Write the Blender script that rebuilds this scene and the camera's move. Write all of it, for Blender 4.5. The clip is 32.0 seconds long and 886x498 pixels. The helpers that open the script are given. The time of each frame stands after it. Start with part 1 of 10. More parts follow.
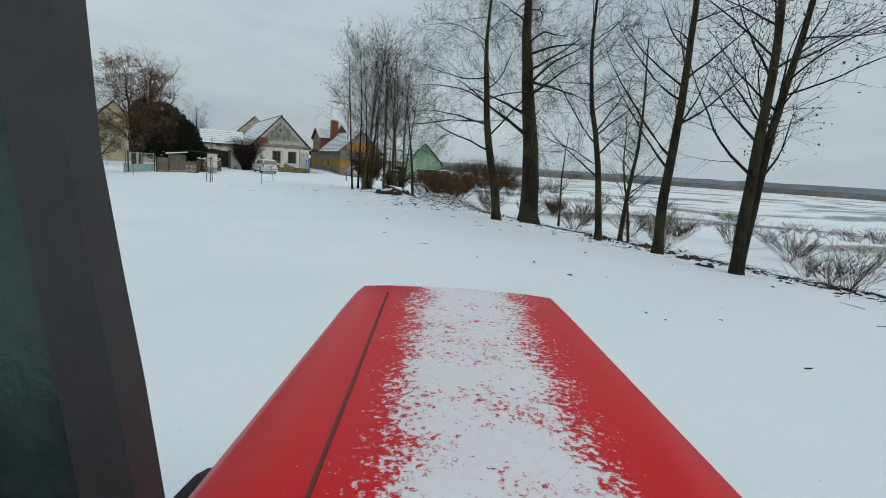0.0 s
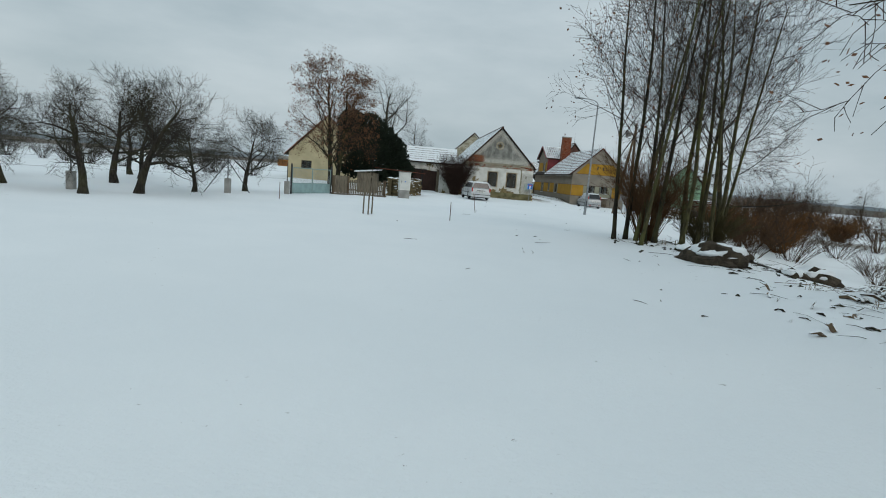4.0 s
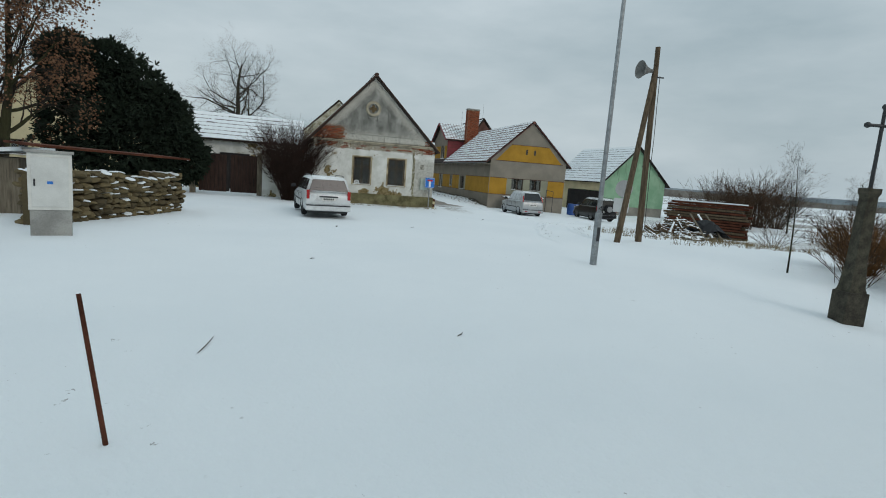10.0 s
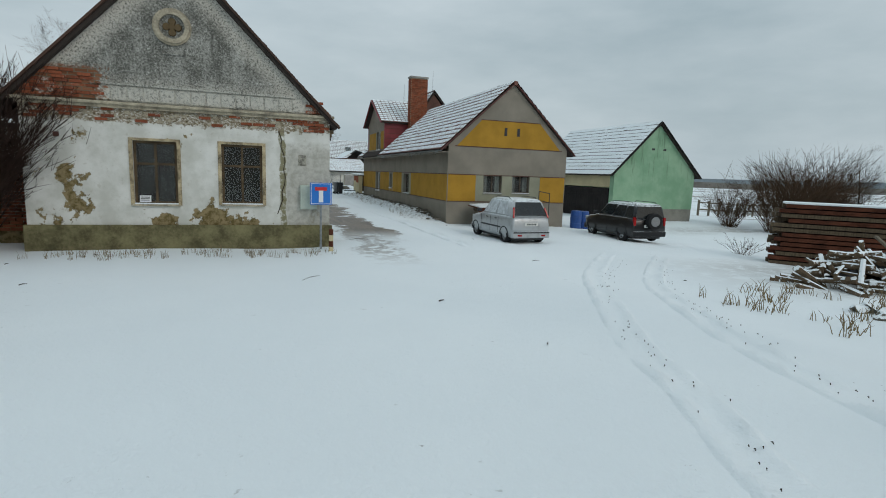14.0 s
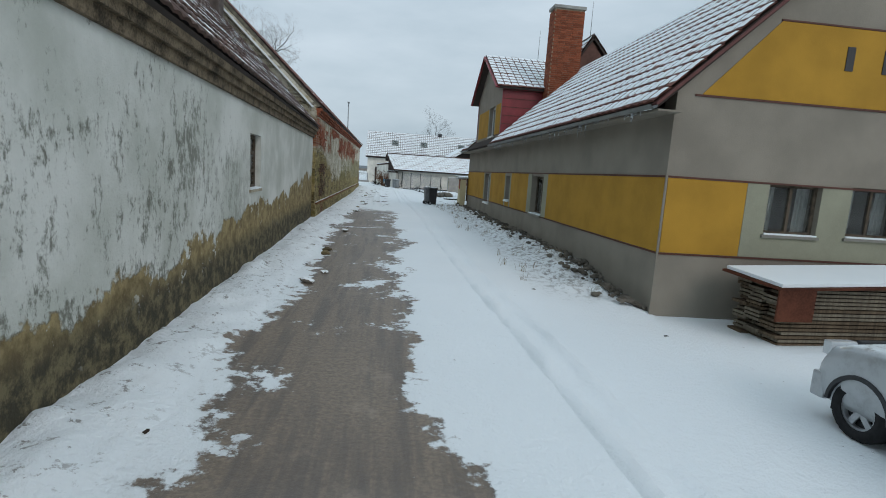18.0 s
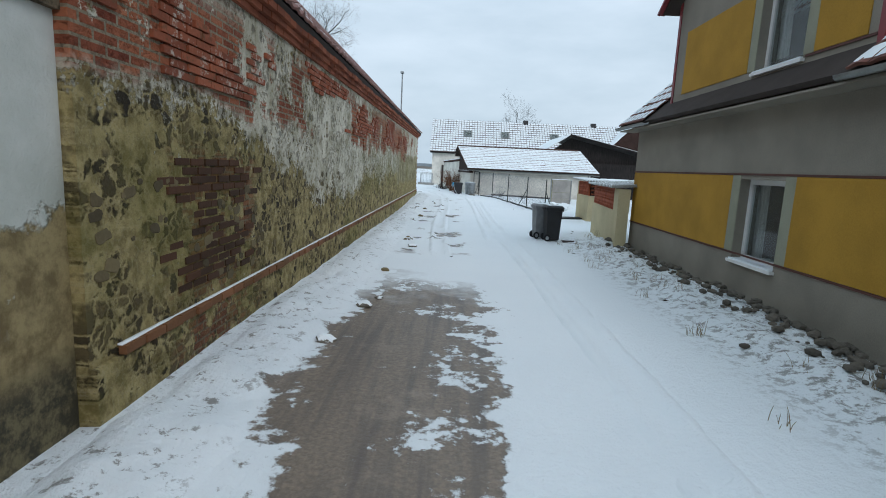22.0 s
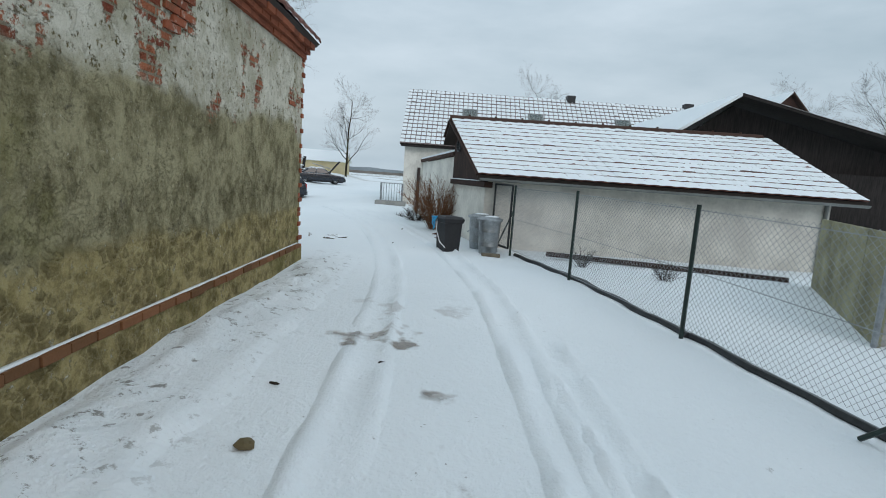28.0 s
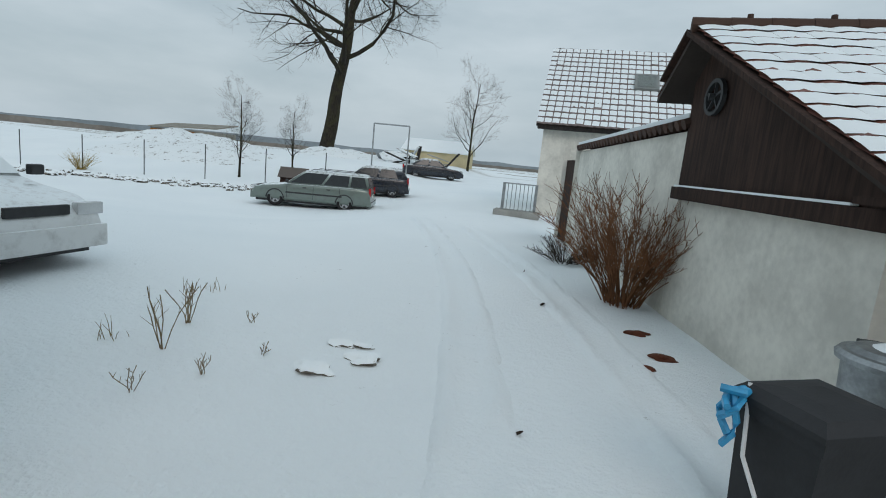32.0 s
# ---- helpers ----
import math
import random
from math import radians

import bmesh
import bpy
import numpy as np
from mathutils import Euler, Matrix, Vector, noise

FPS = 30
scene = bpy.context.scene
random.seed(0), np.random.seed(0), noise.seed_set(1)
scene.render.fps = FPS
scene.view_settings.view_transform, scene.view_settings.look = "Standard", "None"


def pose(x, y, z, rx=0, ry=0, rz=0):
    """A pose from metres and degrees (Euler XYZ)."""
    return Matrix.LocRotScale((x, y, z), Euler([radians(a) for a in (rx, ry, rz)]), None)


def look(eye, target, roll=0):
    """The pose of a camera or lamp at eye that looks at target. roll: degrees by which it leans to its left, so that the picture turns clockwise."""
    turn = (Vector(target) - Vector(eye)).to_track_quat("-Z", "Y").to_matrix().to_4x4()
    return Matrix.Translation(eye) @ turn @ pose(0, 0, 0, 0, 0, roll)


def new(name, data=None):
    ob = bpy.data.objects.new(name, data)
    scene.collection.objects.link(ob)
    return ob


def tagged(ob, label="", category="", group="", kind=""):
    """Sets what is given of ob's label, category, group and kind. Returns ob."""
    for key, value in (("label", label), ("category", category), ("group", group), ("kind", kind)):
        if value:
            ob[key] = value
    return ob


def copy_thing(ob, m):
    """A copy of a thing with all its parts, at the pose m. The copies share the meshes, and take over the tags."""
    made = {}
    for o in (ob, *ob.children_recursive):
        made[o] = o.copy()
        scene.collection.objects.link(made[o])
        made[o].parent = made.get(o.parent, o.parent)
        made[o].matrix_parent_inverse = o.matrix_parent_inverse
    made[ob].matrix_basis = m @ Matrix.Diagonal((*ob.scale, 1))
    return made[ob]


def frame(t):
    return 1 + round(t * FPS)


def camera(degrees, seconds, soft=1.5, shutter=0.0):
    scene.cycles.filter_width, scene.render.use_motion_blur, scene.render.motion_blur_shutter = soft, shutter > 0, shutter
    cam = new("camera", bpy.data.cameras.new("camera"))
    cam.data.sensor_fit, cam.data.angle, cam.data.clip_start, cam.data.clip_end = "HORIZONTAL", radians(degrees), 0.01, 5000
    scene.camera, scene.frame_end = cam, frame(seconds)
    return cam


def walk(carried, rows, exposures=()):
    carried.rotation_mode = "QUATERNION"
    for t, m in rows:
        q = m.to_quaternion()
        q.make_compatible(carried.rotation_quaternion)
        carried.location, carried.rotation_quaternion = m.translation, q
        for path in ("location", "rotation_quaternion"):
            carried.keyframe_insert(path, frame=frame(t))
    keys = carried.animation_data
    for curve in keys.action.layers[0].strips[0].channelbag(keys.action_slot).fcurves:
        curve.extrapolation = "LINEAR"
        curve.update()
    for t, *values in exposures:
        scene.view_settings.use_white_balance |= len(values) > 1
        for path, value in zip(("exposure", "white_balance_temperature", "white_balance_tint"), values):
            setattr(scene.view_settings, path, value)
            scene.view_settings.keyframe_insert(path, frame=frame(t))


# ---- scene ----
# camera: seconds, place, yaw to the left of +y, pitch, roll
cam = camera(81, 32.0, 1.0)
ROWS = [
    (0, -14.432, -69.329, 2.057, -26.67, -9.04, 3.84),
    (0.5, -13.646, -66.753, 2.028, -23.41, -8.53, 3.78),
    (1, -12.945, -64.289, 1.983, -19.63, -8.46, 4.57),
    (1.5, -12.356, -61.915, 1.936, -15.77, -8.41, 5.01),
    (2, -11.847, -59.690, 1.888, -11.86, -8.48, 4.92),
    (2.5, -11.461, -57.638, 1.842, -8.32, -8.38, 5.13),
    (3, -11.204, -55.756, 1.819, -5.25, -8.28, 5.27),
    (3.5, -11.053, -54.013, 1.803, -3.22, -8.16, 5.53),
    (5.5, -10.049, -47.098, 1.788, -2.76, -7.97, 3.80),
    (6, -9.773, -45.294, 1.793, -3.86, -8.17, 3.69),
    (6.5, -9.451, -43.280, 1.806, -5.69, -8.73, 2.76),
    (7, -9.109, -41.140, 1.811, -7.54, -9.07, 1.54),
    (7.5, -8.733, -39.077, 1.807, -8.07, -8.86, 0.24),
    (8, -8.409, -37.088, 1.811, -7.74, -8.24, 1.06),
    (8.5, -8.128, -35.081, 1.833, -8.50, -8.56, 3.12),
    (9, -7.822, -33.048, 1.857, -10.84, -8.19, 3.92),
    (9.5, -7.382, -31.027, 1.873, -13.26, -8.04, 4.25),
    (10, -6.876, -29.098, 1.911, -14.95, -8.10, 4.33),
    (10.5, -6.307, -27.131, 1.957, -16.03, -8.21, 3.82),
    (11, -5.732, -25.191, 1.997, -17.34, -8.15, 3.91),
    (11.5, -5.101, -23.295, 2.044, -18.10, -8.58, 2.95),
    (12, -4.396, -21.445, 2.053, -18.12, -8.75, 2.63),
    (12.5, -3.735, -19.548, 2.036, -18.05, -8.60, 1.86),
    (13, -3.102, -17.651, 2.041, -18.79, -8.28, 2.33),
    (13.5, -2.420, -15.861, 2.056, -18.98, -8.39, 1.90),
    (14, -1.747, -14.019, 2.041, -19.60, -8.26, 2.04),
    (14.5, -1.123, -12.134, 2.012, -19.35, -8.48, 2.39),
    (16.5, 0.975, -4.647, 1.860, -17.04, -8.19, 2.47),
    (17, 1.467, -2.748, 1.852, -13.79, -7.98, 1.92),
    (17.5, 1.850, -0.837, 1.852, -9.83, -8.07, 2.84),
    (18, 2.053, 1.020, 1.837, -6.65, -8.25, 3.87),
    (18.5, 2.173, 3.054, 1.826, -3.33, -8.01, 3.17),
    (19, 2.200, 5.022, 1.843, -0.84, -7.59, 2.95),
    (19.5, 2.156, 6.847, 1.845, 0.43, -7.71, 2.92),
    (20, 2.153, 8.785, 1.867, 1.42, -8.01, 2.96),
    (20.5, 2.138, 10.702, 1.871, 2.56, -8.47, 2.76),
    (21, 2.071, 12.664, 1.883, 1.57, -8.73, 3.27),
    (21.5, 1.994, 14.578, 1.896, 0.63, -8.52, 3.18),
    (22, 1.988, 16.474, 1.926, 1.07, -8.98, 2.76),
    (22.5, 2.057, 18.342, 1.915, 1.01, -8.60, 3.33),
    (23, 2.100, 20.307, 1.845, 1.08, -8.64, 2.61),
    (23.5, 2.126, 22.297, 1.796, 1.21, -9.06, 2.86),
    (24, 2.113, 24.286, 1.798, 1.02, -8.45, 3.35),
    (24.5, 2.029, 26.249, 1.841, 0.10, -8.15, 3.86),
    (25, 2.016, 28.267, 1.849, -0.25, -8.38, 3.60),
    (25.5, 2.041, 30.243, 1.846, -0.69, -8.20, 3.55),
    (27.5, 2.111, 37.940, 1.813, -0.67, -8.32, 3.65),
    (28, 2.091, 39.677, 1.810, 0.25, -7.95, 4.14),
    (28.5, 2.060, 41.065, 1.810, 0.97, -7.15, 4.41),
    (29, 1.949, 42.373, 1.807, 1.63, -7.84, 5.41),
    (29.5, 1.887, 43.617, 1.811, 3.26, -8.32, 4.48),
    (30, 1.764, 44.770, 1.814, 4.10, -8.63, 5.11),
    (30.5, 1.629, 45.930, 1.800, 5.56, -8.59, 4.95),
    (31, 1.431, 46.926, 1.814, 8.10, -8.86, 4.92),
    (31.5, 1.211, 47.829, 1.817, 11.51, -9.56, 4.93),
    (32, 1.019, 48.567, 1.798, 13.79, -9.62, 5.59),
]


def aim(x, y, z, yaw, pitch, roll):
    a, b = radians(yaw), radians(pitch)
    return look((x, y, z), (x - math.sin(a) * math.cos(b), y + math.cos(a) * math.cos(b), z + math.sin(b)), roll)


walk(cam, [(t, aim(*r)) for t, *r in ROWS], [(0.0, -0.31, 6600, 15), (14.0, -0.31, 6600, 15), (17.0, -0.30, 6450, 16), (19.0, 0.06, 6250, 18), (25.0, 0.14, 6150, 18), (28.0, -0.10, 6350, 17), (32.0, -0.26, 6500, 16)])

# ---- overcast winter daylight ----
world = bpy.data.worlds.new("winter_sky")
scene.world = world
world.use_nodes = True
wn, wl = world.node_tree.nodes, world.node_tree.links
wn.clear()


def wnode(kind, **sets):
    n = wn.new(kind)
    for k, v in sets.items():
        n.inputs[k].default_value = v
    return n


sky = wn.new("ShaderNodeTexSky")
sky.sky_type, sky.sun_disc = "NISHITA", False
sky.sun_elevation, sky.sun_rotation = radians(24), radians(150)
sky.dust_density, sky.air_density = 4.0, 1.5
skygain = wn.new("ShaderNodeVectorMath")
skygain.operation = "SCALE"
skygain.inputs["Scale"].default_value = 0.09
wl.new(sky.outputs[0], skygain.inputs[0])
wtc = wn.new("ShaderNodeTexCoord")
wmap = wn.new("ShaderNodeMapping")
wmap.inputs["Scale"].default_value = (1.0, 1.0, 3.2)
wl.new(wtc.outputs["Generated"], wmap.inputs[0])
cloud = wnode("ShaderNodeTexNoise", Scale=2.1, Detail=7.0, Roughness=0.55)
wl.new(wmap.outputs[0], cloud.inputs["Vector"])
cramp = wn.new("ShaderNodeValToRGB")
cramp.color_ramp.elements[0].position, cramp.color_ramp.elements[0].color = 0.28, (0.48, 0.63, 0.685, 1)
cramp.color_ramp.elements[1].position, cramp.color_ramp.elements[1].color = 0.72, (0.75, 0.90, 0.945, 1)
wl.new(cloud.outputs["Fac"], cramp.inputs[0])
wsep = wn.new("ShaderNodeSeparateXYZ")
wl.new(wtc.outputs["Generated"], wsep.inputs[0])
zen = wnode("ShaderNodeMapRange", **{"From Min": 0.25, "From Max": 0.95, "To Min": 1.0, "To Max": 1.4})
wl.new(wsep.outputs["Z"], zen.inputs[0])
cgain = wn.new("ShaderNodeVectorMath")
cgain.operation = "SCALE"
wl.new(cramp.outputs[0], cgain.inputs[0])
wl.new(zen.outputs[0], cgain.inputs["Scale"])
wmix = wn.new("ShaderNodeMix")
wmix.data_type = "RGBA"
wmix.inputs["Factor"].default_value = 0.9
wl.new(skygain.outputs[0], wmix.inputs["A"])
wl.new(cgain.outputs[0], wmix.inputs["B"])
wbg = wn.new("ShaderNodeBackground")
wbg.inputs["Strength"].default_value = 0.95
wl.new(wmix.outputs["Result"], wbg.inputs[0])
wout = wn.new("ShaderNodeOutputWorld")
wl.new(wbg.outputs[0], wout.inputs[0])

sun = new("sun", bpy.data.lights.new("sun", "SUN"))
sun.data.energy, sun.data.angle, sun.data.color = 0.6, radians(25), (1.0, 0.93, 0.85)
sun.matrix_world = look((0, 0, 40), (-12, 22, 22))

# ---- materials ----
class Mat:
    """A small builder of node materials."""

    def __init__(self, name):
        self.m = bpy.data.materials.new(name)
        self.m.use_nodes = True
        self.n, self.l = self.m.node_tree.nodes, self.m.node_tree.links
        self.n.clear()
        self.out = self.n.new("ShaderNodeOutputMaterial")
        self.b = self.n.new("ShaderNodeBsdfPrincipled")
        self.l.new(self.b.outputs[0], self.out.inputs[0])
        self.tc = self.n.new("ShaderNodeTexCoord")
        self.geo = self.n.new("ShaderNodeNewGeometry")
        self.pos = self.geo.outputs["Position"]

    def put(self, sock, v):
        if isinstance(v, bpy.types.NodeSocket):
            self.l.new(v, sock)
        elif isinstance(v, (tuple, list)) and len(v) == 3 and sock.type == "RGBA":
            sock.default_value = (*v, 1)
        else:
            sock.default_value = v

    def vec(self, scale=(1, 1, 1), off=(0, 0, 0), src=None):
        n = self.n.new("ShaderNodeMapping")
        n.inputs["Scale"].default_value, n.inputs["Location"].default_value = scale, off
        self.l.new(src or self.pos, n.inputs[0])
        return n.outputs[0]

    def noise(self, scale, detail=4.0, rough=0.55, vec=None, dist=0.0):
        n = self.n.new("ShaderNodeTexNoise")
        n.inputs["Scale"].default_value, n.inputs["Detail"].default_value = scale, detail
        n.inputs["Roughness"].default_value, n.inputs["Distortion"].default_value = rough, dist
        self.l.new(vec or self.pos, n.inputs["Vector"])
        return n.outputs["Fac"]

    def voro(self, scale, feature="F1", vec=None, rand=1.0):
        n = self.n.new("ShaderNodeTexVoronoi")
        n.feature = feature
        n.inputs["Scale"].default_value, n.inputs["Randomness"].default_value = scale, rand
        self.l.new(vec or self.pos, n.inputs["Vector"])
        return n

    def ramp(self, v, a, b, lo=0.0, hi=1.0):
        n = self.n.new("ShaderNodeMapRange")
        n.interpolation_type = "SMOOTHSTEP"
        self.put(n.inputs[0], v)
        for k, x in zip((1, 2, 3, 4), (a, b, lo, hi)):
            n.inputs[k].default_value = x
        return n.outputs[0]

    def math(self, op, a, b=0.0):
        n = self.n.new("ShaderNodeMath")
        n.operation = op
        self.put(n.inputs[0], a), self.put(n.inputs[1], b)
        return n.outputs[0]

    def mix(self, f, a, b):
        n = self.n.new("ShaderNodeMix")
        n.data_type = "RGBA"
        self.put(n.inputs["Factor"], f), self.put(n.inputs["A"], a), self.put(n.inputs["B"], b)
        return n.outputs["Result"]

    def xyz(self, src=None):
        n = self.n.new("ShaderNodeSeparateXYZ")
        self.l.new(src or self.pos, n.inputs[0])
        return n.outputs

    def rand(self):
        return self.n.new("ShaderNodeObjectInfo").outputs["Random"]

    def island(self):
        return self.geo.outputs["Random Per Island"]

    def bump(self, h, strength=0.4, dist=0.02, base=None):
        n = self.n.new("ShaderNodeBump")
        n.inputs["Strength"].default_value, n.inputs["Distance"].default_value = strength, dist
        self.put(n.inputs["Height"], h)
        if base:
            self.l.new(base, n.inputs["Normal"])
        return n.outputs[0]

    def done(self, color, rough=0.8, metal=0.0, normal=None, **extra):
        self.put(self.b.inputs["Base Color"], color)
        self.put(self.b.inputs["Roughness"], rough)
        self.put(self.b.inputs["Metallic"], metal)
        if isinstance(rough, float) and rough >= 0.75:
            self.b.inputs["Specular IOR Level"].default_value = 0.22
        if normal:
            self.l.new(normal, self.b.inputs["Normal"])
        for k, v in extra.items():
            self.put(self.b.inputs[k.replace("_", " ")], v)
        return self.m


def plain(name, color, rough=0.7, metal=0.0, var=0.15, scale=3.0, fine=40.0, bump=0.15):
    """A painted or natural surface with variation at two scales."""
    m = Mat(name)
    a = m.noise(scale, 5.0)
    b = m.noise(fine, 3.0)
    f = m.ramp(m.math("ADD", m.math("MULTIPLY", a, 0.7), m.math("MULTIPLY", b, 0.3)), 0.3, 0.7)
    dark = tuple(c * (1 - var) for c in color)
    lite = tuple(min(0.95, c * (1 + var)) for c in color)
    return m.done(m.mix(f, dark, lite), rough, metal, m.bump(b, bump, 0.01) if bump else None)


SNOW = (0.80, 0.845, 0.86)


def snow_mat():
    m = Mat("snow")
    a, b, c = m.noise(0.35, 4.0), m.noise(6.0, 5.0), m.noise(45.0, 3.0)
    col = m.mix(m.ramp(a, 0.3, 0.7), (0.76, 0.81, 0.83), SNOW)
    h = m.math("ADD", m.math("MULTIPLY", b, 0.7), m.math("MULTIPLY", c, 0.3))
    return m.done(col, 0.75, 0.0, m.bump(h, 0.35, 0.03))


def ground_mat():
    """Snow on grass: thin spots, muddy wheel tracks in the lane, wet puddles."""
    m = Mat("snowy_ground")
    x, y, z = m.xyz()
    a, b, c = m.noise(0.25, 4.0), m.noise(3.0, 6.0, 0.65), m.noise(28.0, 4.0, 0.6)
    snow = m.mix(m.ramp(a, 0.3, 0.7), (0.76, 0.81, 0.83), SNOW)
    # bare specks of grass and earth
    speck = m.math("MULTIPLY", m.ramp(m.noise(9.0, 4.0, 0.7), 0.66, 0.72), m.ramp(m.noise(0.5, 3.0), 0.5, 0.66))
    col = m.mix(m.math("MULTIPLY", speck, 0.75), snow, (0.10, 0.085, 0.06))
    # wet brown track in the lane
    warp = m.math("MULTIPLY", m.math("SUBTRACT", m.noise(0.45, 5.0, 0.65), 0.5), 2.4)
    tx = m.math("ADD", m.math("ADD", x, warp), m.math("MULTIPLY", m.math("SUBTRACT", m.noise(5.0, 6.0, 0.7), 0.5), 0.9))
    across = m.math("MULTIPLY", m.ramp(tx, 0.72, 0.82), m.ramp(tx, 2.52, 2.42))
    along = m.math("MULTIPLY", m.ramp(y, 0.5, 4.0), m.ramp(m.math("ADD", y, m.math("MULTIPLY", warp, 3.0)), 26.0, 23.5))
    body = m.ramp(m.math("ADD", m.noise(0.7, 4.0, 0.6), m.math("MULTIPLY", m.math("SUBTRACT", m.noise(9.0, 5.0, 0.7), 0.5), 0.35)), 0.36, 0.40)
    pud = m.math("MULTIPLY", m.math("MULTIPLY", m.ramp(tx, 0.9, 1.2), m.ramp(tx, 2.5, 2.2)),
                 m.math("MULTIPLY", m.math("MULTIPLY", m.ramp(y, 27.0, 29.0), m.ramp(y, 47.0, 44.0)), m.ramp(m.noise(0.9, 4.0), 0.55, 0.6)))
    track = m.math("MAXIMUM", m.math("MULTIPLY", m.math("MULTIPLY", across, along), body), pud)
    # tyre ruts by the house front
    rut = m.math("MULTIPLY", m.math("MULTIPLY", m.ramp(y, -3.5, 0.0), m.ramp(y, 5.0, 3.0)),
                 m.math("MULTIPLY", m.ramp(tx, 0.6, 1.0), m.math("MULTIPLY", m.ramp(tx, 2.0, 1.6), m.ramp(b, 0.42, 0.55))))
    track = m.math("MAXIMUM", track, m.math("MULTIPLY", rut, 0.7))
    mud = m.mix(m.ramp(c, 0.3, 0.7), (0.105, 0.070, 0.042), (0.20, 0.145, 0.092))
    combed = m.noise(2.0, 5.0, 0.65, m.vec((3.2, 0.22, 1)))
    mud = m.mix(m.ramp(combed, 0.42, 0.66), mud, (0.075, 0.05, 0.032))
    mud = m.mix(m.math("MULTIPLY", m.ramp(m.noise(1.3, 6.0, 0.7), 0.55, 0.68), 0.6), mud, (0.27, 0.21, 0.15))
    col = m.mix(m.math("MULTIPLY", track, 0.95), col, mud)
    # lumpy, dirty edge under the barn wall
    edge = m.math("MULTIPLY", m.math("MULTIPLY", m.ramp(x, 0.85, 0.1), m.ramp(x, -0.9, -0.6)), m.math("MULTIPLY", m.ramp(y, 0, 4), m.ramp(y, 50.0, 48.0)))
    right = m.math("MULTIPLY", m.math("MULTIPLY", m.ramp(x, 4.6, 5.6), m.ramp(x, 7.0, 6.7)), m.math("MULTIPLY", m.ramp(y, 9.0, 11.0), m.ramp(y, 33.0, 31.0)))
    dn = m.noise(7.0, 6.0, 0.75)
    dirt = m.math("MAXIMUM", m.math("MULTIPLY", edge, m.ramp(dn, 0.56, 0.63)), m.math("MULTIPLY", right, m.ramp(dn, 0.49, 0.60)))
    col = m.mix(m.math("MULTIPLY", dirt, 0.75), col, (0.11, 0.095, 0.07))
    # far fields with bare furrows and scrub
    d = m.math("MAXIMUM", m.math("MULTIPLY", m.ramp(x, 7.0, 15.0), m.ramp(y, 4.0, -8.0)), m.math("MAXIMUM", m.ramp(x, 16.0, 30.0), m.math("MAXIMUM", m.ramp(y, 100.0, 130.0), m.ramp(x, -70.0, -100.0))))
    strip = m.ramp(m.noise(0.05, 4.0, 0.6, m.vec((0.5, 2.2, 1))), 0.5, 0.6)
    col = m.mix(m.math("MULTIPLY", m.math("MULTIPLY", d, strip), m.ramp(m.noise(2.2, 5.0, 0.7), 0.35, 0.55, 0.25, 0.9)), col, (0.13, 0.10, 0.06))
    rough = m.math("MINIMUM", m.ramp(track, 0.0, 1.0, 0.8, 0.5), m.ramp(pud, 0.0, 1.0, 0.8, 0.14))
    h = m.math("ADD", m.math("MULTIPLY", b, 0.6), m.math("MULTIPLY", c, 0.4))
    lane = m.math("MULTIPLY", m.math("MULTIPLY", m.ramp(x, -6.0, 0.0), m.ramp(x, 9.0, 6.0)), m.ramp(y, -6.0, 3.0))
    clod = m.math("MULTIPLY", m.noise(11.0, 6.0, 0.7), m.ramp(lane, 0, 1, 0.3, 1.0))
    h = m.math("ADD", m.math("MULTIPLY", h, m.ramp(track, 0, 1, 1, 0.35)), m.math("MULTIPLY", clod, m.ramp(track, 0, 1, 1, 0.3)))
    lump = m.math("MULTIPLY", m.math("MAXIMUM", edge, right), m.noise(5.0, 6.0, 0.7))
    h = m.math("ADD", h, m.math("MULTIPLY", lump, 2.2))
    return m.done(col, rough, 0.0, m.bump(h, 0.6, 0.06))


M_SNOW = snow_mat()
M_GROUND = ground_mat()

# ---- building helpers ----
def ground_z(x, y):
    """Height of the snowy ground."""
    def ss(v, a, b):
        t = min(1.0, max(0.0, (v - a) / (b - a)))
        return t * t * (3 - 2 * t)
    z = -0.55 * ss(x, 8, 22) * ss(y, -30, -5) * (1 - ss(y, 22, 34))
    z -= 0.33 * ss(x, 3.4, 7.0) * ss(y, -16, -2) * (1 - ss(y, 9.3, 13))
    z -= 1.3 * ss(x, -4, 9) * (1 - ss(y, -32, -14))
    z -= 1.2 * ss(x, 24, 60)
    z += 0.18 * ss(y, 38, 48)
    z -= 0.75 * ss(y, 54, 66) * ss(-x, 1.5, 9) * (1 - ss(y, 67, 84))
    z += 0.8 * ss(y, 72, 88) * ss(-x, 9, 14) * (1 - ss(y, 110, 150)) * (1 - ss(-x, 34, 46))
    z += 0.25 * ss(y, 64, 90)
    # heap of snowed-in brushwood under the trees
    z += 0.52 * math.exp(-(((x + 1.95) / 1.7) ** 2 + ((y + 44.1) / 1.5) ** 2))
    # low mound round the clump of stems
    z += 0.32 * math.exp(-(((x + 3.2) / 3.0) ** 2 + ((y + 37.0) / 4.5) ** 2))
    return z


def link(name, mesh, mat=None):
    if mat:
        mesh.materials.append(mat)
    return new(name, mesh)


def mesh_of(bm, name, smooth=False):
    me = bpy.data.meshes.new(name)
    bmesh.ops.recalc_face_normals(bm, faces=bm.faces)
    bm.to_mesh(me)
    bm.free()
    if smooth:
        me.shade_smooth()
    return me


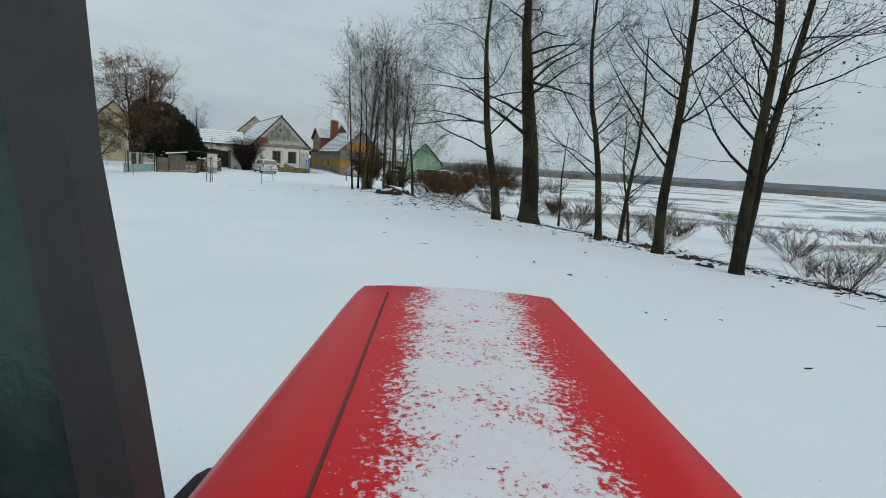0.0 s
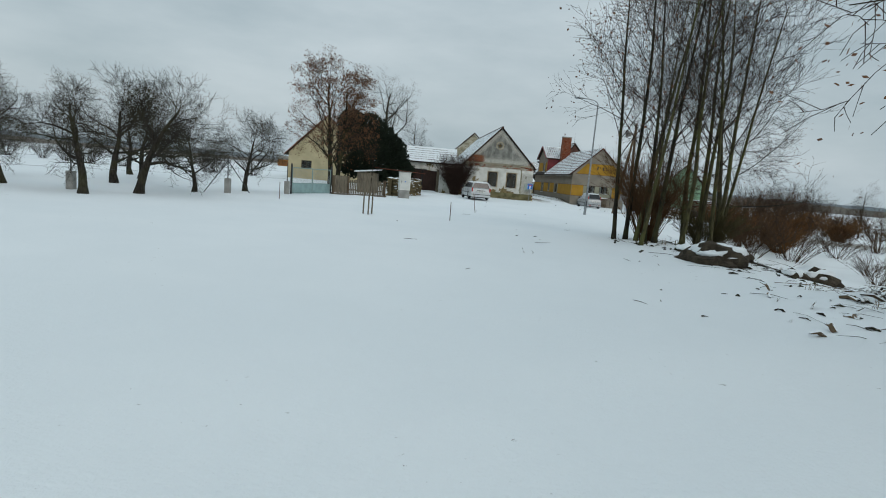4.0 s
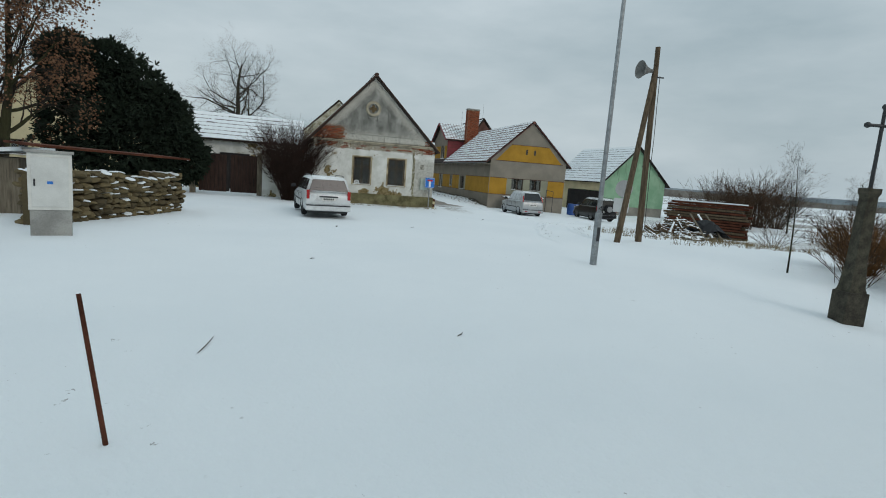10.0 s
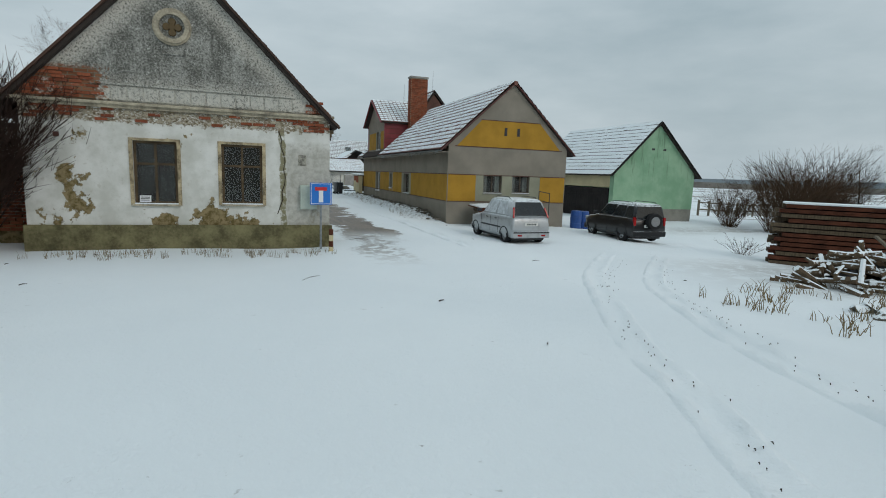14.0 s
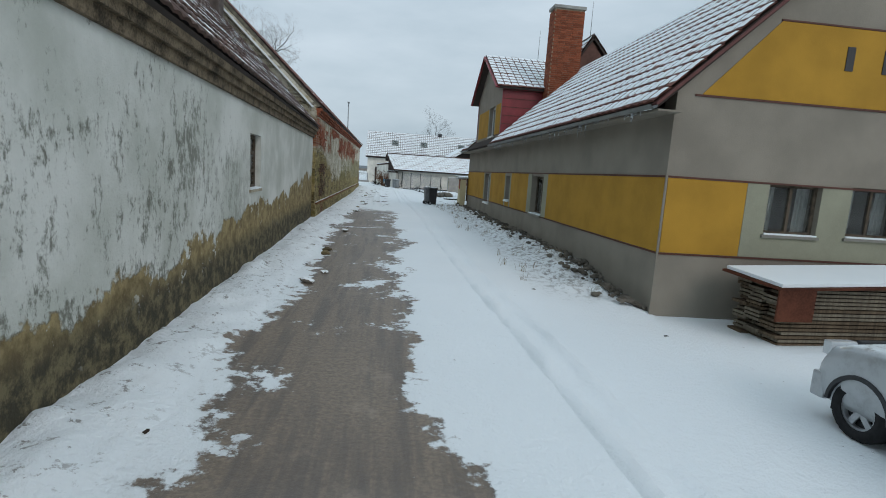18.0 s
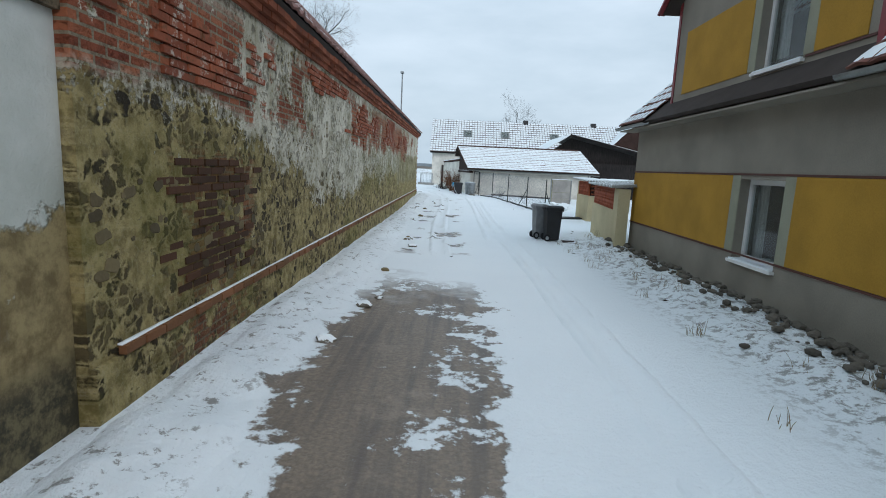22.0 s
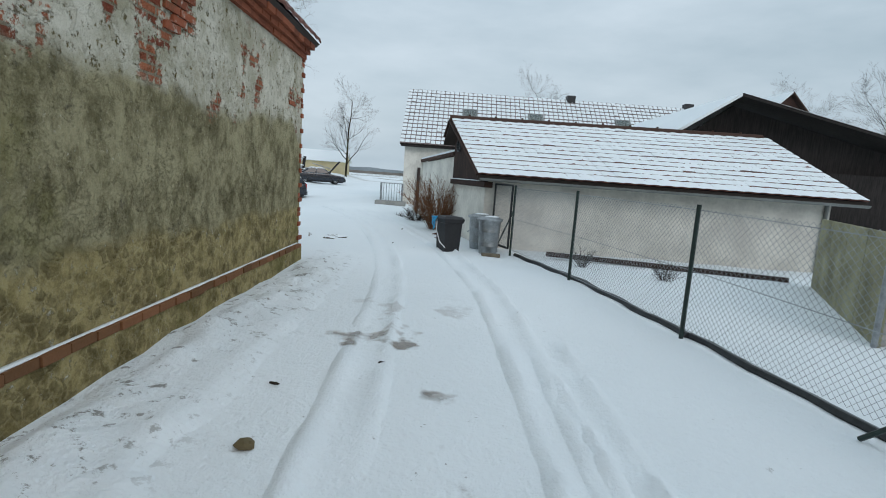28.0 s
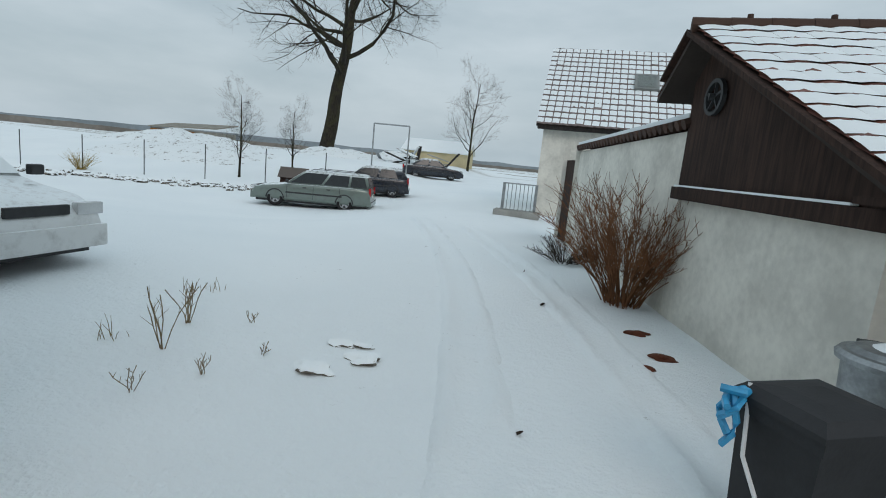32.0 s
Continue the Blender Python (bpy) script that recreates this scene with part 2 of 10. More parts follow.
def thing(name, label, category, at=(0, 0, 0), turn=0.0, group="", kind=""):
    e = new(name)
    e.empty_display_size = 0.2
    e.matrix_world = pose(*at, 0, 0, turn)
    return tagged(e, label, category, group, kind)


def part(name, bm, mat, parent, label="", smooth=False):
    """A mesh of its own under a thing or a part, in the thing's own coordinates."""
    ob = link(name, mesh_of(bm, name, smooth) if isinstance(bm, bmesh.types.BMesh) else bm, mat)
    ob.parent = parent
    return tagged(ob, label)


def solo(name, bm, mat, label, category, kind="", group="", smooth=False):
    ob = link(name, mesh_of(bm, name, smooth) if isinstance(bm, bmesh.types.BMesh) else bm, mat)
    return tagged(ob, label, category, group, kind)


def B():
    return bmesh.new()


def box(bm, a, b, bevel=0.0):
    m = Matrix.LocRotScale([(p + q) / 2 for p, q in zip(a, b)], None, [max(1e-4, abs(q - p)) for p, q in zip(a, b)])
    r = bmesh.ops.create_cube(bm, size=1, matrix=m)
    if bevel:
        es = {e for v in r["verts"] for e in v.link_edges}
        bmesh.ops.bevel(bm, geom=list(es), offset=bevel, segments=2, affect="EDGES", profile=0.7)
    return bm


def rod(bm, p, q, r0, r1=None, n=8, caps=True):
    """A tapered round bar from p to q."""
    p, q = Vector(p), Vector(q)
    d = q - p
    m = Matrix.Translation((p + q) / 2) @ d.to_track_quat("Z", "Y").to_matrix().to_4x4()
    bmesh.ops.create_cone(bm, cap_ends=caps, segments=n, radius1=r0, radius2=r0 if r1 is None else r1, depth=d.length, matrix=m)
    return bm


def beam(bm, p, q, w, h, up=(0, 0, 1)):
    """A straight bar of rectangular section from p to q."""
    p, q = Vector(p), Vector(q)
    y = (q - p).normalized()
    x = y.cross(Vector(up)).normalized()
    z = x.cross(y)
    vs = [bm.verts.new(c + x * sx * w / 2 + z * sz * h / 2) for c in (p, q) for sx, sz in ((-1, -1), (1, -1), (1, 1), (-1, 1))]
    for f in ((0, 1, 2, 3), (7, 6, 5, 4), (0, 4, 5, 1), (1, 5, 6, 2), (2, 6, 7, 3), (3, 7, 4, 0)):
        bm.faces.new([vs[i] for i in f])
    return bm


def tube(bm, pts, radii, n=6):
    """A round bar along a line of points."""
    pts = [Vector(p) for p in pts]
    rings = []
    for i, p in enumerate(pts):
        d = (pts[min(i + 1, len(pts) - 1)] - pts[max(i - 1, 0)]).normalized()
        q = d.to_track_quat("Z", "Y")
        r = radii[i] if isinstance(radii, (list, tuple)) else radii
        rings.append([bm.verts.new(p + q @ Vector((r * math.cos(k * math.tau / n), r * math.sin(k * math.tau / n), 0))) for k in range(n)])
    for a, b in zip(rings, rings[1:]):
        for k in range(n):
            bm.faces.new((a[k], a[(k + 1) % n], b[(k + 1) % n], b[k]))
    bm.faces.new(rings[0][::-1]), bm.faces.new(rings[-1])
    return bm


def lathe(bm, prof, n=20, at=(0, 0, 0)):
    """A turned body round the z axis from a profile of (radius, height)."""
    rings = [[bm.verts.new((at[0] + r * math.cos(k * math.tau / n), at[1] + r * math.sin(k * math.tau / n), at[2] + z)) for k in range(n)] for r, z in prof]
    for a, b in zip(rings, rings[1:]):
        for k in range(n):
            bm.faces.new((a[k], a[(k + 1) % n], b[(k + 1) % n], b[k]))
    bm.faces.new(rings[0][::-1]), bm.faces.new(rings[-1])
    return bm


def prism(bm, poly, vec):
    """A flat polygon pushed along vec."""
    a = [bm.verts.new(p) for p in poly]
    b = [bm.verts.new(Vector(p) + Vector(vec)) for p in poly]
    n = len(a)
    bm.faces.new(a[::-1]), bm.faces.new(b)
    for i in range(n):
        bm.faces.new((a[i], a[(i + 1) % n], b[(i + 1) % n], b[i]))
    return bm


def loft(bm, rings, cap=True):
    rs = [[bm.verts.new(p) for p in r] for r in rings]
    n = len(rs[0])
    for a, b in zip(rs, rs[1:]):
        for k in range(n):
            bm.faces.new((a[k], a[(k + 1) % n], b[(k + 1) % n], b[k]))
    if cap:
        bm.faces.new(rs[0][::-1]), bm.faces.new(rs[-1])
    return bm


def wall_with_holes(bm, o, du, dv, dn, w, h, t, holes):
    """A wall slab w x h x t from corner o along du, up dv, with rectangular holes (u0, v0, u1, v1) right through it; dn points inwards."""
    o, du, dv, dn = map(Vector, (o, du, dv, dn))
    us = sorted({0.0, w, *[k for q in holes for k in (q[0], q[2])]})
    vs = sorted({0.0, h, *[k for q in holes for k in (q[1], q[3])]})
    ver = {}

    def v(i, j, k):
        if (i, j, k) not in ver:
            ver[i, j, k] = bm.verts.new(o + du * us[i] + dv * vs[j] + dn * (t * k))
        return ver[i, j, k]

    def solid(i, j):
        if not (0 <= i < len(us) - 1 and 0 <= j < len(vs) - 1):
            return False
        cu, cv = (us[i] + us[i + 1]) / 2, (vs[j] + vs[j + 1]) / 2
        return not any(a < cu < c and b < cv < d for a, b, c, d in holes)
    for i in range(len(us) - 1):
        for j in range(len(vs) - 1):
            if not solid(i, j):
                continue
            bm.faces.new((v(i, j, 0), v(i + 1, j, 0), v(i + 1, j + 1, 0), v(i, j + 1, 0)))
            bm.faces.new((v(i, j, 1), v(i, j + 1, 1), v(i + 1, j + 1, 1), v(i + 1, j, 1)))
            for di, dj, a, b in ((-1, 0, (i, j), (i, j + 1)), (1, 0, (i + 1, j), (i + 1, j + 1)), (0, -1, (i, j), (i + 1, j)), (0, 1, (i, j + 1), (i + 1, j + 1))):
                if not solid(i + di, j + dj):
                    bm.faces.new((v(*a, 0), v(*b, 0), v(*b, 1), v(*a, 1)))
    return bm


def grid_mesh(name, xs, ys, fz):
    """A height sheet over the lines xs and ys."""
    vs = [(x, y, fz(x, y)) for y in ys for x in xs]
    n = len(xs)
    fs = [(j * n + i, j * n + i + 1, (j + 1) * n + i + 1, (j + 1) * n + i) for j in range(len(ys) - 1) for i in range(n - 1)]
    me = bpy.data.meshes.new(name)
    me.from_pydata(vs, [], fs)
    me.shade_smooth()
    return me


def lines(lo, hi, a, b, fine, grow=1.25):
    """Grid lines, fine between a and b and ever wider out to lo and hi."""
    out = list(np.arange(a, b + 1e-6, fine))
    s, v = fine, out[-1]
    while v < hi:
        s *= grow
        v += s
        out.append(v)
    s, v = fine, out[0]
    while v > lo:
        s *= grow
        v -= s
        out.insert(0, v)
    return [float(k) for k in out]


def rough_ground(x, y):
    n = noise.noise((x * 0.35, y * 0.35, 0)) * 0.05 + noise.noise((x * 1.3, y * 1.3, 3)) * 0.022
    lump = 0.0
    if 0 < y < 50 and -0.7 < x < 0.9:
        lump = 0.10 * max(0.0, 1.0 - abs(x + 0.02) / 0.7) * (0.7 + noise.noise((x * 2.5, y * 1.9, 9)))
    if 9 < y < 32 and 4.6 < x < 7.0:
        lump = 0.16 * max(0.0, 1.0 - abs(x - 6.1) / 1.0) * (0.6 + noise.noise((x * 2.0, y * 1.7, 5)))
    return ground_z(x, y) + n + lump


GX, GY = lines(-1500, 1500, -22, 26, 0.45), lines(-1500, 1500, -92, 78, 0.45)
tagged(link("ground", grid_mesh("ground", GX, GY, rough_ground), M_GROUND), "wide snow-covered village green and lane with muddy tracks", "ground", kind="structure")


def snow_bank(x0, x1, y0, y1, label, lift, seed):
    """A lumpy ridge of shovelled snow along a wall."""
    xs, ys = np.arange(x0, x1 + 0.01, 0.08), np.arange(y0, y1 + 0.01, 0.1)

    def h(x, y):
        f = (x - x0) / (x1 - x0)
        e = min(1.0, f / 0.25, (1 - f) / 0.25, (y - y0) / 0.8, (y1 - y) / 0.8)
        n = noise.noise((x * 2.4, y * 2.0, seed)) * 0.6 + noise.noise((x * 6.5, y * 6.0, seed + 3)) * 0.45 + abs(noise.noise((x * 13, y * 12, seed + 6))) * 0.3
        return rough_ground(x, y) + (lift * (0.35 + n) if e > 0 else 0) * max(0.0, e) - 0.035 * (1 - max(0.0, e))
    tagged(link("snow_bank", grid_mesh("snow_bank", xs.tolist(), ys.tolist(), h), M_GROUND), label, "snow", kind="stuff")


snow_bank(-0.42, 0.78, 0.6, 49.2, "lumpy snow bank along an old wall", 0.085, 3)
snow_bank(5.1, 6.6, 9.6, 31.5, "lumpy dirty snow at the foot of a house", 0.10, 11)


# ---- materials of walls, roofs and things ----
def yz_vec(m, a="Y", b="Z"):
    s = m.xyz()
    c = m.n.new("ShaderNodeCombineXYZ")
    m.l.new(s[a], c.inputs[0]), m.l.new(s[b], c.inputs[1])
    return c.outputs[0]


def brick_tex(m, vec, c1, c2, mortar, bw=0.26, bh=0.08, gap=0.012):
    n = m.n.new("ShaderNodeTexBrick")
    n.inputs["Color1"].default_value, n.inputs["Color2"].default_value, n.inputs["Mortar"].default_value = (*c1, 1), (*c2, 1), (*mortar, 1)
    n.inputs["Scale"].default_value, n.inputs["Mortar Size"].default_value = 1.0, gap
    n.inputs["Brick Width"].default_value, n.inputs["Row Height"].default_value = bw, bh
    m.l.new(vec, n.inputs["Vector"])
    return n.outputs["Color"], n.outputs["Fac"]


BRICK1, BRICK2, MORTAR = (0.30, 0.095, 0.05), (0.42, 0.17, 0.09), (0.36, 0.31, 0.24)


def old_front_mat():
    m = Mat("flaking_white_plaster")
    x, y, z = m.xyz()
    a, b, c = m.noise(1.3, 6.0, 0.62), m.noise(7.0, 6.0, 0.65), m.noise(40.0, 4.0)
    col = m.mix(m.ramp(a, 0.35, 0.65), (0.52, 0.52, 0.47), (0.70, 0.70, 0.66))
    col = m.mix(m.math("MULTIPLY", m.ramp(b, 0.56, 0.70), 0.5), col, (0.42, 0.40, 0.33))
    low = m.math("MULTIPLY", m.ramp(z, 1.5, 0.6), 0.13)
    flake = m.ramp(m.math("ADD", m.math("ADD", m.noise(0.95, 5.0, 0.6), m.math("MULTIPLY", m.math("SUBTRACT", b, 0.5), 0.22)), low), 0.625, 0.65)
    col = m.mix(flake, col, m.mix(m.ramp(b, 0.4, 0.6), (0.12, 0.09, 0.035), (0.27, 0.21, 0.11)))
    # cement patch beside the crack, with an olive seam
    patch = m.math("MULTIPLY", m.ramp(m.math("ADD", x, m.math("MULTIPLY", m.math("SUBTRACT", a, 0.5), 0.35)), -1.12, -1.06), m.ramp(m.math("ADD", z, m.math("MULTIPLY", b, 0.5)), 3.0, 2.7))
    col = m.mix(m.math("MULTIPLY", patch, 0.8), col, m.mix(m.ramp(b, 0.35, 0.65), (0.33, 0.315, 0.27), (0.50, 0.49, 0.44)))
    seam = m.math("MULTIPLY", m.ramp(m.math("ABSOLUTE", m.math("ADD", m.math("ADD", x, 1.17), m.math("MULTIPLY", m.math("SUBTRACT", a, 0.5), 0.35))), 0.09, 0.05), m.ramp(b, 0.36, 0.5))
    col = m.mix(m.math("MULTIPLY", seam, 0.85), col, (0.17, 0.15, 0.06))
    # crumbled band under the cornice
    band = m.ramp(m.math("ADD", z, m.math("MULTIPLY", m.math("SUBTRACT", b, 0.5), 0.5)), 2.93, 2.99)
    crumb = m.noise(13.0, 6.0, 0.8, m.vec((1, 1, 1.5)))
    col = m.mix(m.math("MULTIPLY", band, m.ramp(crumb, 0.60, 0.48)), col, m.mix(m.ramp(crumb, 0.36, 0.5), (0.07, 0.055, 0.035), (0.27, 0.22, 0.15)))
    h = m.math("SUBTRACT", m.math("MULTIPLY", c, 0.35), flake)
    return m.done(col, 0.9, 0.0, m.bump(h, 0.55, 0.02))


def old_gable_mat():
    m = Mat("weathered_grey_plaster")
    x, y, z = m.xyz()
    streak = m.noise(1.1, 5.0, 0.65, m.vec((1.5, 1.5, 0.8)))
    b, c = m.noise(9.0, 6.0, 0.7), m.noise(60.0, 3.0)
    grit = m.noise(22.0, 6.0, 0.8)
    col = m.mix(m.ramp(b, 0.35, 0.65), (0.30, 0.30, 0.27), (0.46, 0.46, 0.42))
    # black mould, thick in clouds and thin at their edges
    mould = m.ramp(m.math("ADD", m.math("ADD", m.math("MULTIPLY", streak, 0.40), m.math("MULTIPLY", grit, 0.72)), m.ramp(z, 3.75, 3.85, -0.06, 0.015)), 0.47, 0.66)
    col = m.mix(m.math("MULTIPLY", mould, 0.85), col, (0.040, 0.040, 0.032))
    runs = m.ramp(m.noise(2.4, 5.0, 0.7, m.vec((2.6, 1.0, 0.3))), 0.56, 0.66)
    col = m.mix(m.math("MULTIPLY", runs, 0.6), col, (0.06, 0.06, 0.05))
    # paler where the verge keeps it dry
    rim = m.ramp(m.math("ADD", m.math("ADD", z, m.math("MULTIPLY", m.math("ABSOLUTE", m.math("ADD", x, 3.55)), 1.02)), m.math("MULTIPLY", b, 0.5)), 6.15, 6.9)
    col = m.mix(m.math("MULTIPLY", m.math("MULTIPLY", rim, 0.85), m.ramp(grit, 0.62, 0.46)), col, (0.60, 0.57, 0.50))
    foot = m.math("MULTIPLY", m.ramp(m.math("ADD", z, m.math("MULTIPLY", b, 0.7)), 4.5, 3.9), m.ramp(grit, 0.60, 0.46))
    col = m.mix(m.math("MULTIPLY", foot, 0.75), col, (0.58, 0.56, 0.49))
    col = m.mix(m.math("MULTIPLY", m.ramp(m.noise(5.0, 6.0, 0.75), 0.60, 0.66), 0.8), col, (0.56, 0.56, 0.52))
    # brick laid bare at both feet of the gable
    bc, bf = brick_tex(m, yz_vec(m, "X"), (0.15, 0.06, 0.03), (0.28, 0.12, 0.065), (0.16, 0.13, 0.09))
    left = m.ramp(m.math("ADD", m.math("MULTIPLY", m.math("SUBTRACT", b, 0.5), 1.6), x), -5.0, -5.2)
    right = m.ramp(m.math("ADD", m.math("MULTIPLY", m.math("SUBTRACT", b, 0.5), 1.2), x), -0.55, -0.35)
    bare = m.math("MULTIPLY", m.math("MAXIMUM", left, right), m.ramp(m.math("ADD", z, m.math("MULTIPLY", b, 0.4)), 4.4, 4.25))
    col = m.mix(bare, col, bc)
    return m.done(col, 0.92, 0.0, m.bump(m.math("ADD", b, m.math("MULTIPLY", c, 0.5)), 0.5, 0.02))


def old_side_mat():
    m = Mat("peeling_lane_plaster")
    x, y, z = m.xyz()
    a, b, c = m.noise(0.8, 6.0, 0.6), m.noise(5.0, 6.0, 0.7), m.noise(45.0, 4.0)
    col = m.mix(m.ramp(a, 0.32, 0.68), (0.44, 0.46, 0.41), (0.64, 0.65, 0.61))
    streak = m.noise(3.0, 6.0, 0.7, m.vec((1, 2.6, 0.6)))
    near = m.ramp(y, 13.0, 6.0)
    mould = m.math("ADD", m.math("ADD", m.math("MULTIPLY", m.noise(4.2, 6.0, 0.75, m.vec((1, 1.4, 0.75))), 0.5), m.math("MULTIPLY", m.noise(16.0, 6.0, 0.8, m.vec((1, 1.2, 0.8))), 0.34)), m.math("MULTIPLY", m.math("ADD", m.noise(0.5, 3.0, 0.6), m.ramp(z, 2.6, 1.9, -0.25, 0.0)), 0.3))
    col = m.mix(m.math("MULTIPLY", m.math("MULTIPLY", near, m.ramp(mould, 0.55, 0.64)), 0.85), col, (0.115, 0.118, 0.09))
    edge = m.math("ADD", m.math("MULTIPLY", y, 0.052), m.math("MULTIPLY", m.math("SUBTRACT", m.noise(1.1, 6.0, 0.65), 0.5), 1.5))
    over = m.math("SUBTRACT", m.math("ADD", edge, 0.44), z)
    bare = m.ramp(over, -0.03, 0.05)
    chips = m.math("MULTIPLY", m.ramp(m.noise(3.4, 5.0, 0.7), 0.60, 0.64), m.ramp(over, 0.55, 0.1))
    ochre = m.mix(m.ramp(b, 0.35, 0.65), (0.155, 0.115, 0.055), (0.33, 0.26, 0.13))
    stones = m.noise(6.0, 6.0, 0.75)
    wet = m.ramp(m.math("SUBTRACT", 0.62, z), -0.1, 0.25)
    ochre = m.mix(wet, ochre, m.mix(m.ramp(stones, 0.42, 0.62), (0.05, 0.045, 0.03), (0.16, 0.135, 0.075)))
    col = m.mix(m.math("MULTIPLY", bare, m.math("SUBTRACT", 1.0, chips)), col, ochre)
    cor = m.math("MULTIPLY", m.ramp(z, 2.72, 2.9), m.ramp(b, 0.3, 0.55))
    col = m.mix(m.math("MULTIPLY", cor, 0.8), col, (0.16, 0.12, 0.075))
    h = m.math("SUBTRACT", m.math("MULTIPLY", m.math("ADD", b, c), 0.4), bare)
    return m.done(col, 0.9, 0.0, m.bump(h, 0.6, 0.03))


def barn_wall_mat():
    """Rubble masonry under lost plaster: ochre mortar, dark stones, rags of whitewash, brick."""
    m = Mat("rubble_and_brick_wall")
    x, y, z = m.xyz()
    v = yz_vec(m)
    warped = m.n.new("ShaderNodeVectorMath")
    warped.operation = "ADD"
    nz = m.n.new("ShaderNodeTexNoise")
    nz.inputs["Scale"].default_value, nz.inputs["Detail"].default_value = 5.0, 5.0
    m.l.new(v, nz.inputs["Vector"])
    sc = m.n.new("ShaderNodeVectorMath")
    sc.operation = "SCALE"
    sc.inputs["Scale"].default_value = 0.30
    m.l.new(nz.outputs["Color"], sc.inputs[0])
    m.l.new(v, warped.inputs[0]), m.l.new(sc.outputs[0], warped.inputs[1])
    w = warped.outputs[0]
    a, b, c = m.noise(0.7, 6.0, 0.62), m.noise(4.5, 6.0, 0.72), m.noise(30.0, 5.0, 0.75)
    # earthy ochre mortar with field stones
    vo = m.voro(8.0, "F1", w, 1.0)
    ed = m.math("ADD", m.voro(8.0, "DISTANCE_TO_EDGE", w, 1.0).outputs["Distance"], m.math("MULTIPLY", m.math("SUBTRACT", c, 0.5), 0.5))
    tone = m.math("FRACT", m.math("MULTIPLY", vo.outputs["Color"], 7.3))
    earth = m.mix(m.ramp(b, 0.36, 0.64), (0.155, 0.12, 0.045), (0.40, 0.325, 0.15))
    body = m.mix(tone, (0.028, 0.022, 0.014), (0.17, 0.13, 0.06))
    shown = m.math("MULTIPLY", m.ramp(ed, 0.06, 0.20), m.ramp(m.math("ADD", m.noise(1.5, 4.0, 0.65), m.math("MULTIPLY", tone, -0.26)), 0.33, 0.41))
    shown = m.math("MULTIPLY", shown, m.ramp(y, 41.0, 36.0, 0.35, 1.0))
    col = m.mix(shown, earth, body)
    joint = m.math("MULTIPLY", m.ramp(ed, 0.10, -0.05), m.ramp(c, 0.40, 0.6))
    col = m.mix(m.math("MULTIPLY", joint, 0.55), col, (0.46, 0.42, 0.30))
    # rags of whitewash: thick between 1.4 and 2.6 m, thin elsewhere
    hi = m.math("MULTIPLY", m.ramp(m.math("ADD", m.math("SUBTRACT", z, m.ramp(y, 27.0, 21.5, 0.0, 0.75)), m.math("MULTIPLY", m.math("SUBTRACT", a, 0.5), 2.2)), 1.05, 1.75), m.ramp(y, 25.0, 30.0, 0.155, 0.148))
    sect = m.math("MULTIPLY", m.ramp(m.noise(0.22, 2.0), 0.42, 0.58), 0.05)
    wash = m.ramp(m.math("ADD", m.math("ADD", m.math("MULTIPLY", m.noise(11.0, 5.0, 0.65), 0.40), m.math("MULTIPLY", m.math("ADD", b, c), 0.28)), m.math("ADD", hi, sect)), 0.592, 0.632)
    wash = m.math("MULTIPLY", wash, m.math("SUBTRACT", 1.0, m.math("MULTIPLY", shown, 0.55)))
    lime = m.mix(m.ramp(m.noise(2.0, 5.0, 0.7), 0.35, 0.65), (0.42, 0.395, 0.30), (0.68, 0.65, 0.55))
    col = m.mix(m.math("MULTIPLY", wash, 0.92), col, lime)
    # smooth grey cement plaster towards the far end
    grey = m.math("MULTIPLY", m.ramp(m.math("ADD", y, m.math("MULTIPLY", a, 5.0)), 39.5, 41.5), m.math("MULTIPLY", m.ramp(m.math("ADD", z, m.math("MULTIPLY", a, 0.8)), 1.45, 1.6), m.ramp(m.math("ADD", z, m.math("MULTIPLY", a, 0.9)), 2.95, 2.75)))
    gcol = m.mix(m.ramp(m.noise(2.6, 6.0, 0.75, m.vec((1, 1.2, 0.95))), 0.36, 0.62), (0.14, 0.12, 0.06), (0.36, 0.32, 0.19))
    col = m.mix(m.math("MULTIPLY", grey, m.ramp(c, 0.25, 0.42)), col, gcol)
    # bare brickwork
    bc, bf = brick_tex(m, v, (0.20, 0.050, 0.026), (0.40, 0.135, 0.065), (0.27, 0.22, 0.15))
    bc = m.mix(m.math("MULTIPLY", m.ramp(c, 0.5, 0.7), 0.5), bc, (0.12, 0.04, 0.025))
    far = m.math("ADD", m.math("MULTIPLY", m.math("MULTIPLY", m.ramp(y, 27.0, 31.0), m.ramp(y, 43.5, 40.5)), 0.10), m.math("MULTIPLY", m.ramp(y, 24.0, 21.0), 0.14))
    zone = m.math("MULTIPLY", m.ramp(m.math("ADD", z, m.math("MULTIPLY", m.math("SUBTRACT", a, 0.5), 1.6)), 2.25, 2.5), m.ramp(z, 3.6, 3.2))
    bare = m.math("MULTIPLY", zone, m.ramp(m.math("ADD", m.math("ADD", m.noise(1.1, 4.0, 0.65), m.math("MULTIPLY", m.math("SUBTRACT", c, 0.5), 0.25)), far), 0.55, 0.58))
    spot = m.math("MULTIPLY", m.math("MULTIPLY", m.ramp(y, 20.6, 21.2), m.ramp(y, 23.0, 22.5)), m.math("MULTIPLY", m.ramp(z, 2.1, 1.9), m.ramp(m.noise(2.6, 5.0, 0.65), 0.50, 0.53)))
    col = m.mix(bare, col, bc)
    col = m.mix(m.math("MULTIPLY", spot, 0.9), col, m.mix(0.55, bc, (0.085, 0.05, 0.025)))
    bare = m.math("MAXIMUM", bare, spot)
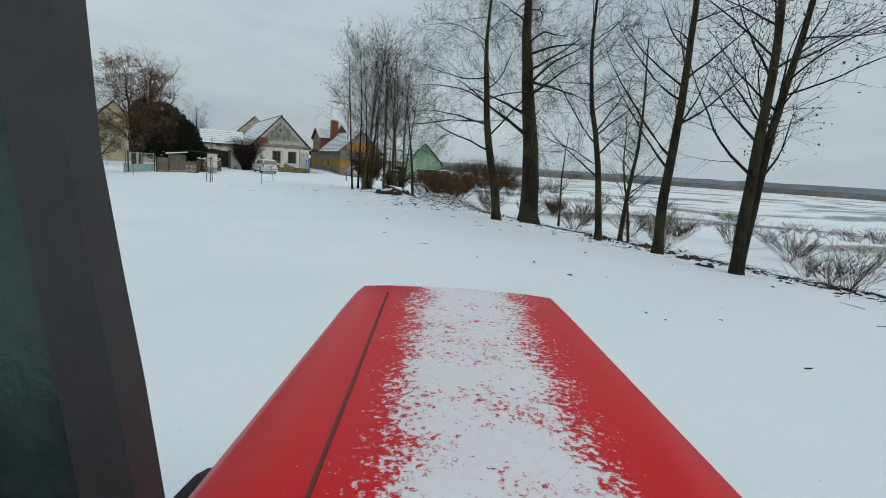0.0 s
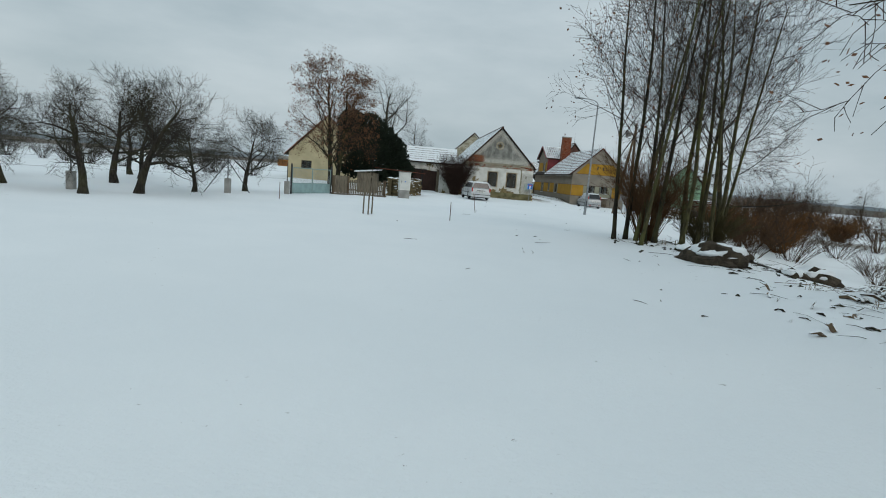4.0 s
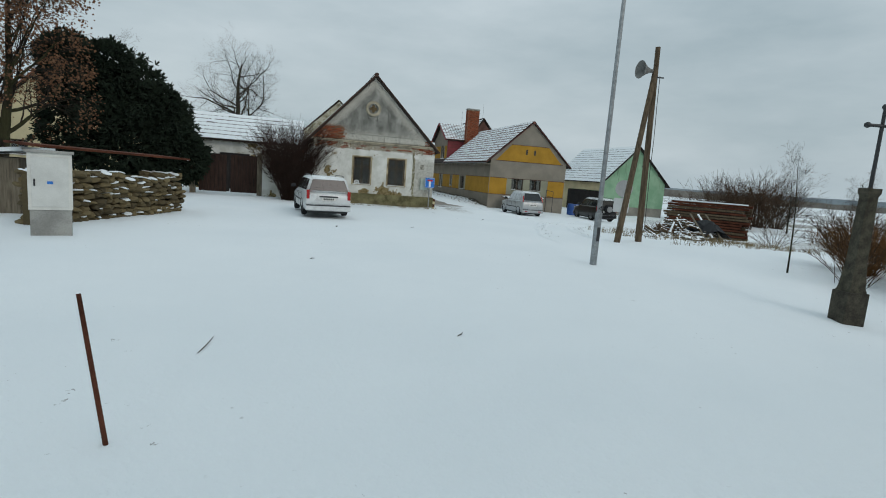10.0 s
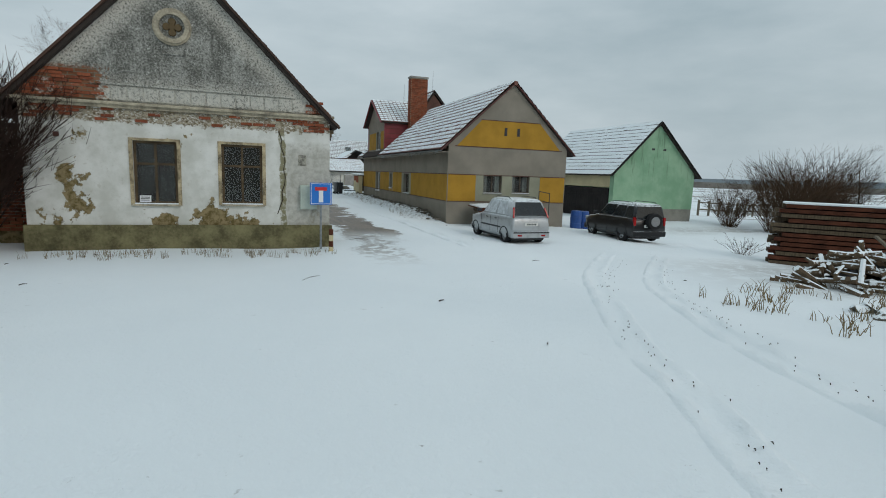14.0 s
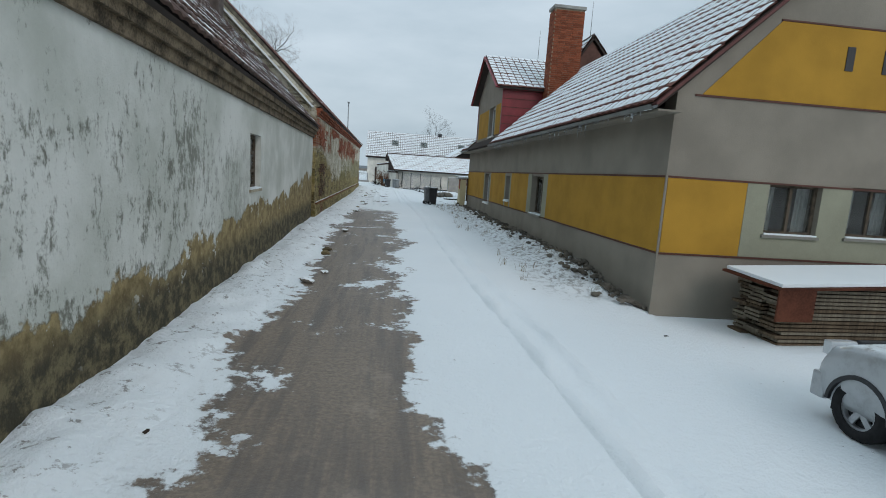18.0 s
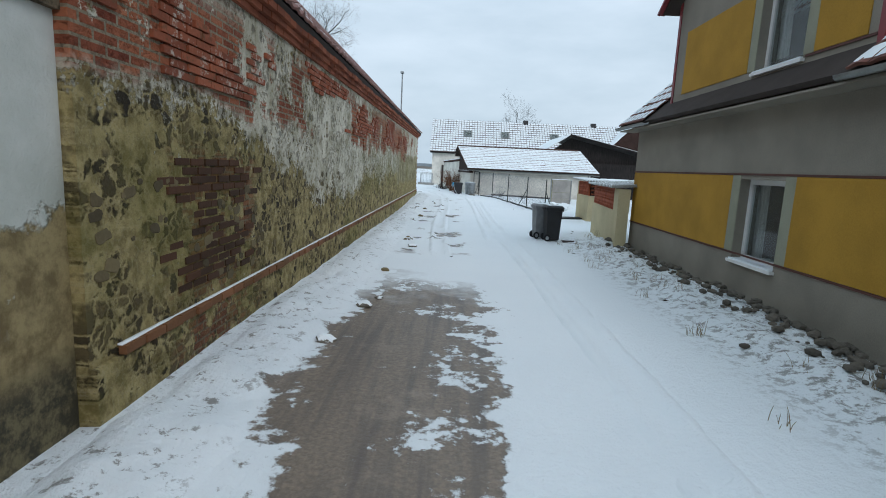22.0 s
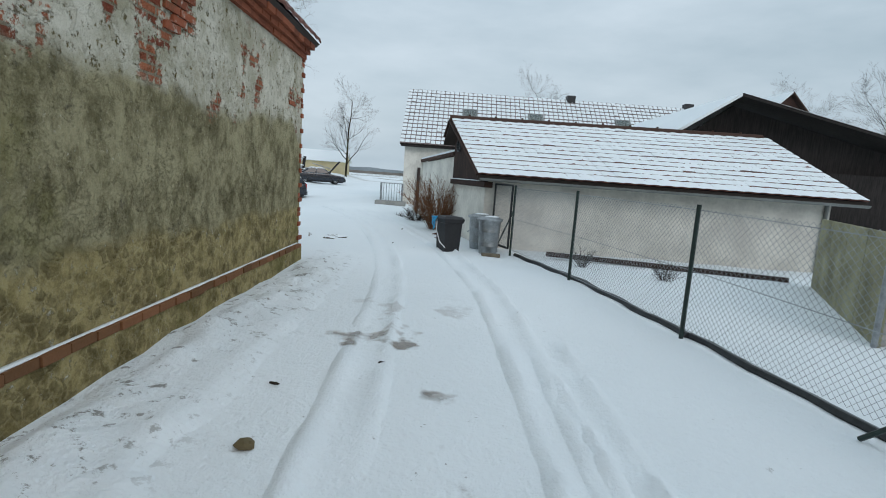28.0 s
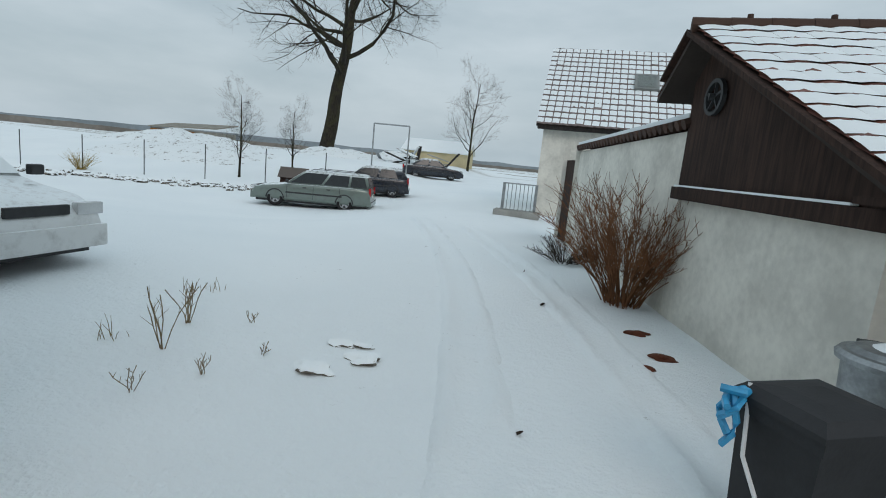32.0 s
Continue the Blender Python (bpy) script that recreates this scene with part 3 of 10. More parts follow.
    # moss, run-off streaks, damp foot
    moss = m.math("MULTIPLY", m.ramp(m.noise(0.55, 5.0, 0.65), 0.5, 0.62), 0.45)
    col = m.mix(m.math("MULTIPLY", moss, m.ramp(z, 2.6, 1.6)), col, (0.15, 0.14, 0.035))
    run = m.math("MULTIPLY", m.ramp(m.noise(1.0, 4.0, 0.6, m.vec((1, 2.8, 0.12))), 0.64, 0.72), 0.35)
    col = m.mix(run, col, (0.14, 0.105, 0.04))
    col = m.mix(m.math("MULTIPLY", m.ramp(b, 0.60, 0.70), 0.7), col, (0.05, 0.04, 0.03))
    h = m.math("ADD", m.math("MULTIPLY", m.math("ADD", b, c), 0.5), m.math("ADD", m.math("MULTIPLY", shown, 0.6), m.math("MULTIPLY", wash, 0.35)))
    h = m.math("SUBTRACT", h, m.math("MULTIPLY", bf, m.math("MULTIPLY", bare, 0.8)))
    return m.done(col, 0.92, 0.0, m.bump(h, 0.9, 0.04))


def island_mat(name, c1, c2, rough=0.8, metal=0.0, bump=0.3, grain=30.0):
    """Loose pieces in one mesh, each of its own shade."""
    m = Mat(name)
    f = m.math("ADD", m.math("MULTIPLY", m.island(), 0.6), m.math("MULTIPLY", m.noise(grain, 4.0), 0.4))
    return m.done(m.mix(f, c1, c2), rough, metal, m.bump(m.noise(grain * 2, 3.0), bump, 0.01))


def object_mat(name, c1, c2, rough=0.85, grain=25.0):
    """Separate pieces on one mesh, each of its own shade."""
    m = Mat(name)
    f = m.math("ADD", m.math("MULTIPLY", m.rand(), 0.65), m.math("MULTIPLY", m.noise(grain, 5.0), 0.35))
    return m.done(m.mix(f, c1, c2), rough, 0.0, m.bump(m.noise(grain * 1.7, 4.0), 0.4, 0.01))


def wood_mat(name, c1, c2, axis=2, rough=0.8):
    m = Mat(name)
    sc = [14.0, 14.0, 14.0]
    sc[axis] = 1.2
    g = m.noise(1.6, 6.0, 0.65, m.vec(tuple(sc)))
    f = m.math("ADD", m.math("MULTIPLY", g, 0.75), m.math("MULTIPLY", m.noise(1.5, 3.0), 0.25))
    return m.done(m.mix(m.ramp(f, 0.3, 0.7), c1, c2), rough, 0.0, m.bump(g, 0.35, 0.01))


def glass_mat():
    m = Mat("window_glass")
    return m.done((0.78, 0.82, 0.81), 0.03, 0.0, m.bump(m.noise(2.0, 2.0), 0.03, 0.01), Transmission_Weight=0.96, IOR=1.22)


def sheet_mat(name, c, rough=0.35, metal=0.0, dirt=(0.12, 0.11, 0.10), amount=0.4):
    """Painted sheet metal with road dirt and a dusting of snow on what faces up."""
    m = Mat(name)
    n = m.n.new("ShaderNodeSeparateXYZ")
    m.l.new(m.geo.outputs["Normal"], n.inputs[0])
    up = m.math("MULTIPLY", m.ramp(n.outputs[2], 0.55, 0.9), m.ramp(m.noise(9.0, 5.0, 0.7), 0.34, 0.52))
    f = m.math("MULTIPLY", m.ramp(m.noise(4.0, 6.0, 0.7), 0.45, 0.75), amount)
    col = m.mix(f, c, dirt)
    col = m.mix(up, col, SNOW)
    return m.done(col, m.math("MAXIMUM", m.math("MULTIPLY", up, 0.8), rough), metal, None, Coat_Weight=0.3)


def snowy_mat(name, c1, c2, cover=0.5, rough=0.9):
    """A rough dark thing with snow lying on all that faces up."""
    m = Mat(name)
    n = m.n.new("ShaderNodeSeparateXYZ")
    m.l.new(m.geo.outputs["Normal"], n.inputs[0])
    g = m.noise(7.0, 6.0, 0.7)
    up = m.ramp(m.math("ADD", n.outputs[2], m.math("MULTIPLY", m.math("SUBTRACT", m.noise(5.0, 5.0, 0.7), 0.5), 2.2)), 0.75 - cover, 0.9 - cover)
    col = m.mix(m.ramp(m.math("ADD", m.math("MULTIPLY", m.island(), 0.5), m.math("MULTIPLY", g, 0.5)), 0.25, 0.75), c1, c2)
    return m.done(m.mix(up, col, SNOW), rough, 0.0, m.bump(g, 0.6, 0.02))


def bark_mat(name, c1, c2, green=0.0):
    m = Mat(name)
    g = m.noise(3.0, 6.0, 0.7, m.vec((6, 6, 1.2)))
    col = m.mix(m.ramp(g, 0.35, 0.65), c1, c2)
    if green:
        col = m.mix(m.math("MULTIPLY", m.ramp(m.noise(1.2, 4.0), 0.42, 0.6), green), col, (0.085, 0.088, 0.03))
    return m.done(col, 0.9, 0.0, m.bump(g, 0.7, 0.03))


M_FRONT, M_GABLE, M_SIDE, M_BARN = old_front_mat(), old_gable_mat(), old_side_mat(), barn_wall_mat()
M_ROTTEN = plain("rotten_brown_frame", (0.085, 0.06, 0.035), 0.85, 0, 0.5, 6.0)
M_SURROUND = plain("stained_ochre_surround", (0.33, 0.27, 0.17), 0.9, 0, 0.7, 4.0, 25.0, 0.5)
M_PLINTH = plain("mossy_plinth", (0.15, 0.135, 0.07), 0.92, 0, 0.5, 2.5, 18.0, 0.7)
M_CORNICE = plain("stained_cornice", (0.36, 0.32, 0.24), 0.9, 0, 0.45, 4.0, 25.0, 0.4)


def limed_brick(name, per_object):
    """Old red brick smeared with lime and soot."""
    m = Mat(name)
    f = m.math("ADD", m.math("MULTIPLY", m.rand() if per_object else m.island(), 0.6), m.math("MULTIPLY", m.noise(25.0, 5.0), 0.4))
    col = m.mix(f, (0.12, 0.032, 0.017), (0.36, 0.11, 0.055))
    smear = m.math("ADD", m.math("MULTIPLY", m.noise(2.2, 5.0, 0.7), 0.55), m.math("MULTIPLY", m.noise(17.0, 6.0, 0.75), 0.45))
    col = m.mix(m.math("MULTIPLY", m.ramp(smear, 0.53, 0.60), 0.85), col, (0.50, 0.47, 0.40))
    col = m.mix(m.math("MULTIPLY", m.ramp(smear, 0.46, 0.40), 0.6), col, (0.09, 0.06, 0.03))
    return m.done(col, 0.92, 0.0, m.bump(m.noise(40.0, 4.0), 0.5, 0.01))


M_BRICKL, M_BRICKLS = limed_brick("limed_brick", True), limed_brick("limed_brickwork", False)
M_BRICK = object_mat("old_red_brick", (0.12, 0.034, 0.018), (0.36, 0.115, 0.058))
M_BRICKS = island_mat("old_red_bricks", (0.12, 0.034, 0.018), (0.36, 0.115, 0.058), 0.9)
M_MORTAR = plain("old_mortar", (0.34, 0.29, 0.21), 0.95, 0, 0.3, 5.0, 40.0, 0.5)
M_TILE_DARK = island_mat("dark_clay_tile", (0.035, 0.024, 0.02), (0.10, 0.055, 0.04), 0.75)
M_TILE_RED = island_mat("red_brown_tile", (0.10, 0.035, 0.028), (0.20, 0.075, 0.05), 0.7)
M_TILE_FROST = island_mat("frosted_brown_tile", (0.15, 0.115, 0.105), (0.27, 0.22, 0.21), 0.8)
M_TILE_GREY = island_mat("grey_brown_tile", (0.07, 0.06, 0.055), (0.15, 0.125, 0.11), 0.75)
M_TILE_ONE = object_mat("dark_clay_tile_single", (0.035, 0.024, 0.02), (0.11, 0.06, 0.045), 0.75)
M_DECK = plain("roof_underlay", (0.05, 0.04, 0.035), 0.9)
M_YELLOW = plain("ochre_plaster", (0.39, 0.215, 0.03), 0.88, 0, 0.16, 1.2, 60.0, 0.25)
M_GREYR = plain("grey_beige_plaster", (0.245, 0.22, 0.18), 0.9, 0, 0.16, 0.9, 55.0, 0.3)
M_GREENR = plain("grey_green_plaster", (0.27, 0.27, 0.20), 0.9, 0, 0.12, 1.5, 50.0, 0.25)
M_REDLINE = plain("oxblood_line", (0.085, 0.028, 0.018), 0.7, 0, 0.2, 3.0)
M_REDSHEET = plain("dark_red_cladding", (0.20, 0.02, 0.025), 0.45, 0, 0.25, 1.5, 20.0, 0.1)
gm = Mat("mint_green_plaster")
g1, g2 = gm.noise(0.7, 5.0, 0.6), gm.noise(40.0, 3.0)
gx = gm.xyz()
gcol = gm.mix(gm.ramp(g1, 0.35, 0.65), (0.20, 0.36, 0.23), (0.29, 0.46, 0.31))
gst = gm.math("MULTIPLY", gm.ramp(gm.noise(2.0, 5.0, 0.65, gm.vec((2.2, 2.2, 0.2))), 0.55, 0.68), gm.ramp(gx[2], 1.2, 3.2))
gcol = gm.mix(gm.math("MULTIPLY", gst, 0.6), gcol, (0.09, 0.14, 0.09))
M_MINT = gm.done(gcol, 0.9, 0.0, gm.bump(g2, 0.3, 0.01))
M_BASE = plain("grey_cement_base", (0.24, 0.23, 0.20), 0.92, 0, 0.25, 1.2, 35.0, 0.4)
M_WHITE = plain("whitewashed_plaster", (0.64, 0.62, 0.56), 0.9, 0, 0.18, 1.4, 12.0, 0.7)
M_CREAM = plain("cream_plaster", (0.52, 0.45, 0.28), 0.9, 0, 0.15, 0.8, 30.0, 0.3)
M_BROWNW = wood_mat("dark_brown_boards", (0.018, 0.010, 0.008), (0.055, 0.03, 0.022))
M_BLACKW = wood_mat("black_barn_boards", (0.010, 0.009, 0.009), (0.035, 0.03, 0.028))
M_GREYW = wood_mat("grey_weathered_wood", (0.09, 0.075, 0.055), (0.22, 0.19, 0.14))
M_FRAMEW = plain("flaking_window_frame", (0.09, 0.07, 0.05), 0.8, 0, 0.5, 12.0)
M_WHITEF = plain("white_plastic_frame", (0.72, 0.72, 0.70), 0.4, 0, 0.06, 3.0, 30.0, 0.0)
M_GLASS = glass_mat()
M_CURTAIN = plain("lace_curtain", (0.62, 0.63, 0.60), 0.95, 0, 0.2, 14.0, 90.0, 0.3)
# near-black: the colour itself stands for the unlit rooms behind windows
M_INSIDE = plain("unlit_room_black", (0.03, 0.026, 0.022), 0.95)
M_GUTTER = plain("zinc_gutter", (0.22, 0.23, 0.22), 0.5, 0.6, 0.2)
M_STEELG = plain("galvanised_steel", (0.30, 0.32, 0.33), 0.45, 0.8, 0.25, 8.0)
M_IRON = plain("dark_painted_iron", (0.035, 0.038, 0.04), 0.55, 0.3, 0.3, 8.0)
M_GREENI = plain("green_painted_steel", (0.02, 0.035, 0.03), 0.5, 0.3, 0.3, 6.0)
M_RUST = plain("rusty_sheet", (0.10, 0.035, 0.02), 0.85, 0.3, 0.5, 2.0, 30.0, 0.3)
M_CONC = plain("grey_concrete", (0.30, 0.30, 0.28), 0.92, 0, 0.25, 2.0, 30.0, 0.4)
M_POLE = wood_mat("creosoted_pole", (0.05, 0.035, 0.022), (0.15, 0.11, 0.07))
M_BARK = bark_mat("alder_bark", (0.010, 0.008, 0.006), (0.026, 0.022, 0.014), 0.3)
M_BARKG = bark_mat("mossy_stem_bark", (0.030, 0.027, 0.014), (0.085, 0.078, 0.038), 0.7)
M_BARKD = bark_mat("dark_fruit_tree_bark", (0.012, 0.010, 0.008), (0.042, 0.036, 0.028), 0.2)
M_TWIG = plain("brown_twigs", (0.030, 0.022, 0.016), 0.9, 0, 0.4, 2.0)
M_TWIGR = plain("red_brown_shoots", (0.17, 0.075, 0.035), 0.85, 0, 0.4, 4.0)
M_LEAF = island_mat("withered_leaves", (0.10, 0.045, 0.025), (0.20, 0.11, 0.06), 0.9)
M_NEEDLE = island_mat("dark_juniper_needles", (0.006, 0.012, 0.008), (0.022, 0.035, 0.02), 0.9)
M_RUBBER = plain("tyre_rubber", (0.018, 0.018, 0.019), 0.85, 0, 0.2, 20.0)
M_BLACKP = plain("black_plastic", (0.022, 0.023, 0.025), 0.55, 0, 0.2, 10.0)
M_ALLOY = plain("alloy_wheel", (0.42, 0.43, 0.44), 0.35, 0.8, 0.12, 20.0)
M_LAMPRED = plain("red_tail_lamp", (0.35, 0.01, 0.01), 0.2, 0, 0.1)
M_LAMPCLR = plain("clear_headlamp", (0.55, 0.57, 0.58), 0.12, 0.3, 0.1)
M_PLATE = plain("pale_number_plate", (0.68, 0.68, 0.64), 0.5, 0, 0.05)
M_BAR = plain("dark_lettering", (0.03, 0.03, 0.03), 0.6, 0, 0.05)
M_CARGLASS = plain("tinted_car_glass", (0.012, 0.016, 0.018), 0.06, 0, 0.2)
M_BLUE = plain("blue_sign_face", (0.01, 0.16, 0.55), 0.4, 0, 0.05)
M_SIGNW = plain("white_sign_paint", (0.75, 0.76, 0.76), 0.45, 0, 0.05)
M_SIGNR = plain("red_sign_paint", (0.55, 0.02, 0.02), 0.45, 0, 0.05)
M_STONE = island_mat("grey_field_stone", (0.05, 0.045, 0.036), (0.19, 0.17, 0.14), 0.92)
M_SNOWLOG = snowy_mat("snow_dusted_logs", (0.03, 0.022, 0.015), (0.17, 0.12, 0.075), 0.42)
M_SNOWROCK = snowy_mat("snow_dusted_rubble", (0.04, 0.037, 0.032), (0.17, 0.155, 0.13), 0.5)
M_CLAY = plain("orange_vent_brick", (0.33, 0.085, 0.04), 0.85, 0, 0.3, 6.0, 40.0)
M_RUBBLE = object_mat("bedded_field_stone", (0.035, 0.028, 0.018), (0.21, 0.165, 0.085))
M_LOG = island_mat("split_logs", (0.10, 0.075, 0.05), (0.30, 0.22, 0.14), 0.9)


# ---- parts that houses share ----
def tile_arrays(w, h):
    """One wavy tile and the pad of snow on it, in its own axes: across, up the slope, outwards."""
    xs = np.linspace(0, w, 6)
    zs = 0.028 * np.array([0.0, 0.75, 1.0, 0.6, 0.1, 0.0])
    rows = ((-0.004, -0.03), (0.0, 0.030), (h * 1.05, 0.006))
    v = np.array([(x, y, max(-0.02, z + dz) if k else z * 0.6) for k, (y, dz) in enumerate(rows) for x, z in zip(xs, zs)])
    f = [(r * 6 + c, r * 6 + c + 1, (r + 1) * 6 + c + 1, (r + 1) * 6 + c) for r in range(2) for c in range(5)]
    return v, f


def place_many(v, f, mats):
    """Copies of one small mesh by 4x4 matrices, joined in one list."""
    n = len(v)
    vs, fs = [], []
    vh = np.c_[v, np.ones(n)]
    for i, m in enumerate(mats):
        vs.append((vh @ np.array(m).T)[:, :3])
        fs.extend(tuple(k + i * n for k in q) for q in f)
    return np.concatenate(vs), fs


def mesh_from(name, vs, fs, smooth=False):
    me = bpy.data.meshes.new(name)
    me.from_pydata([tuple(map(float, v)) for v in vs], [], fs)
    if smooth:
        me.shade_smooth()
    return me


def tiled_slope(house, o, along, up, length, width, tw=0.3, th=0.36, mat=None, snow=0.8, name="roof", singles=0, patchy=0.0, seed=1, keep=None):
    """A roof slope of tiles with snow on them. o: lower corner; along: the eaves' direction; up: up the slope."""
    rnd = random.Random(seed)
    o, a, s = Vector(o), Vector(along).normalized(), Vector(up).normalized()
    n = a.cross(s).normalized()
    if n.z < 0:
        n = -n
    bm = B()
    prism(bm, [o - n * 0.10, o + a * length - n * 0.10, o + a * length + s * width - n * 0.10, o + s * width - n * 0.10], n * 0.085)
    deck = part(name, bm, M_DECK, house)
    v, f = tile_arrays(tw, th)
    cols, rows = max(1, round(length / tw)), max(1, round(width / th))
    cw, rh = length / cols, width / rows
    base = Matrix((a.to_4d(), s.to_4d(), n.to_4d(), (0, 0, 0, 1))).transposed()
    base[3] = (0, 0, 0, 1)
    grid = 0.6 < snow < 0.7
    sv = np.array([(x, dy if k == 0 else y, z * (0.9, 1.0, 0.85)[k]) for k, y in enumerate((0.0, 0.5, 1.0)) for x, z, dy in ((-0.0, 0.042, 0.15), (0.25, 0.056, 0.09), (0.55, 0.056, 0.07), (0.8, 0.047, 0.10), (1.0, 0.042, 0.15))])
    sf = [(r * 5 + c, r * 5 + c + 1, (r + 1) * 5 + c + 1, (r + 1) * 5 + c) for r in range(2) for c in range(4)]
    tiles, pads = [], []
    for j in range(rows):
        for i in range(cols):
            p = o + a * (i * cw) + s * (j * rh)
            if keep and not keep(p):
                continue
            m = Matrix.Translation(p + n * rnd.uniform(0, 0.008)) @ base @ Matrix.Rotation(rnd.uniform(-0.012, 0.012), 4, "Z")
            tiles.append(m @ Matrix.Diagonal((cw / tw, rh / th, 1, 1)))
            if j == 0 and snow > 0.8:
                pads.append(Matrix.Translation(p) @ base @ Matrix.Translation((0, -0.05, 0.012)) @ Matrix.Diagonal((cw, rh * 0.6, 1.15, 1)))
            if rnd.random() > patchy * (0.4 + noise.noise(p * 0.7)) and snow > 0.02:
                lo = 0.05 + 0.07 * noise.noise((i * 0.35, j * 1.7, seed)) + (0.0 if rnd.random() < 0.97 else rnd.uniform(0.03, 0.2)) if snow > 0.6 else rnd.uniform(0.35, 0.5)
                wd = cw * (0.74 if grid else 0.88 if snow < 0.8 else 1.0) if snow > 0.6 else cw * 0.4
                pads.append(Matrix.Translation(p) @ base @ Matrix.Translation((cw * (0.0 if snow > 0.6 else 0.5), rh * lo, 0.004 if snow > 0.6 else 0.026)) @ Matrix.Diagonal((wd, rh * (0.72 if grid else 0.86 if 0.7 <= snow < 0.8 else 1.0 if snow > 0.6 else 0.36), (1.1 if snow > 0.6 else 0.45) + 0.25 * noise.noise((i * 0.3, j * 0.9, seed + 5)), 1)))
    near = tiles[:singles]
    if tiles[singles:]:
        ob = part("roof_tiles", mesh_from("roof_tiles", *place_many(v, f, tiles[singles:])), mat, deck)
        tagged(ob, kind="stuff")
    if near:
        one = mesh_from("roof_tile", v, f)
        one.materials.append(M_TILE_ONE)
        for m in near:
            t = new("roof_tile", one)
            t.parent = deck
            t.matrix_basis = m
    if pads:
        ob = part("snow_cover", mesh_from("snow_cover", *place_many(sv, sf, pads), True), M_SNOW, deck)
        tagged(ob, kind="stuff")
    return deck


def window_in(house, o, du, dv, dn, rect, fmat=None, recess=0.12, bars=(1, 0), sill=0.0, sill_mat=None, fw=0.07, curtain=False, label="", room=True):
    """A window in a hole of a wall: frame, panes, sill, curtain. dn points inwards."""
    o, du, dv, dn = map(Vector, (o, du, dv, dn))
    u0, v0, u1, v1 = rect

    def P(u, v, d):
        return o + du * u + dv * v + dn * d

    def slab(bm, a, b, c, d, d0, d1):
        prism(bm, [P(a, b, d0), P(c, b, d0), P(c, d, d0), P(a, d, d0)], dn * (d1 - d0))
    r0, r1 = recess, recess + 0.06
    nv, nh = bars
    us = [u0 + fw + (u1 - u0 - 2 * fw) * k / (nv + 1) for k in range(nv + 2)]
    vs = [v0 + fw, *([v0 + (v1 - v0) * (0.64 if nh == 1 else k / (nh + 1)) for k in range(1, nh + 1)]), v1 - fw]
    g = fw * 0.42
    holes = [(us[i] + (g if i else 0) - u0, vs[j] + (g if j else 0) - v0, us[i + 1] - (g if i + 1 < len(us) - 1 else 0) - u0, vs[j + 1] - (g if j + 1 < len(vs) - 1 else 0) - v0) for i in range(len(us) - 1) for j in range(len(vs) - 1)]
    bm = wall_with_holes(B(), P(u0, v0, r0), du, dv, dn, u1 - u0, v1 - v0, r1 - r0, holes)
    win = part("window", bm, fmat or M_FRAMEW, house, label)
    for i in range(len(us) - 1):
        for j in range(len(vs) - 1):
            bm = B()
            slab(bm, us[i], vs[j], us[i + 1], vs[j + 1], r0 + 0.028, r0 + 0.034)
            part("pane", bm, M_GLASS, win)
    if sill:
        bm = B()
        slab(bm, u0 - 0.04, v0 - 0.05, u1 + 0.04, v0 - 0.003, -sill, r0)
        part("sill", bm, sill_mat or M_CORNICE, win)
        bm = B()
        slab(bm, u0 + 0.0, v0 - 0.002, u1 - 0.0, v0 + 0.022, -sill * 0.8, r0 - 0.01)
        part("snow_on_sill", bm, M_SNOW, win)
    if curtain:
        bm = B()
        k = 40
        a = [bm.verts.new(P(u0 + (u1 - u0) * i / k, v0 + 0.02, r1 + 0.12 + 0.02 * math.sin(i * 1.9))) for i in range(k + 1)]
        b = [bm.verts.new(P(u0 + (u1 - u0) * i / k, v1 - 0.03, r1 + 0.10 + 0.015 * math.sin(i * 1.9))) for i in range(k + 1)]
        for i in range(k):
            if abs(i - k / 2) > k * 0.2:
                bm.faces.new((a[i], a[i + 1], b[i + 1], b[i]))
        bmesh.ops.solidify(bm, geom=bm.faces[:], thickness=0.004)
        part("curtain", bm, M_CURTAIN, win)
    # added panel behind the panes, with the room's darkness in its colour
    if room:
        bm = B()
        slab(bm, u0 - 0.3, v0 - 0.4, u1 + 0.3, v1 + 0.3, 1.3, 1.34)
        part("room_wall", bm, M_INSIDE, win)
    return win


def gutter(house, p, q, r=0.065):
    """A half-round gutter from p to q."""
    p, q = Vector(p), Vector(q)
    d = (q - p).normalized()
    side = d.cross(Vector((0, 0, 1))).normalized()
    bm = B()
    ring = [[bm.verts.new(c + side * (rr * math.cos(t)) + Vector((0, 0, -rr * math.sin(t)))) for rr, ts in ((r, range(7)), (r - 0.008, range(6, -1, -1))) for t in [math.pi * k / 6 for k in ts]] for c in (p, q)]
    n = len(ring[0])
    for k in range(n):
        bm.faces.new((ring[0][k], ring[0][(k + 1) % n], ring[1][(k + 1) % n], ring[1][k]))
    return part("gutter", bm, M_GUTTER, house)


def single_bricks(parent, spots, size=(0.25, 0.065, 0.03), mat=None, name="brick", seed=3):
    """Bricks as pieces of their own. spots: place and axes as 4x4 matrices; x along, y up, z outwards."""
    rnd = random.Random(seed)
    bm = box(B(), (0, 0, -0.03), size, 0.006)
    me = mesh_of(bm, name)
    me.materials.append(mat or M_BRICK)
    for m in spots:
        ob = new(name, me)
        ob.parent = parent
        ob.matrix_basis = m @ Matrix.Translation((0, 0, rnd.uniform(-0.012, 0.012))) @ pose(0, 0, 0, rnd.uniform(-1.5, 1.5), rnd.uniform(-1.5, 1.5), rnd.uniform(-1.0, 1.0))


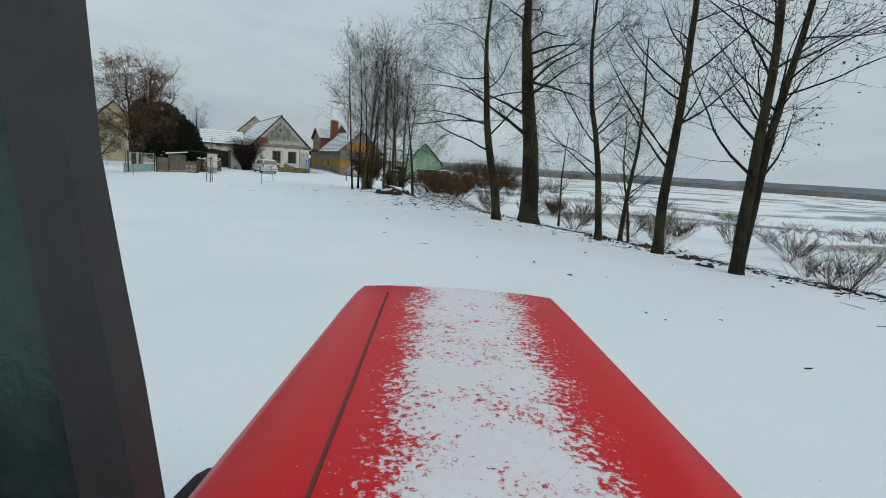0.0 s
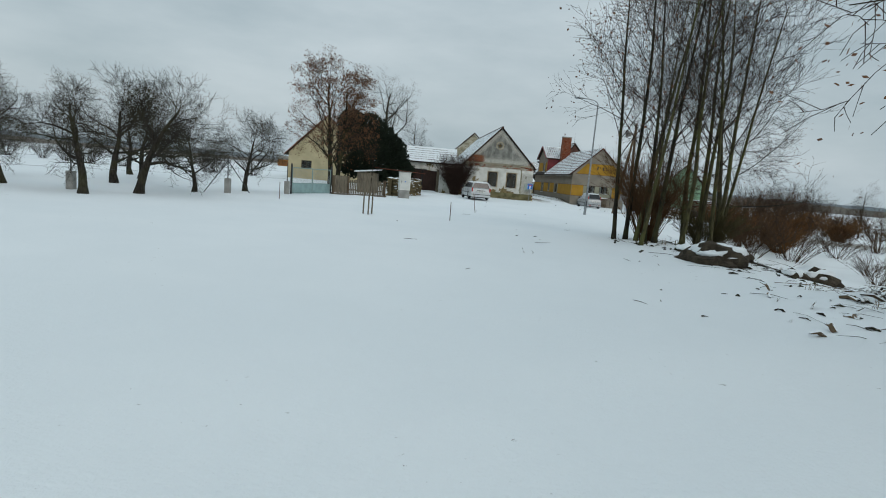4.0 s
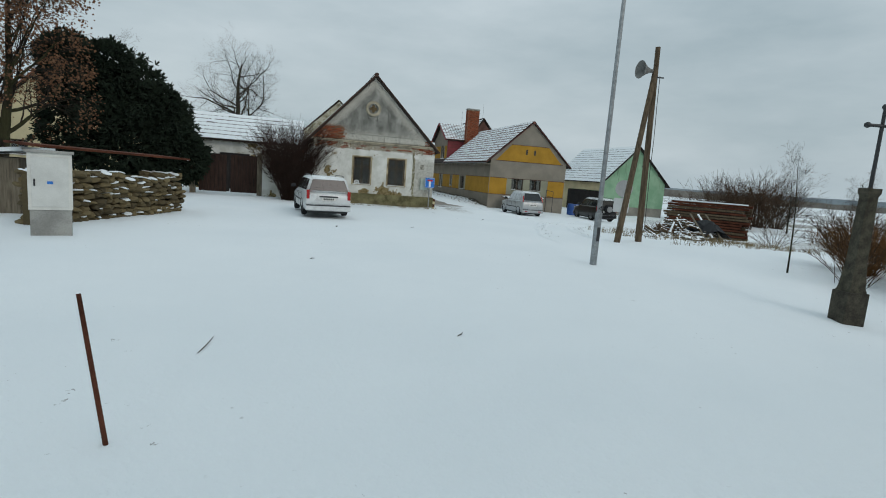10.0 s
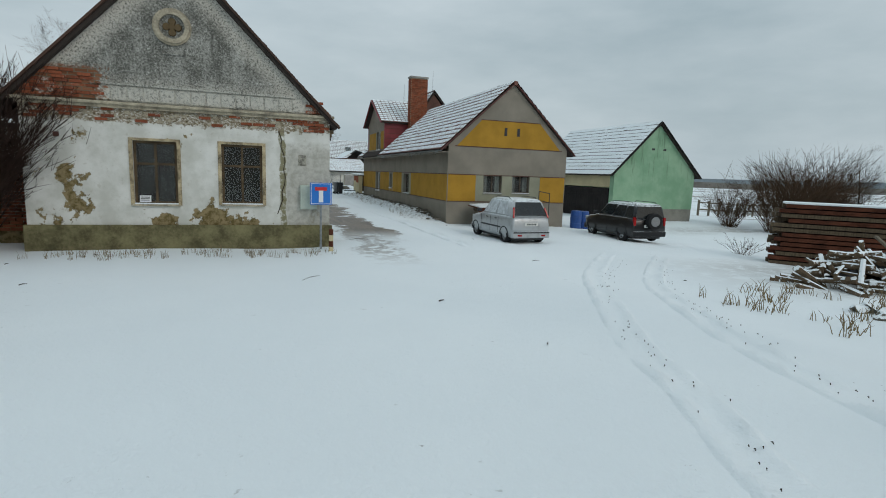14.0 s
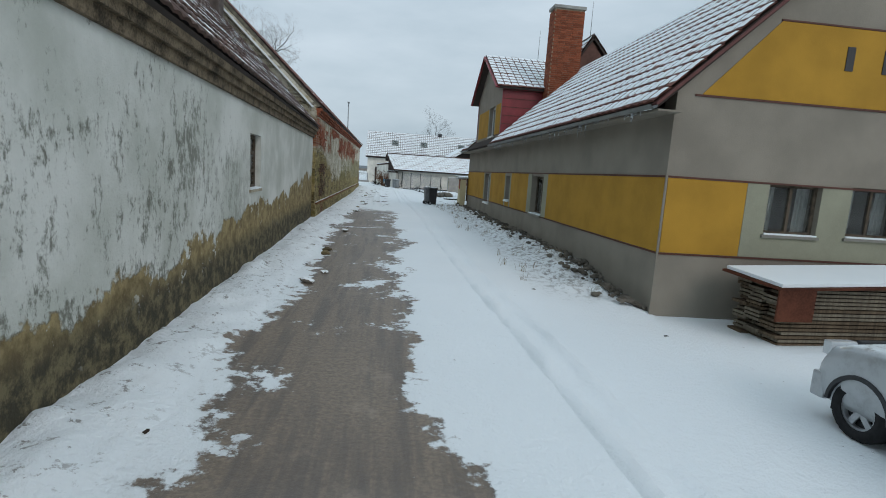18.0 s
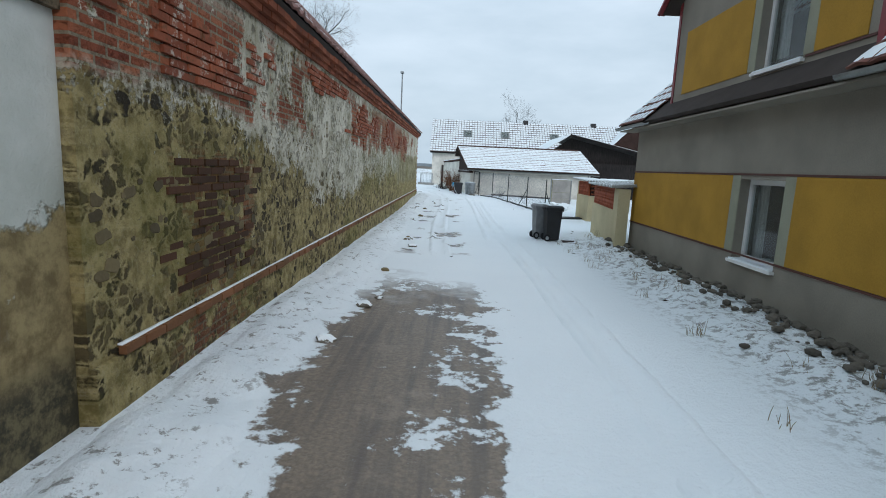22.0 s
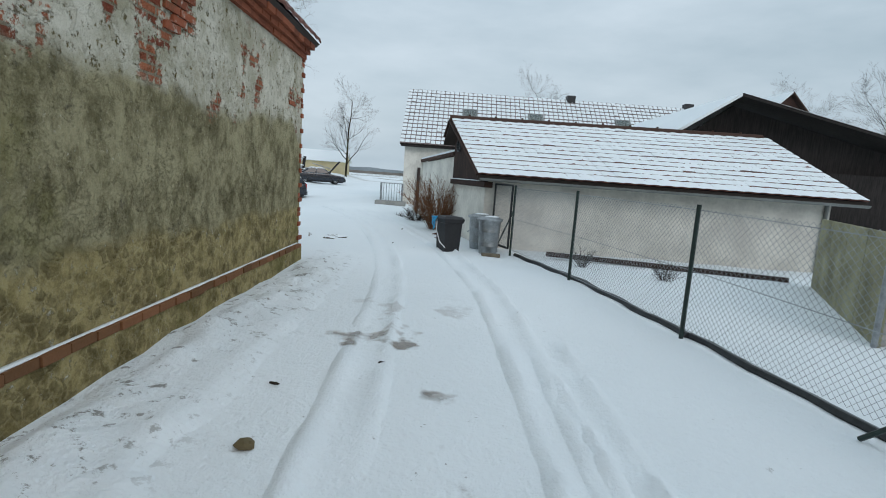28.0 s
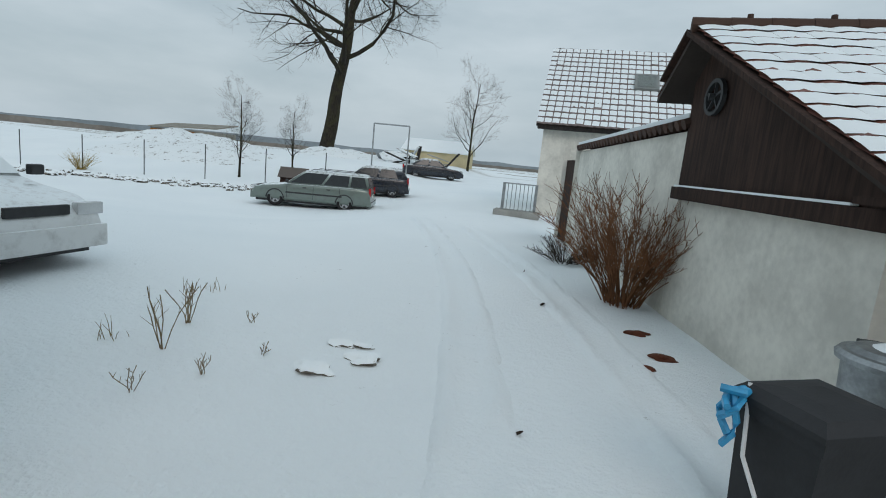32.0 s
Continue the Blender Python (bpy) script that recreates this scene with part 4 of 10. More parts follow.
FACE_E = Matrix(((0, 0, 1, 0), (1, 0, 0, 0), (0, 1, 0, 0), (0, 0, 0, 1)))  # x along +y, y up, z towards +x
FACE_S = Matrix(((1, 0, 0, 0), (0, 0, -1, 0), (0, 1, 0, 0), (0, 0, 0, 1)))  # x along +x, y up, z towards -y


# ---- the old white house with the cross in its gable ----
X0, X1, YN = -6.68, 0.0, 20.0
EZ, AX, AZ = 3.05, -3.55, 6.9
old = thing("house", "derelict whitewashed farmhouse with grey weathered gable", "house")
bm = B()
W1, W2 = (2.15, 1.08, 3.08, 2.56), (4.06, 1.1, 5.01, 2.57)
wall_with_holes(bm, (X0, 0, 0), (1, 0, 0), (0, 0, 1), (0, 1, 0), X1 - X0, 3.34, 0.5, [W1, W2])
part("front_wall", bm, M_FRONT, old)
bm = B()
SW = (10.36, 1.34, 11.22, 2.30)
wall_with_holes(bm, (0, 0.5, 0), (0, 1, 0), (0, 0, 1), (-1, 0, 0), YN - 0.5, EZ - 0.1, 0.5, [tuple(k - (0.5 if i % 2 == 0 else 0) for i, k in enumerate(SW))])
part("lane_wall", bm, M_SIDE, old)
part("yard_wall", box(B(), (X0, 0.5, 0), (X0 + 0.5, YN, EZ)), M_FRONT, old)
# unseen inner wall and ceiling, added near-black to keep the room dark
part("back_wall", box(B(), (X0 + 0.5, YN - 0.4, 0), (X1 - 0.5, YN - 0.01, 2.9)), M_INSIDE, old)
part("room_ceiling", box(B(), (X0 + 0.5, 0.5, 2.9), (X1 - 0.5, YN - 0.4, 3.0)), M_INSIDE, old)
# gable
bm = B()
prism(bm, [(X0 - 0.35, 0, 3.42), (X1 + 0.05, 0, 3.42), (AX, 0, AZ - 0.08)], (0, 0.4, 0))
part("gable", bm, M_GABLE, old)
bm = B()
box(bm, (X0 - 0.36, -0.14, 3.33), (X1 + 0.1, 0.02, 3.40), 0.02)
box(bm, (X0 - 0.04, -0.08, 3.26), (X1 + 0.06, 0.02, 3.33))
part("cornice", bm, M_CORNICE, old, "stained moulded cornice")
bm = B()
box(bm, (-5.3, -0.05, 3.78), (-0.9, 0.0, 3.84))
part("string_course", bm, M_GABLE, old)
for k in range(15):
    x = -5.55 + k * 0.33
    part("frieze_panel", box(B(), (x, -0.022, 3.44), (x + 0.30, 0.0, 3.75), 0.012), M_GABLE, old)
bm = B()
box(bm, (X0 - 0.06, -0.09, -0.3), (X1 + 0.06, 0.02, 0.58), 0.03)
part("plinth", bm, M_PLINTH, old, "mossy brown plinth")
# round medallion with a clover cross
bm = B()
for k in range(28):
    a, b = k * math.tau / 28, (k + 1) * math.tau / 28
    for r0, r1, d in ((0.27, 0.37, -0.09), (0.37, 0.41, -0.05)):
        prism(bm, [(AX - 0.05 + r * math.cos(t), 0.0, 5.17 + r * math.sin(t)) for r, t in ((r0, a), (r1, a), (r1, b), (r0, b))], (0, d, 0))
part("medallion_ring", bm, M_CORNICE, old)
bm = B()
for dx, dz in ((0.12, 0), (-0.12, 0), (0, 0.12), (0, -0.12), (0, 0)):
    rod(bm, (AX - 0.05 + dx, 0.0, 5.17 + dz), (AX - 0.05 + dx, -0.04, 5.17 + dz), 0.085, 0.075, 14)
part("clover_cross", bm, plain("brown_clover", (0.12, 0.085, 0.045), 0.9), old)
bm = B()
for a, b in (((-3.82, 4.55), (-3.36, 4.58)), ((-3.82, 4.84), (-3.36, 4.87)), ((-3.85, 4.58), (-3.82, 4.84)), ((-3.36, 4.58), (-3.33, 4.84))):
    box(bm, (a[0], -0.03, a[1]), (b[0], 0, b[1]))
part("date_plaque", bm, M_GABLE, old)
bm = box(B(), (-6.2, -0.02, 2.44), (-5.82, 0.0, 2.78), 0.01)
pl = part("house_plate", bm, plain("enamel_plate", (0.5, 0.5, 0.46), 0.5), old)
part("lettering", box(B(), (-6.07, -0.026, 2.56), (-5.95, -0.021, 2.67)), M_REDLINE, pl)
# the two front windows, with a worn surround
for r in (W1, W2):
    w = window_in(old, (X0, 0, 0), (1, 0, 0), (0, 0, 1), (0, 1, 0), r, fmat=M_ROTTEN, bars=(1, 1), recess=0.06, sill=0.06, fw=0.06, label="rotten brown casement window")
    bm = B()
    a, b, c, d = r
    for q in ((a - 0.08, b - 0.03, a, d + 0.06), (c, b - 0.03, c + 0.08, d + 0.06), (a, d, c, d + 0.06)):
        box(bm, (X0 + q[0], -0.022, q[1]), (X0 + q[2], 0.0, q[3]))
    part("surround", bm, M_SURROUND, w)
    bm = box(B(), (X0 + a + 0.1, 0.03, b + 0.04), (X0 + a + 0.34, 0.035, b + 0.2)) if r is W1 else None
    if bm:
        note = part("notice", bm, M_SIGNW, w)
        for k in range(3):
            part("lettering", box(B(), (X0 + a + 0.13, 0.024, b + 0.08 + k * 0.035), (X0 + a + 0.31, 0.029, b + 0.095 + k * 0.035)), M_BAR, w)
window_in(old, (0, 0, 0), (0, 1, 0), (0, 0, 1), (-1, 0, 0), SW, bars=(1, 2), recess=0.1, sill=0.03, fw=0.065, label="dark green wooden lane window")
# crack down the front, and cable
bm = B()
tube(bm, [(-1.27 + 0.03 * math.sin(k * 2.2) + 0.14 * math.sin(k * 0.3), -0.006, 2.95 - k * 0.19) for k in range(12)], 0.013, 5)
part("crack_cable", bm, plain("dark_crack", (0.06, 0.05, 0.035), 0.95), old)
bm = box(B(), (-0.76, -0.14, 1.0), (-0.34, 0.0, 1.62), 0.015)
part("meter_box", bm, plain("pale_green_box", (0.40, 0.46, 0.40), 0.6), old, "pale green electric meter box")
# roof
tiled_slope(old, (X1 + 0.2, -0.18, EZ + 0.08), (0, 1, 0), (AX - X1 - 0.2, 0, AZ - EZ - 0.04), YN + 0.1, math.hypot(AX - X1 - 0.2, AZ - EZ - 0.04), 0.24, 0.31, M_TILE_DARK, 0.3, "lane_roof", singles=280, seed=5)
tiled_slope(old, (X0 - 0.58, -0.18, EZ - 0.02), (0, 1, 0), (AX - X0 + 0.58, 0, AZ - EZ + 0.06), YN + 0.1, math.hypot(AX - X0 + 0.58, AZ - EZ + 0.06), 0.3, 0.36, M_TILE_DARK, 0.85, "yard_roof", seed=6)
bm = B()
for x, z in ((X1 + 0.22, EZ + 0.05), (X0 - 0.6, EZ - 0.05)):
    beam(bm, (x, -0.2, z), (AX, -0.2, AZ + 0.05), 0.05, 0.12, (0, -1, 0))
part("barge_verge", bm, M_TILE_DARK, old, "dark tile verge of the gable")
for k in range(52):
    y = -0.25 + k * 0.39
    rod(bm := B(), (AX, y, AZ + 0.04), (AX, y + 0.41, AZ + 0.05), 0.12, 0.10, 8)
    part("ridge_tile", bm, M_TILE_DARK, old)
bm = B()
for i, (dx, z0, z1) in enumerate(((0.05, EZ - 0.28, EZ - 0.16), (0.10, EZ - 0.16, EZ - 0.06), (0.15, EZ - 0.06, EZ + 0.03))):
    part("eaves_course", box(B(), (-0.02, 0.3, z0), (dx, YN, z1)), plain("sooty_eaves", (0.13, 0.10, 0.065), 0.92, 0, 0.75, 5.0, 40.0, 0.5) if i == 0 else bpy.data.materials["sooty_eaves"], old)
bm = box(B(), (-3.25, 18.3, 5.5), (-2.75, 18.85, 6.95), 0.02)
box(bm, (-3.32, 18.23, 6.86), (-2.68, 18.92, 7.02))
part("chimney", bm, plain("sooty_chimney", (0.11, 0.09, 0.08), 0.9, 0, 0.4, 4.0), old)
wr = random.Random(8)
gone = [(x + (0.13 if r % 2 else 0), 3.45 + r * 0.078) for r in range(10) for x in np.arange(-6.85 + r * 0.085, -5.15 - 0.014 * r * r + wr.uniform(-0.3, 0.15), 0.27) if wr.random() < 0.9]
gone += [(x + (0.13 if r % 2 else 0), 3.44 + r * 0.078) for r in range(4) for x in np.arange(-0.62 + 0.1 * wr.random(), -0.3 - r * 0.07, 0.27)]
gone += [(x + (0.13 if r % 2 else 0), 2.97 + r * 0.078) for r in range(4) for x in np.arange(-6.6, -0.28, 0.27) if wr.random() < (0.75 if x < -5.6 - 0.2 * (3 - r) or x > -1.35 + 0.15 * (3 - r) else 0.16)]
single_bricks(old, [Matrix.Translation((x, -0.002, z)) @ FACE_S for x, z in gone], mat=M_BRICKL, seed=8)
bm = B()
for k in range(70):
    x, z = wr.uniform(-6.6, -0.1), wr.uniform(2.98, 3.24)
    w, h = wr.uniform(0.03, 0.09), wr.uniform(0.02, 0.05)
    prism(bm, [(x + w * math.cos(a) * wr.uniform(0.6, 1.1), 0.001, z + h * math.sin(a) * wr.uniform(0.6, 1.1)) for a in np.arange(0, 6.2, 0.9)], (0, -wr.uniform(0.012, 0.03), 0))
tagged(part("broken_plaster", bm, M_CORNICE, old, "broken crumbs of plaster under the cornice"), kind="stuff")
part("old_sign", box(B(), (-0.8, -0.015, 2.12), (-0.6, 0.0, 2.38), 0.004), plain("rusted_sign", (0.24, 0.23, 0.19), 0.7, 0, 0.7, 12.0), old, "small rusted sign")

# the house is not quite square: its lane side runs back at a slight angle
SKEW = Matrix(((1, -0.028, 0, 0), (0, 1, 0, 0), (0, 0, 1, 0), (0, 0, 0, 1)))
for ob in old.children_recursive:
    if ob.matrix_basis == Matrix.Identity(4):
        ob.data.transform(SKEW)
    else:
        ob.location.x -= 0.028 * ob.location.y

# ---- barn of rubble and brick along the lane ----
BY0, BY1, BT = 20.0, 48.75, 3.84
barn = thing("barn", "long old barn wall of rubble and bare red brick", "barn", (-0.46, -0.2, -0.04))
bm = B()
holes = [(y - BY0 - 0.17, z, y - BY0, z + 0.30) for y, z in ((26.6, 2.40), (30.4, 2.28))]
wall_with_holes(bm, (0.0, BY0, 0), (0, 1, 0), (0, 0, 1), (-1, 0, 0), BY1 - BY0, BT - 0.1, 0.55, holes)
part("lane_wall", bm, M_BARN, barn)
part("end_wall", box(B(), (-8.0, BY1 - 0.55, 0), (-0.56, BY1 - 0.004, BT)), M_BARN, barn)
bm = B()
prism(bm, [(-8.0, BY0 + 0.02, 3.0), (-0.02, BY0 + 0.02, 3.0), (-0.02, BY0 + 0.02, BT + 0.1), (-4.0, BY0 + 0.02, 7.75), (-8.0, BY0 + 0.02, BT + 0.1)], (0, 0.45, 0))
part("near_gable", bm, M_BARN, barn)
bm = B()
prism(bm, [(-8.0, BY1 - 0.5, BT), (-0.02, BY1 - 0.5, BT), (-4.0, BY1 - 0.5, 7.7)], (0, 0.4, 0))
part("far_gable", bm, M_BARN, barn)
bm = B()
beam(bm, (0.06, BY0 + 0.26, BT + 0.04), (-4.0, BY0 + 0.26, 7.88), 0.46, 0.1)
part("gable_coping", bm, plain("lichened_coping", (0.13, 0.12, 0.09), 0.95, 0, 0.6, 5.0, 30.0, 0.7), barn)
bm = B()
beam(bm, (-0.12, BY0 - 0.05, BT + 0.0), (-3.9, BY0 - 0.05, 7.55), 0.2, 0.06)
part("snow_on_flashing", bm, M_SNOW, barn)
tiled_slope(barn, (0.22, BY0 + 0.45, BT + 0.05), (0, 1, 0), (-4.22, 0, 4.05), BY1 - BY0 - 0.3, math.hypot(4.22, 4.05), 0.3, 0.36, M_TILE_RED, 0.3, "lane_roof", seed=9)
tiled_slope(barn, (-8.2, BY0 + 0.45, BT + 0.05), (0, 1, 0), (4.2, 0, 4.05), BY1 - BY0 - 0.3, math.hypot(4.2, 4.05), 0.45, 0.5, M_TILE_RED, 0.8, "field_roof", seed=10)
bm = B()
for k, (dx, z0, z1) in enumerate(((0.05, BT - 0.26, BT - 0.18), (0.10, BT - 0.18, BT - 0.10), (0.16, BT - 0.10, BT - 0.01))):
    n = 105
    for i in range(n):
        y = BY0 + 0.02 + (BY1 - BY0) * i / n
        box(bm, (-0.1, y + 0.004, z0 + 0.004), (dx + 0.012 * math.sin(i * 7.3 + k), y + (BY1 - BY0) / n - 0.006, z1 - 0.004))
tagged(part("eaves_course", bm, M_BRICKS, barn), kind="stuff")
bm = B()
box(bm, (-0.1, BY0, -0.3), (0.05, BY1 + 0.05, 0.47), 0.01)
part("plinth", bm, M_BARN, barn)
single_bricks(barn, [Matrix.Translation((0.04, BY0 + 0.3 + i * 0.27, 0.475)) @ FACE_E for i in range(105)], (0.255, 0.07, 0.03), mat=object_mat("mossy_brick", (0.09, 0.05, 0.022), (0.27, 0.115, 0.055)), seed=11)
# one thin strip of snow along the ledge
bm = B()
ring = []
for i in range(190):
    y = BY0 + 0.3 + i * 0.15
    t = 0.5 + 0.5 * noise.noise((y * 1.3, 0, 2)) + 0.25 * noise.noise((y * 5.0, 0, 7))
    ring.append([bm.verts.new(p) for p in ((0.0, y, 0.545), (0.012 + 0.04 * t, y, 0.544), (0.01 + 0.036 * t, y, 0.546 + 0.010 * t), (0.0, y, 0.549 + 0.012 * t))])
for p, q in zip(ring, ring[1:]):
    for k in range(4):
        bm.faces.new((p[k], p[(k + 1) % 4], q[(k + 1) % 4], q[k]))
bm.faces.new(ring[0][::-1]), bm.faces.new(ring[-1])
part("snow_on_plinth", bm, M_SNOW, barn, smooth=True)
brnd = random.Random(21)
spots = []
for r in range(17):
    for i in range(104):
        y, z = BY0 + 0.2 + i * 0.27 + (0.13 if r % 2 else 0), 2.12 + r * 0.082
        far = 0.10 if 30 < y < 42 else 0.10 if y < 23 else -0.15 if y >= 42 else -0.04
        low = 0.5 if z < 2.55 else 0.0
        if noise.noise((y * 0.55, z * 1.3, 4)) + 0.35 * noise.noise((y * 2.3, z * 4, 1)) + far - low - 0.5 * max(0, z - 3.15) > 0.12 and y < BY1 - 0.4 and not any(p + BY0 - 0.3 < y < q + BY0 + 0.05 and b0 - 0.1 < z < d0 + 0.05 for p, b0, q, d0 in holes):
            spots.append(Matrix.Translation((0.0, y, z)) @ FACE_E)
dark = []
for r in range(15):
    for i in range(8):
        y, z = 20.9 + i * 0.27 + (0.13 if r % 2 else 0), 0.72 + r * 0.082
        if noise.noise((y * 1.9, z * 2.6, 14)) + 0.3 * brnd.random() - 0.35 * abs(y - 21.9) > -0.12:
            dark.append(Matrix.Translation((-0.02, y, z)) @ FACE_E)
spots.sort(key=lambda m: m.translation.y)
single_bricks(barn, spots[:220], mat=M_BRICKL, seed=12)
single_bricks(barn, dark[:80], mat=object_mat("sooty_brick", (0.028, 0.017, 0.010), (0.095, 0.042, 0.022)), seed=13)
bm = box(B(), (0, 0, -0.03), (0.25, 0.065, 0.03), 0.006)
bm.verts.index_update()
bv, bf = np.array([v.co[:] for v in bm.verts]), [tuple(v.index for v in f.verts) for f in bm.faces]
bm.free()
rest = [m @ Matrix.Translation((0, 0, brnd.uniform(-0.016, 0.006))) @ pose(0, 0, 0, brnd.uniform(-2, 2), brnd.uniform(-2, 2), brnd.uniform(-1, 1)) for m in spots[220:]]
if rest:
    tagged(part("brickwork", mesh_from("brickwork", *place_many(bv, bf, rest)), M_BRICKLS, barn), kind="stuff")
# field stones showing through the lost plaster
shapes = []
for k in range(7):
    bmesh.ops.create_icosphere(bm := B(), subdivisions=2, radius=1.0)
    for v in bm.verts:
        v.co += v.co.normalized() * 0.55 * noise.noise(v.co * 1.6 + Vector((k * 7, 0, 0)))
        v.co = Vector((max(-0.85, min(0.85, v.co.x)), max(-0.8, min(0.8, v.co.y)), max(-0.7, min(0.55, v.co.z))))
    me = mesh_of(bm, "stone")
    me.materials.append(M_RUBBLE)
    shapes.append(me)
for k in range(280):
    y, z = BY0 + 0.15 + 19.0 * brnd.random() ** 1.3, brnd.uniform(0.64, 1.75)
    if noise.noise((y * 0.5, z * 0.9, 30)) < -0.18 or any(p + BY0 - 0.3 < y < q + BY0 + 0.3 and b0 - 0.2 < z < d0 + 0.2 for p, b0, q, d0 in holes):
        continue
    sz = brnd.uniform(0.022, 0.065)
    ob = new("stone", brnd.choice(shapes))
    ob.parent = barn
    ob.matrix_basis = Matrix.Translation((-0.004, y, z)) @ FACE_E @ pose(0, 0, 0, 0, 0, brnd.uniform(-25, 25)) @ Matrix.Diagonal((sz * brnd.uniform(1.0, 1.7), sz, 0.02, 1))
bm = B()
for r in range(44):
    z = 0.1 + r * 0.082
    d = (0.02 + 0.06 * max(0, math.sin(r * 1.9)) if z < 1.4 or z > 3.1 else 0.012 * math.sin(r * 2.7)) + (0.1 if 0.3 < z < 0.62 else 0)
    box(bm, (-0.35 + 0.1 * math.sin(r * 4.1), BY1 - 0.1, z), (0.0 + 0.03 * math.sin(r * 2.3), BY1 + d, z + 0.07), 0.006)
tagged(part("ragged_corner", bm, M_BRICKS, barn, "broken brick quoins at the wall end"), kind="stuff")


# ---- the ochre house across the lane ----
YX0, YX1, YY0, YY1, YE = 6.62, 13.0, 9.18, 30.2, 3.2
RX, RZ = 9.85, 6.32
och = thing("house", "ochre and grey plastered house with snowy tiled roof", "house")
FWIN = [(1.84, 1.18, 2.82, 2.05), (3.38, 1.2, 4.34, 2.07)]
SWIN = [(15.95, 0.8, 17.15, 1.95), (20.12, 1.0, 20.74, 1.92), (23.95, 0.66, 25.1, 1.96)]
UWIN = (23.98, 3.62, 25.15, 4.92)
DY0, DY1, DE, DA = 22.6, 28.35, 5.6, 7.2
bm = B()
wall_with_holes(bm, (YX0, YY0, -1), (1, 0, 0), (0, 0, 1), (0, 1, 0), YX1 - YX0, YE + 1, 0.4, [(a, b + 1, c, d + 1) for a, b, c, d in FWIN])
part("front_wall", bm, M_GREYR, och)
bm = B()
wall_with_holes(bm, (YX0, YY0 + 0.4, -1), (0, 1, 0), (0, 0, 1), (1, 0, 0), YY1 - YY0 - 0.4, YE + 1, 0.4, [(a - YY0 - 0.4, b + 1, c - YY0 - 0.4, d + 1) for a, b, c, d in SWIN])
part("lane_wall", bm, M_GREYR, och)
part("far_wall", box(B(), (YX0 + 0.4, YY1 - 0.4, -1), (YX1, YY1, YE)), M_GREYR, och)
part("garden_wall", box(B(), (YX1 - 0.4, YY0 + 0.4, -1), (YX1, YY1 - 0.4, YE)), M_GREYR, och)
# unseen floor, added near-black to close the rooms and keep them dark
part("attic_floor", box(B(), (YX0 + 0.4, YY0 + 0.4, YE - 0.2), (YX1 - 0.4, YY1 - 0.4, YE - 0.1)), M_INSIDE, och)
bm = B()
prism(bm, [(YX0, YY0, YE), (YX1, YY0, YE), (YX1, YY0, YE + 0.26), (RX, YY0, RZ + 0.05), (YX0, YY0, YE + 0.26)], (0, 0.35, 0))
part("gable", bm, M_GREYR, och)
bm = B()
prism(bm, [(YX0 + 0.42, YY0, 3.38), (YX1 - 0.42, YY0, 3.38), (YX1 - 1.62, YY0, 4.62), (YX0 + 1.62, YY0, 4.62)], (0, -0.012, 0))
part("ochre_panel", bm, M_YELLOW, och)
bm = B()
box(bm, (YX0 + 0.3, YY0 - 0.02, 3.345), (YX1 - 0.3, YY0 - 0.001, 3.375))
box(bm, (YX0 + 1.6, YY0 - 0.02, 4.625), (YX1 - 1.6, YY0 - 0.001, 4.65))
part("red_line", bm, M_REDLINE, och)
for x in (RX - 0.4, RX + 0.28):
    part("gable_vent", box(B(), (x, YY0 - 0.025, 3.95), (x + 0.14, YY0 - 0.013, 4.33)), M_BLACKP, och)
# ochre fields with red lines; grey-green round the windows
for a, b in ((6.64, 8.05), (11.55, 12.96)):
    part("ochre_panel", box(B(), (a, YY0 - 0.012, 0.78), (b, YY0, 2.02)), M_YELLOW, och)
for a, b in ((8.06, 8.46), (9.44, 10.0), (10.96, 11.54)):
    part("green_panel", box(B(), (a, YY0 - 0.009, 0.78), (b, YY0, 2.02)), M_GREENR, och)
part("green_panel", box(B(), (8.461, YY0 - 0.009, 0.78), (9.439, YY0, 1.14)), M_GREENR, och)
part("green_panel", box(B(), (10.001, YY0 - 0.009, 0.78), (10.959, YY0, 1.16)), M_GREENR, och)
ys = [9.2, 15.5, 15.94, 17.16, 17.6, 19.9, 20.11, 20.75, 20.95, 23.7, 23.94, 25.11, 25.35, 30.18]
for i, (a, b) in enumerate(zip(ys, ys[1:])):
    k = i % 4
    if i in (0, 4, 8, 12):
        part("ochre_panel", box(B(), (YX0 - 0.012, a, 0.78), (YX0, b, 2.02)), M_YELLOW, och)
    elif i in (1, 3, 5, 7, 9, 11):
        part("green_panel", box(B(), (YX0 - 0.009, a + 0.002, 0.78), (YX0, b - 0.002, 2.02)), M_GREENR, och)
for r in SWIN:
    if r[1] > 0.83:
        part("ochre_panel", box(B(), (YX0 - 0.010, r[0], 0.78), (YX0, r[2], r[1] - 0.055)), M_YELLOW, och)
bm = B()
for z in (0.745, 2.025):
    box(bm, (YX0 - 0.018, YY0 - 0.018, z), (YX0 - 0.001, YY1, z + 0.03))
    box(bm, (YX0 - 0.0005, YY0 - 0.018, z), (YX1, YY0 - 0.001, z + 0.03))
part("red_line", bm, M_REDLINE, och)
bm = B()
beam(bm, (YX0 - 0.014, YY0 - 0.014, -0.4), (YX0 - 0.014, YY0 - 0.014, 3.1), 0.03, 0.03, (0, 1, 0))
part("corner_strip", bm, M_GREYR, och)
for r in FWIN:
    window_in(och, (YX0, YY0, 0), (1, 0, 0), (0, 0, 1), (0, 1, 0), r, M_FRAMEW, 0.1, (1, 0), 0.05, M_BASE, 0.06, True, "dark timber window with curtains")
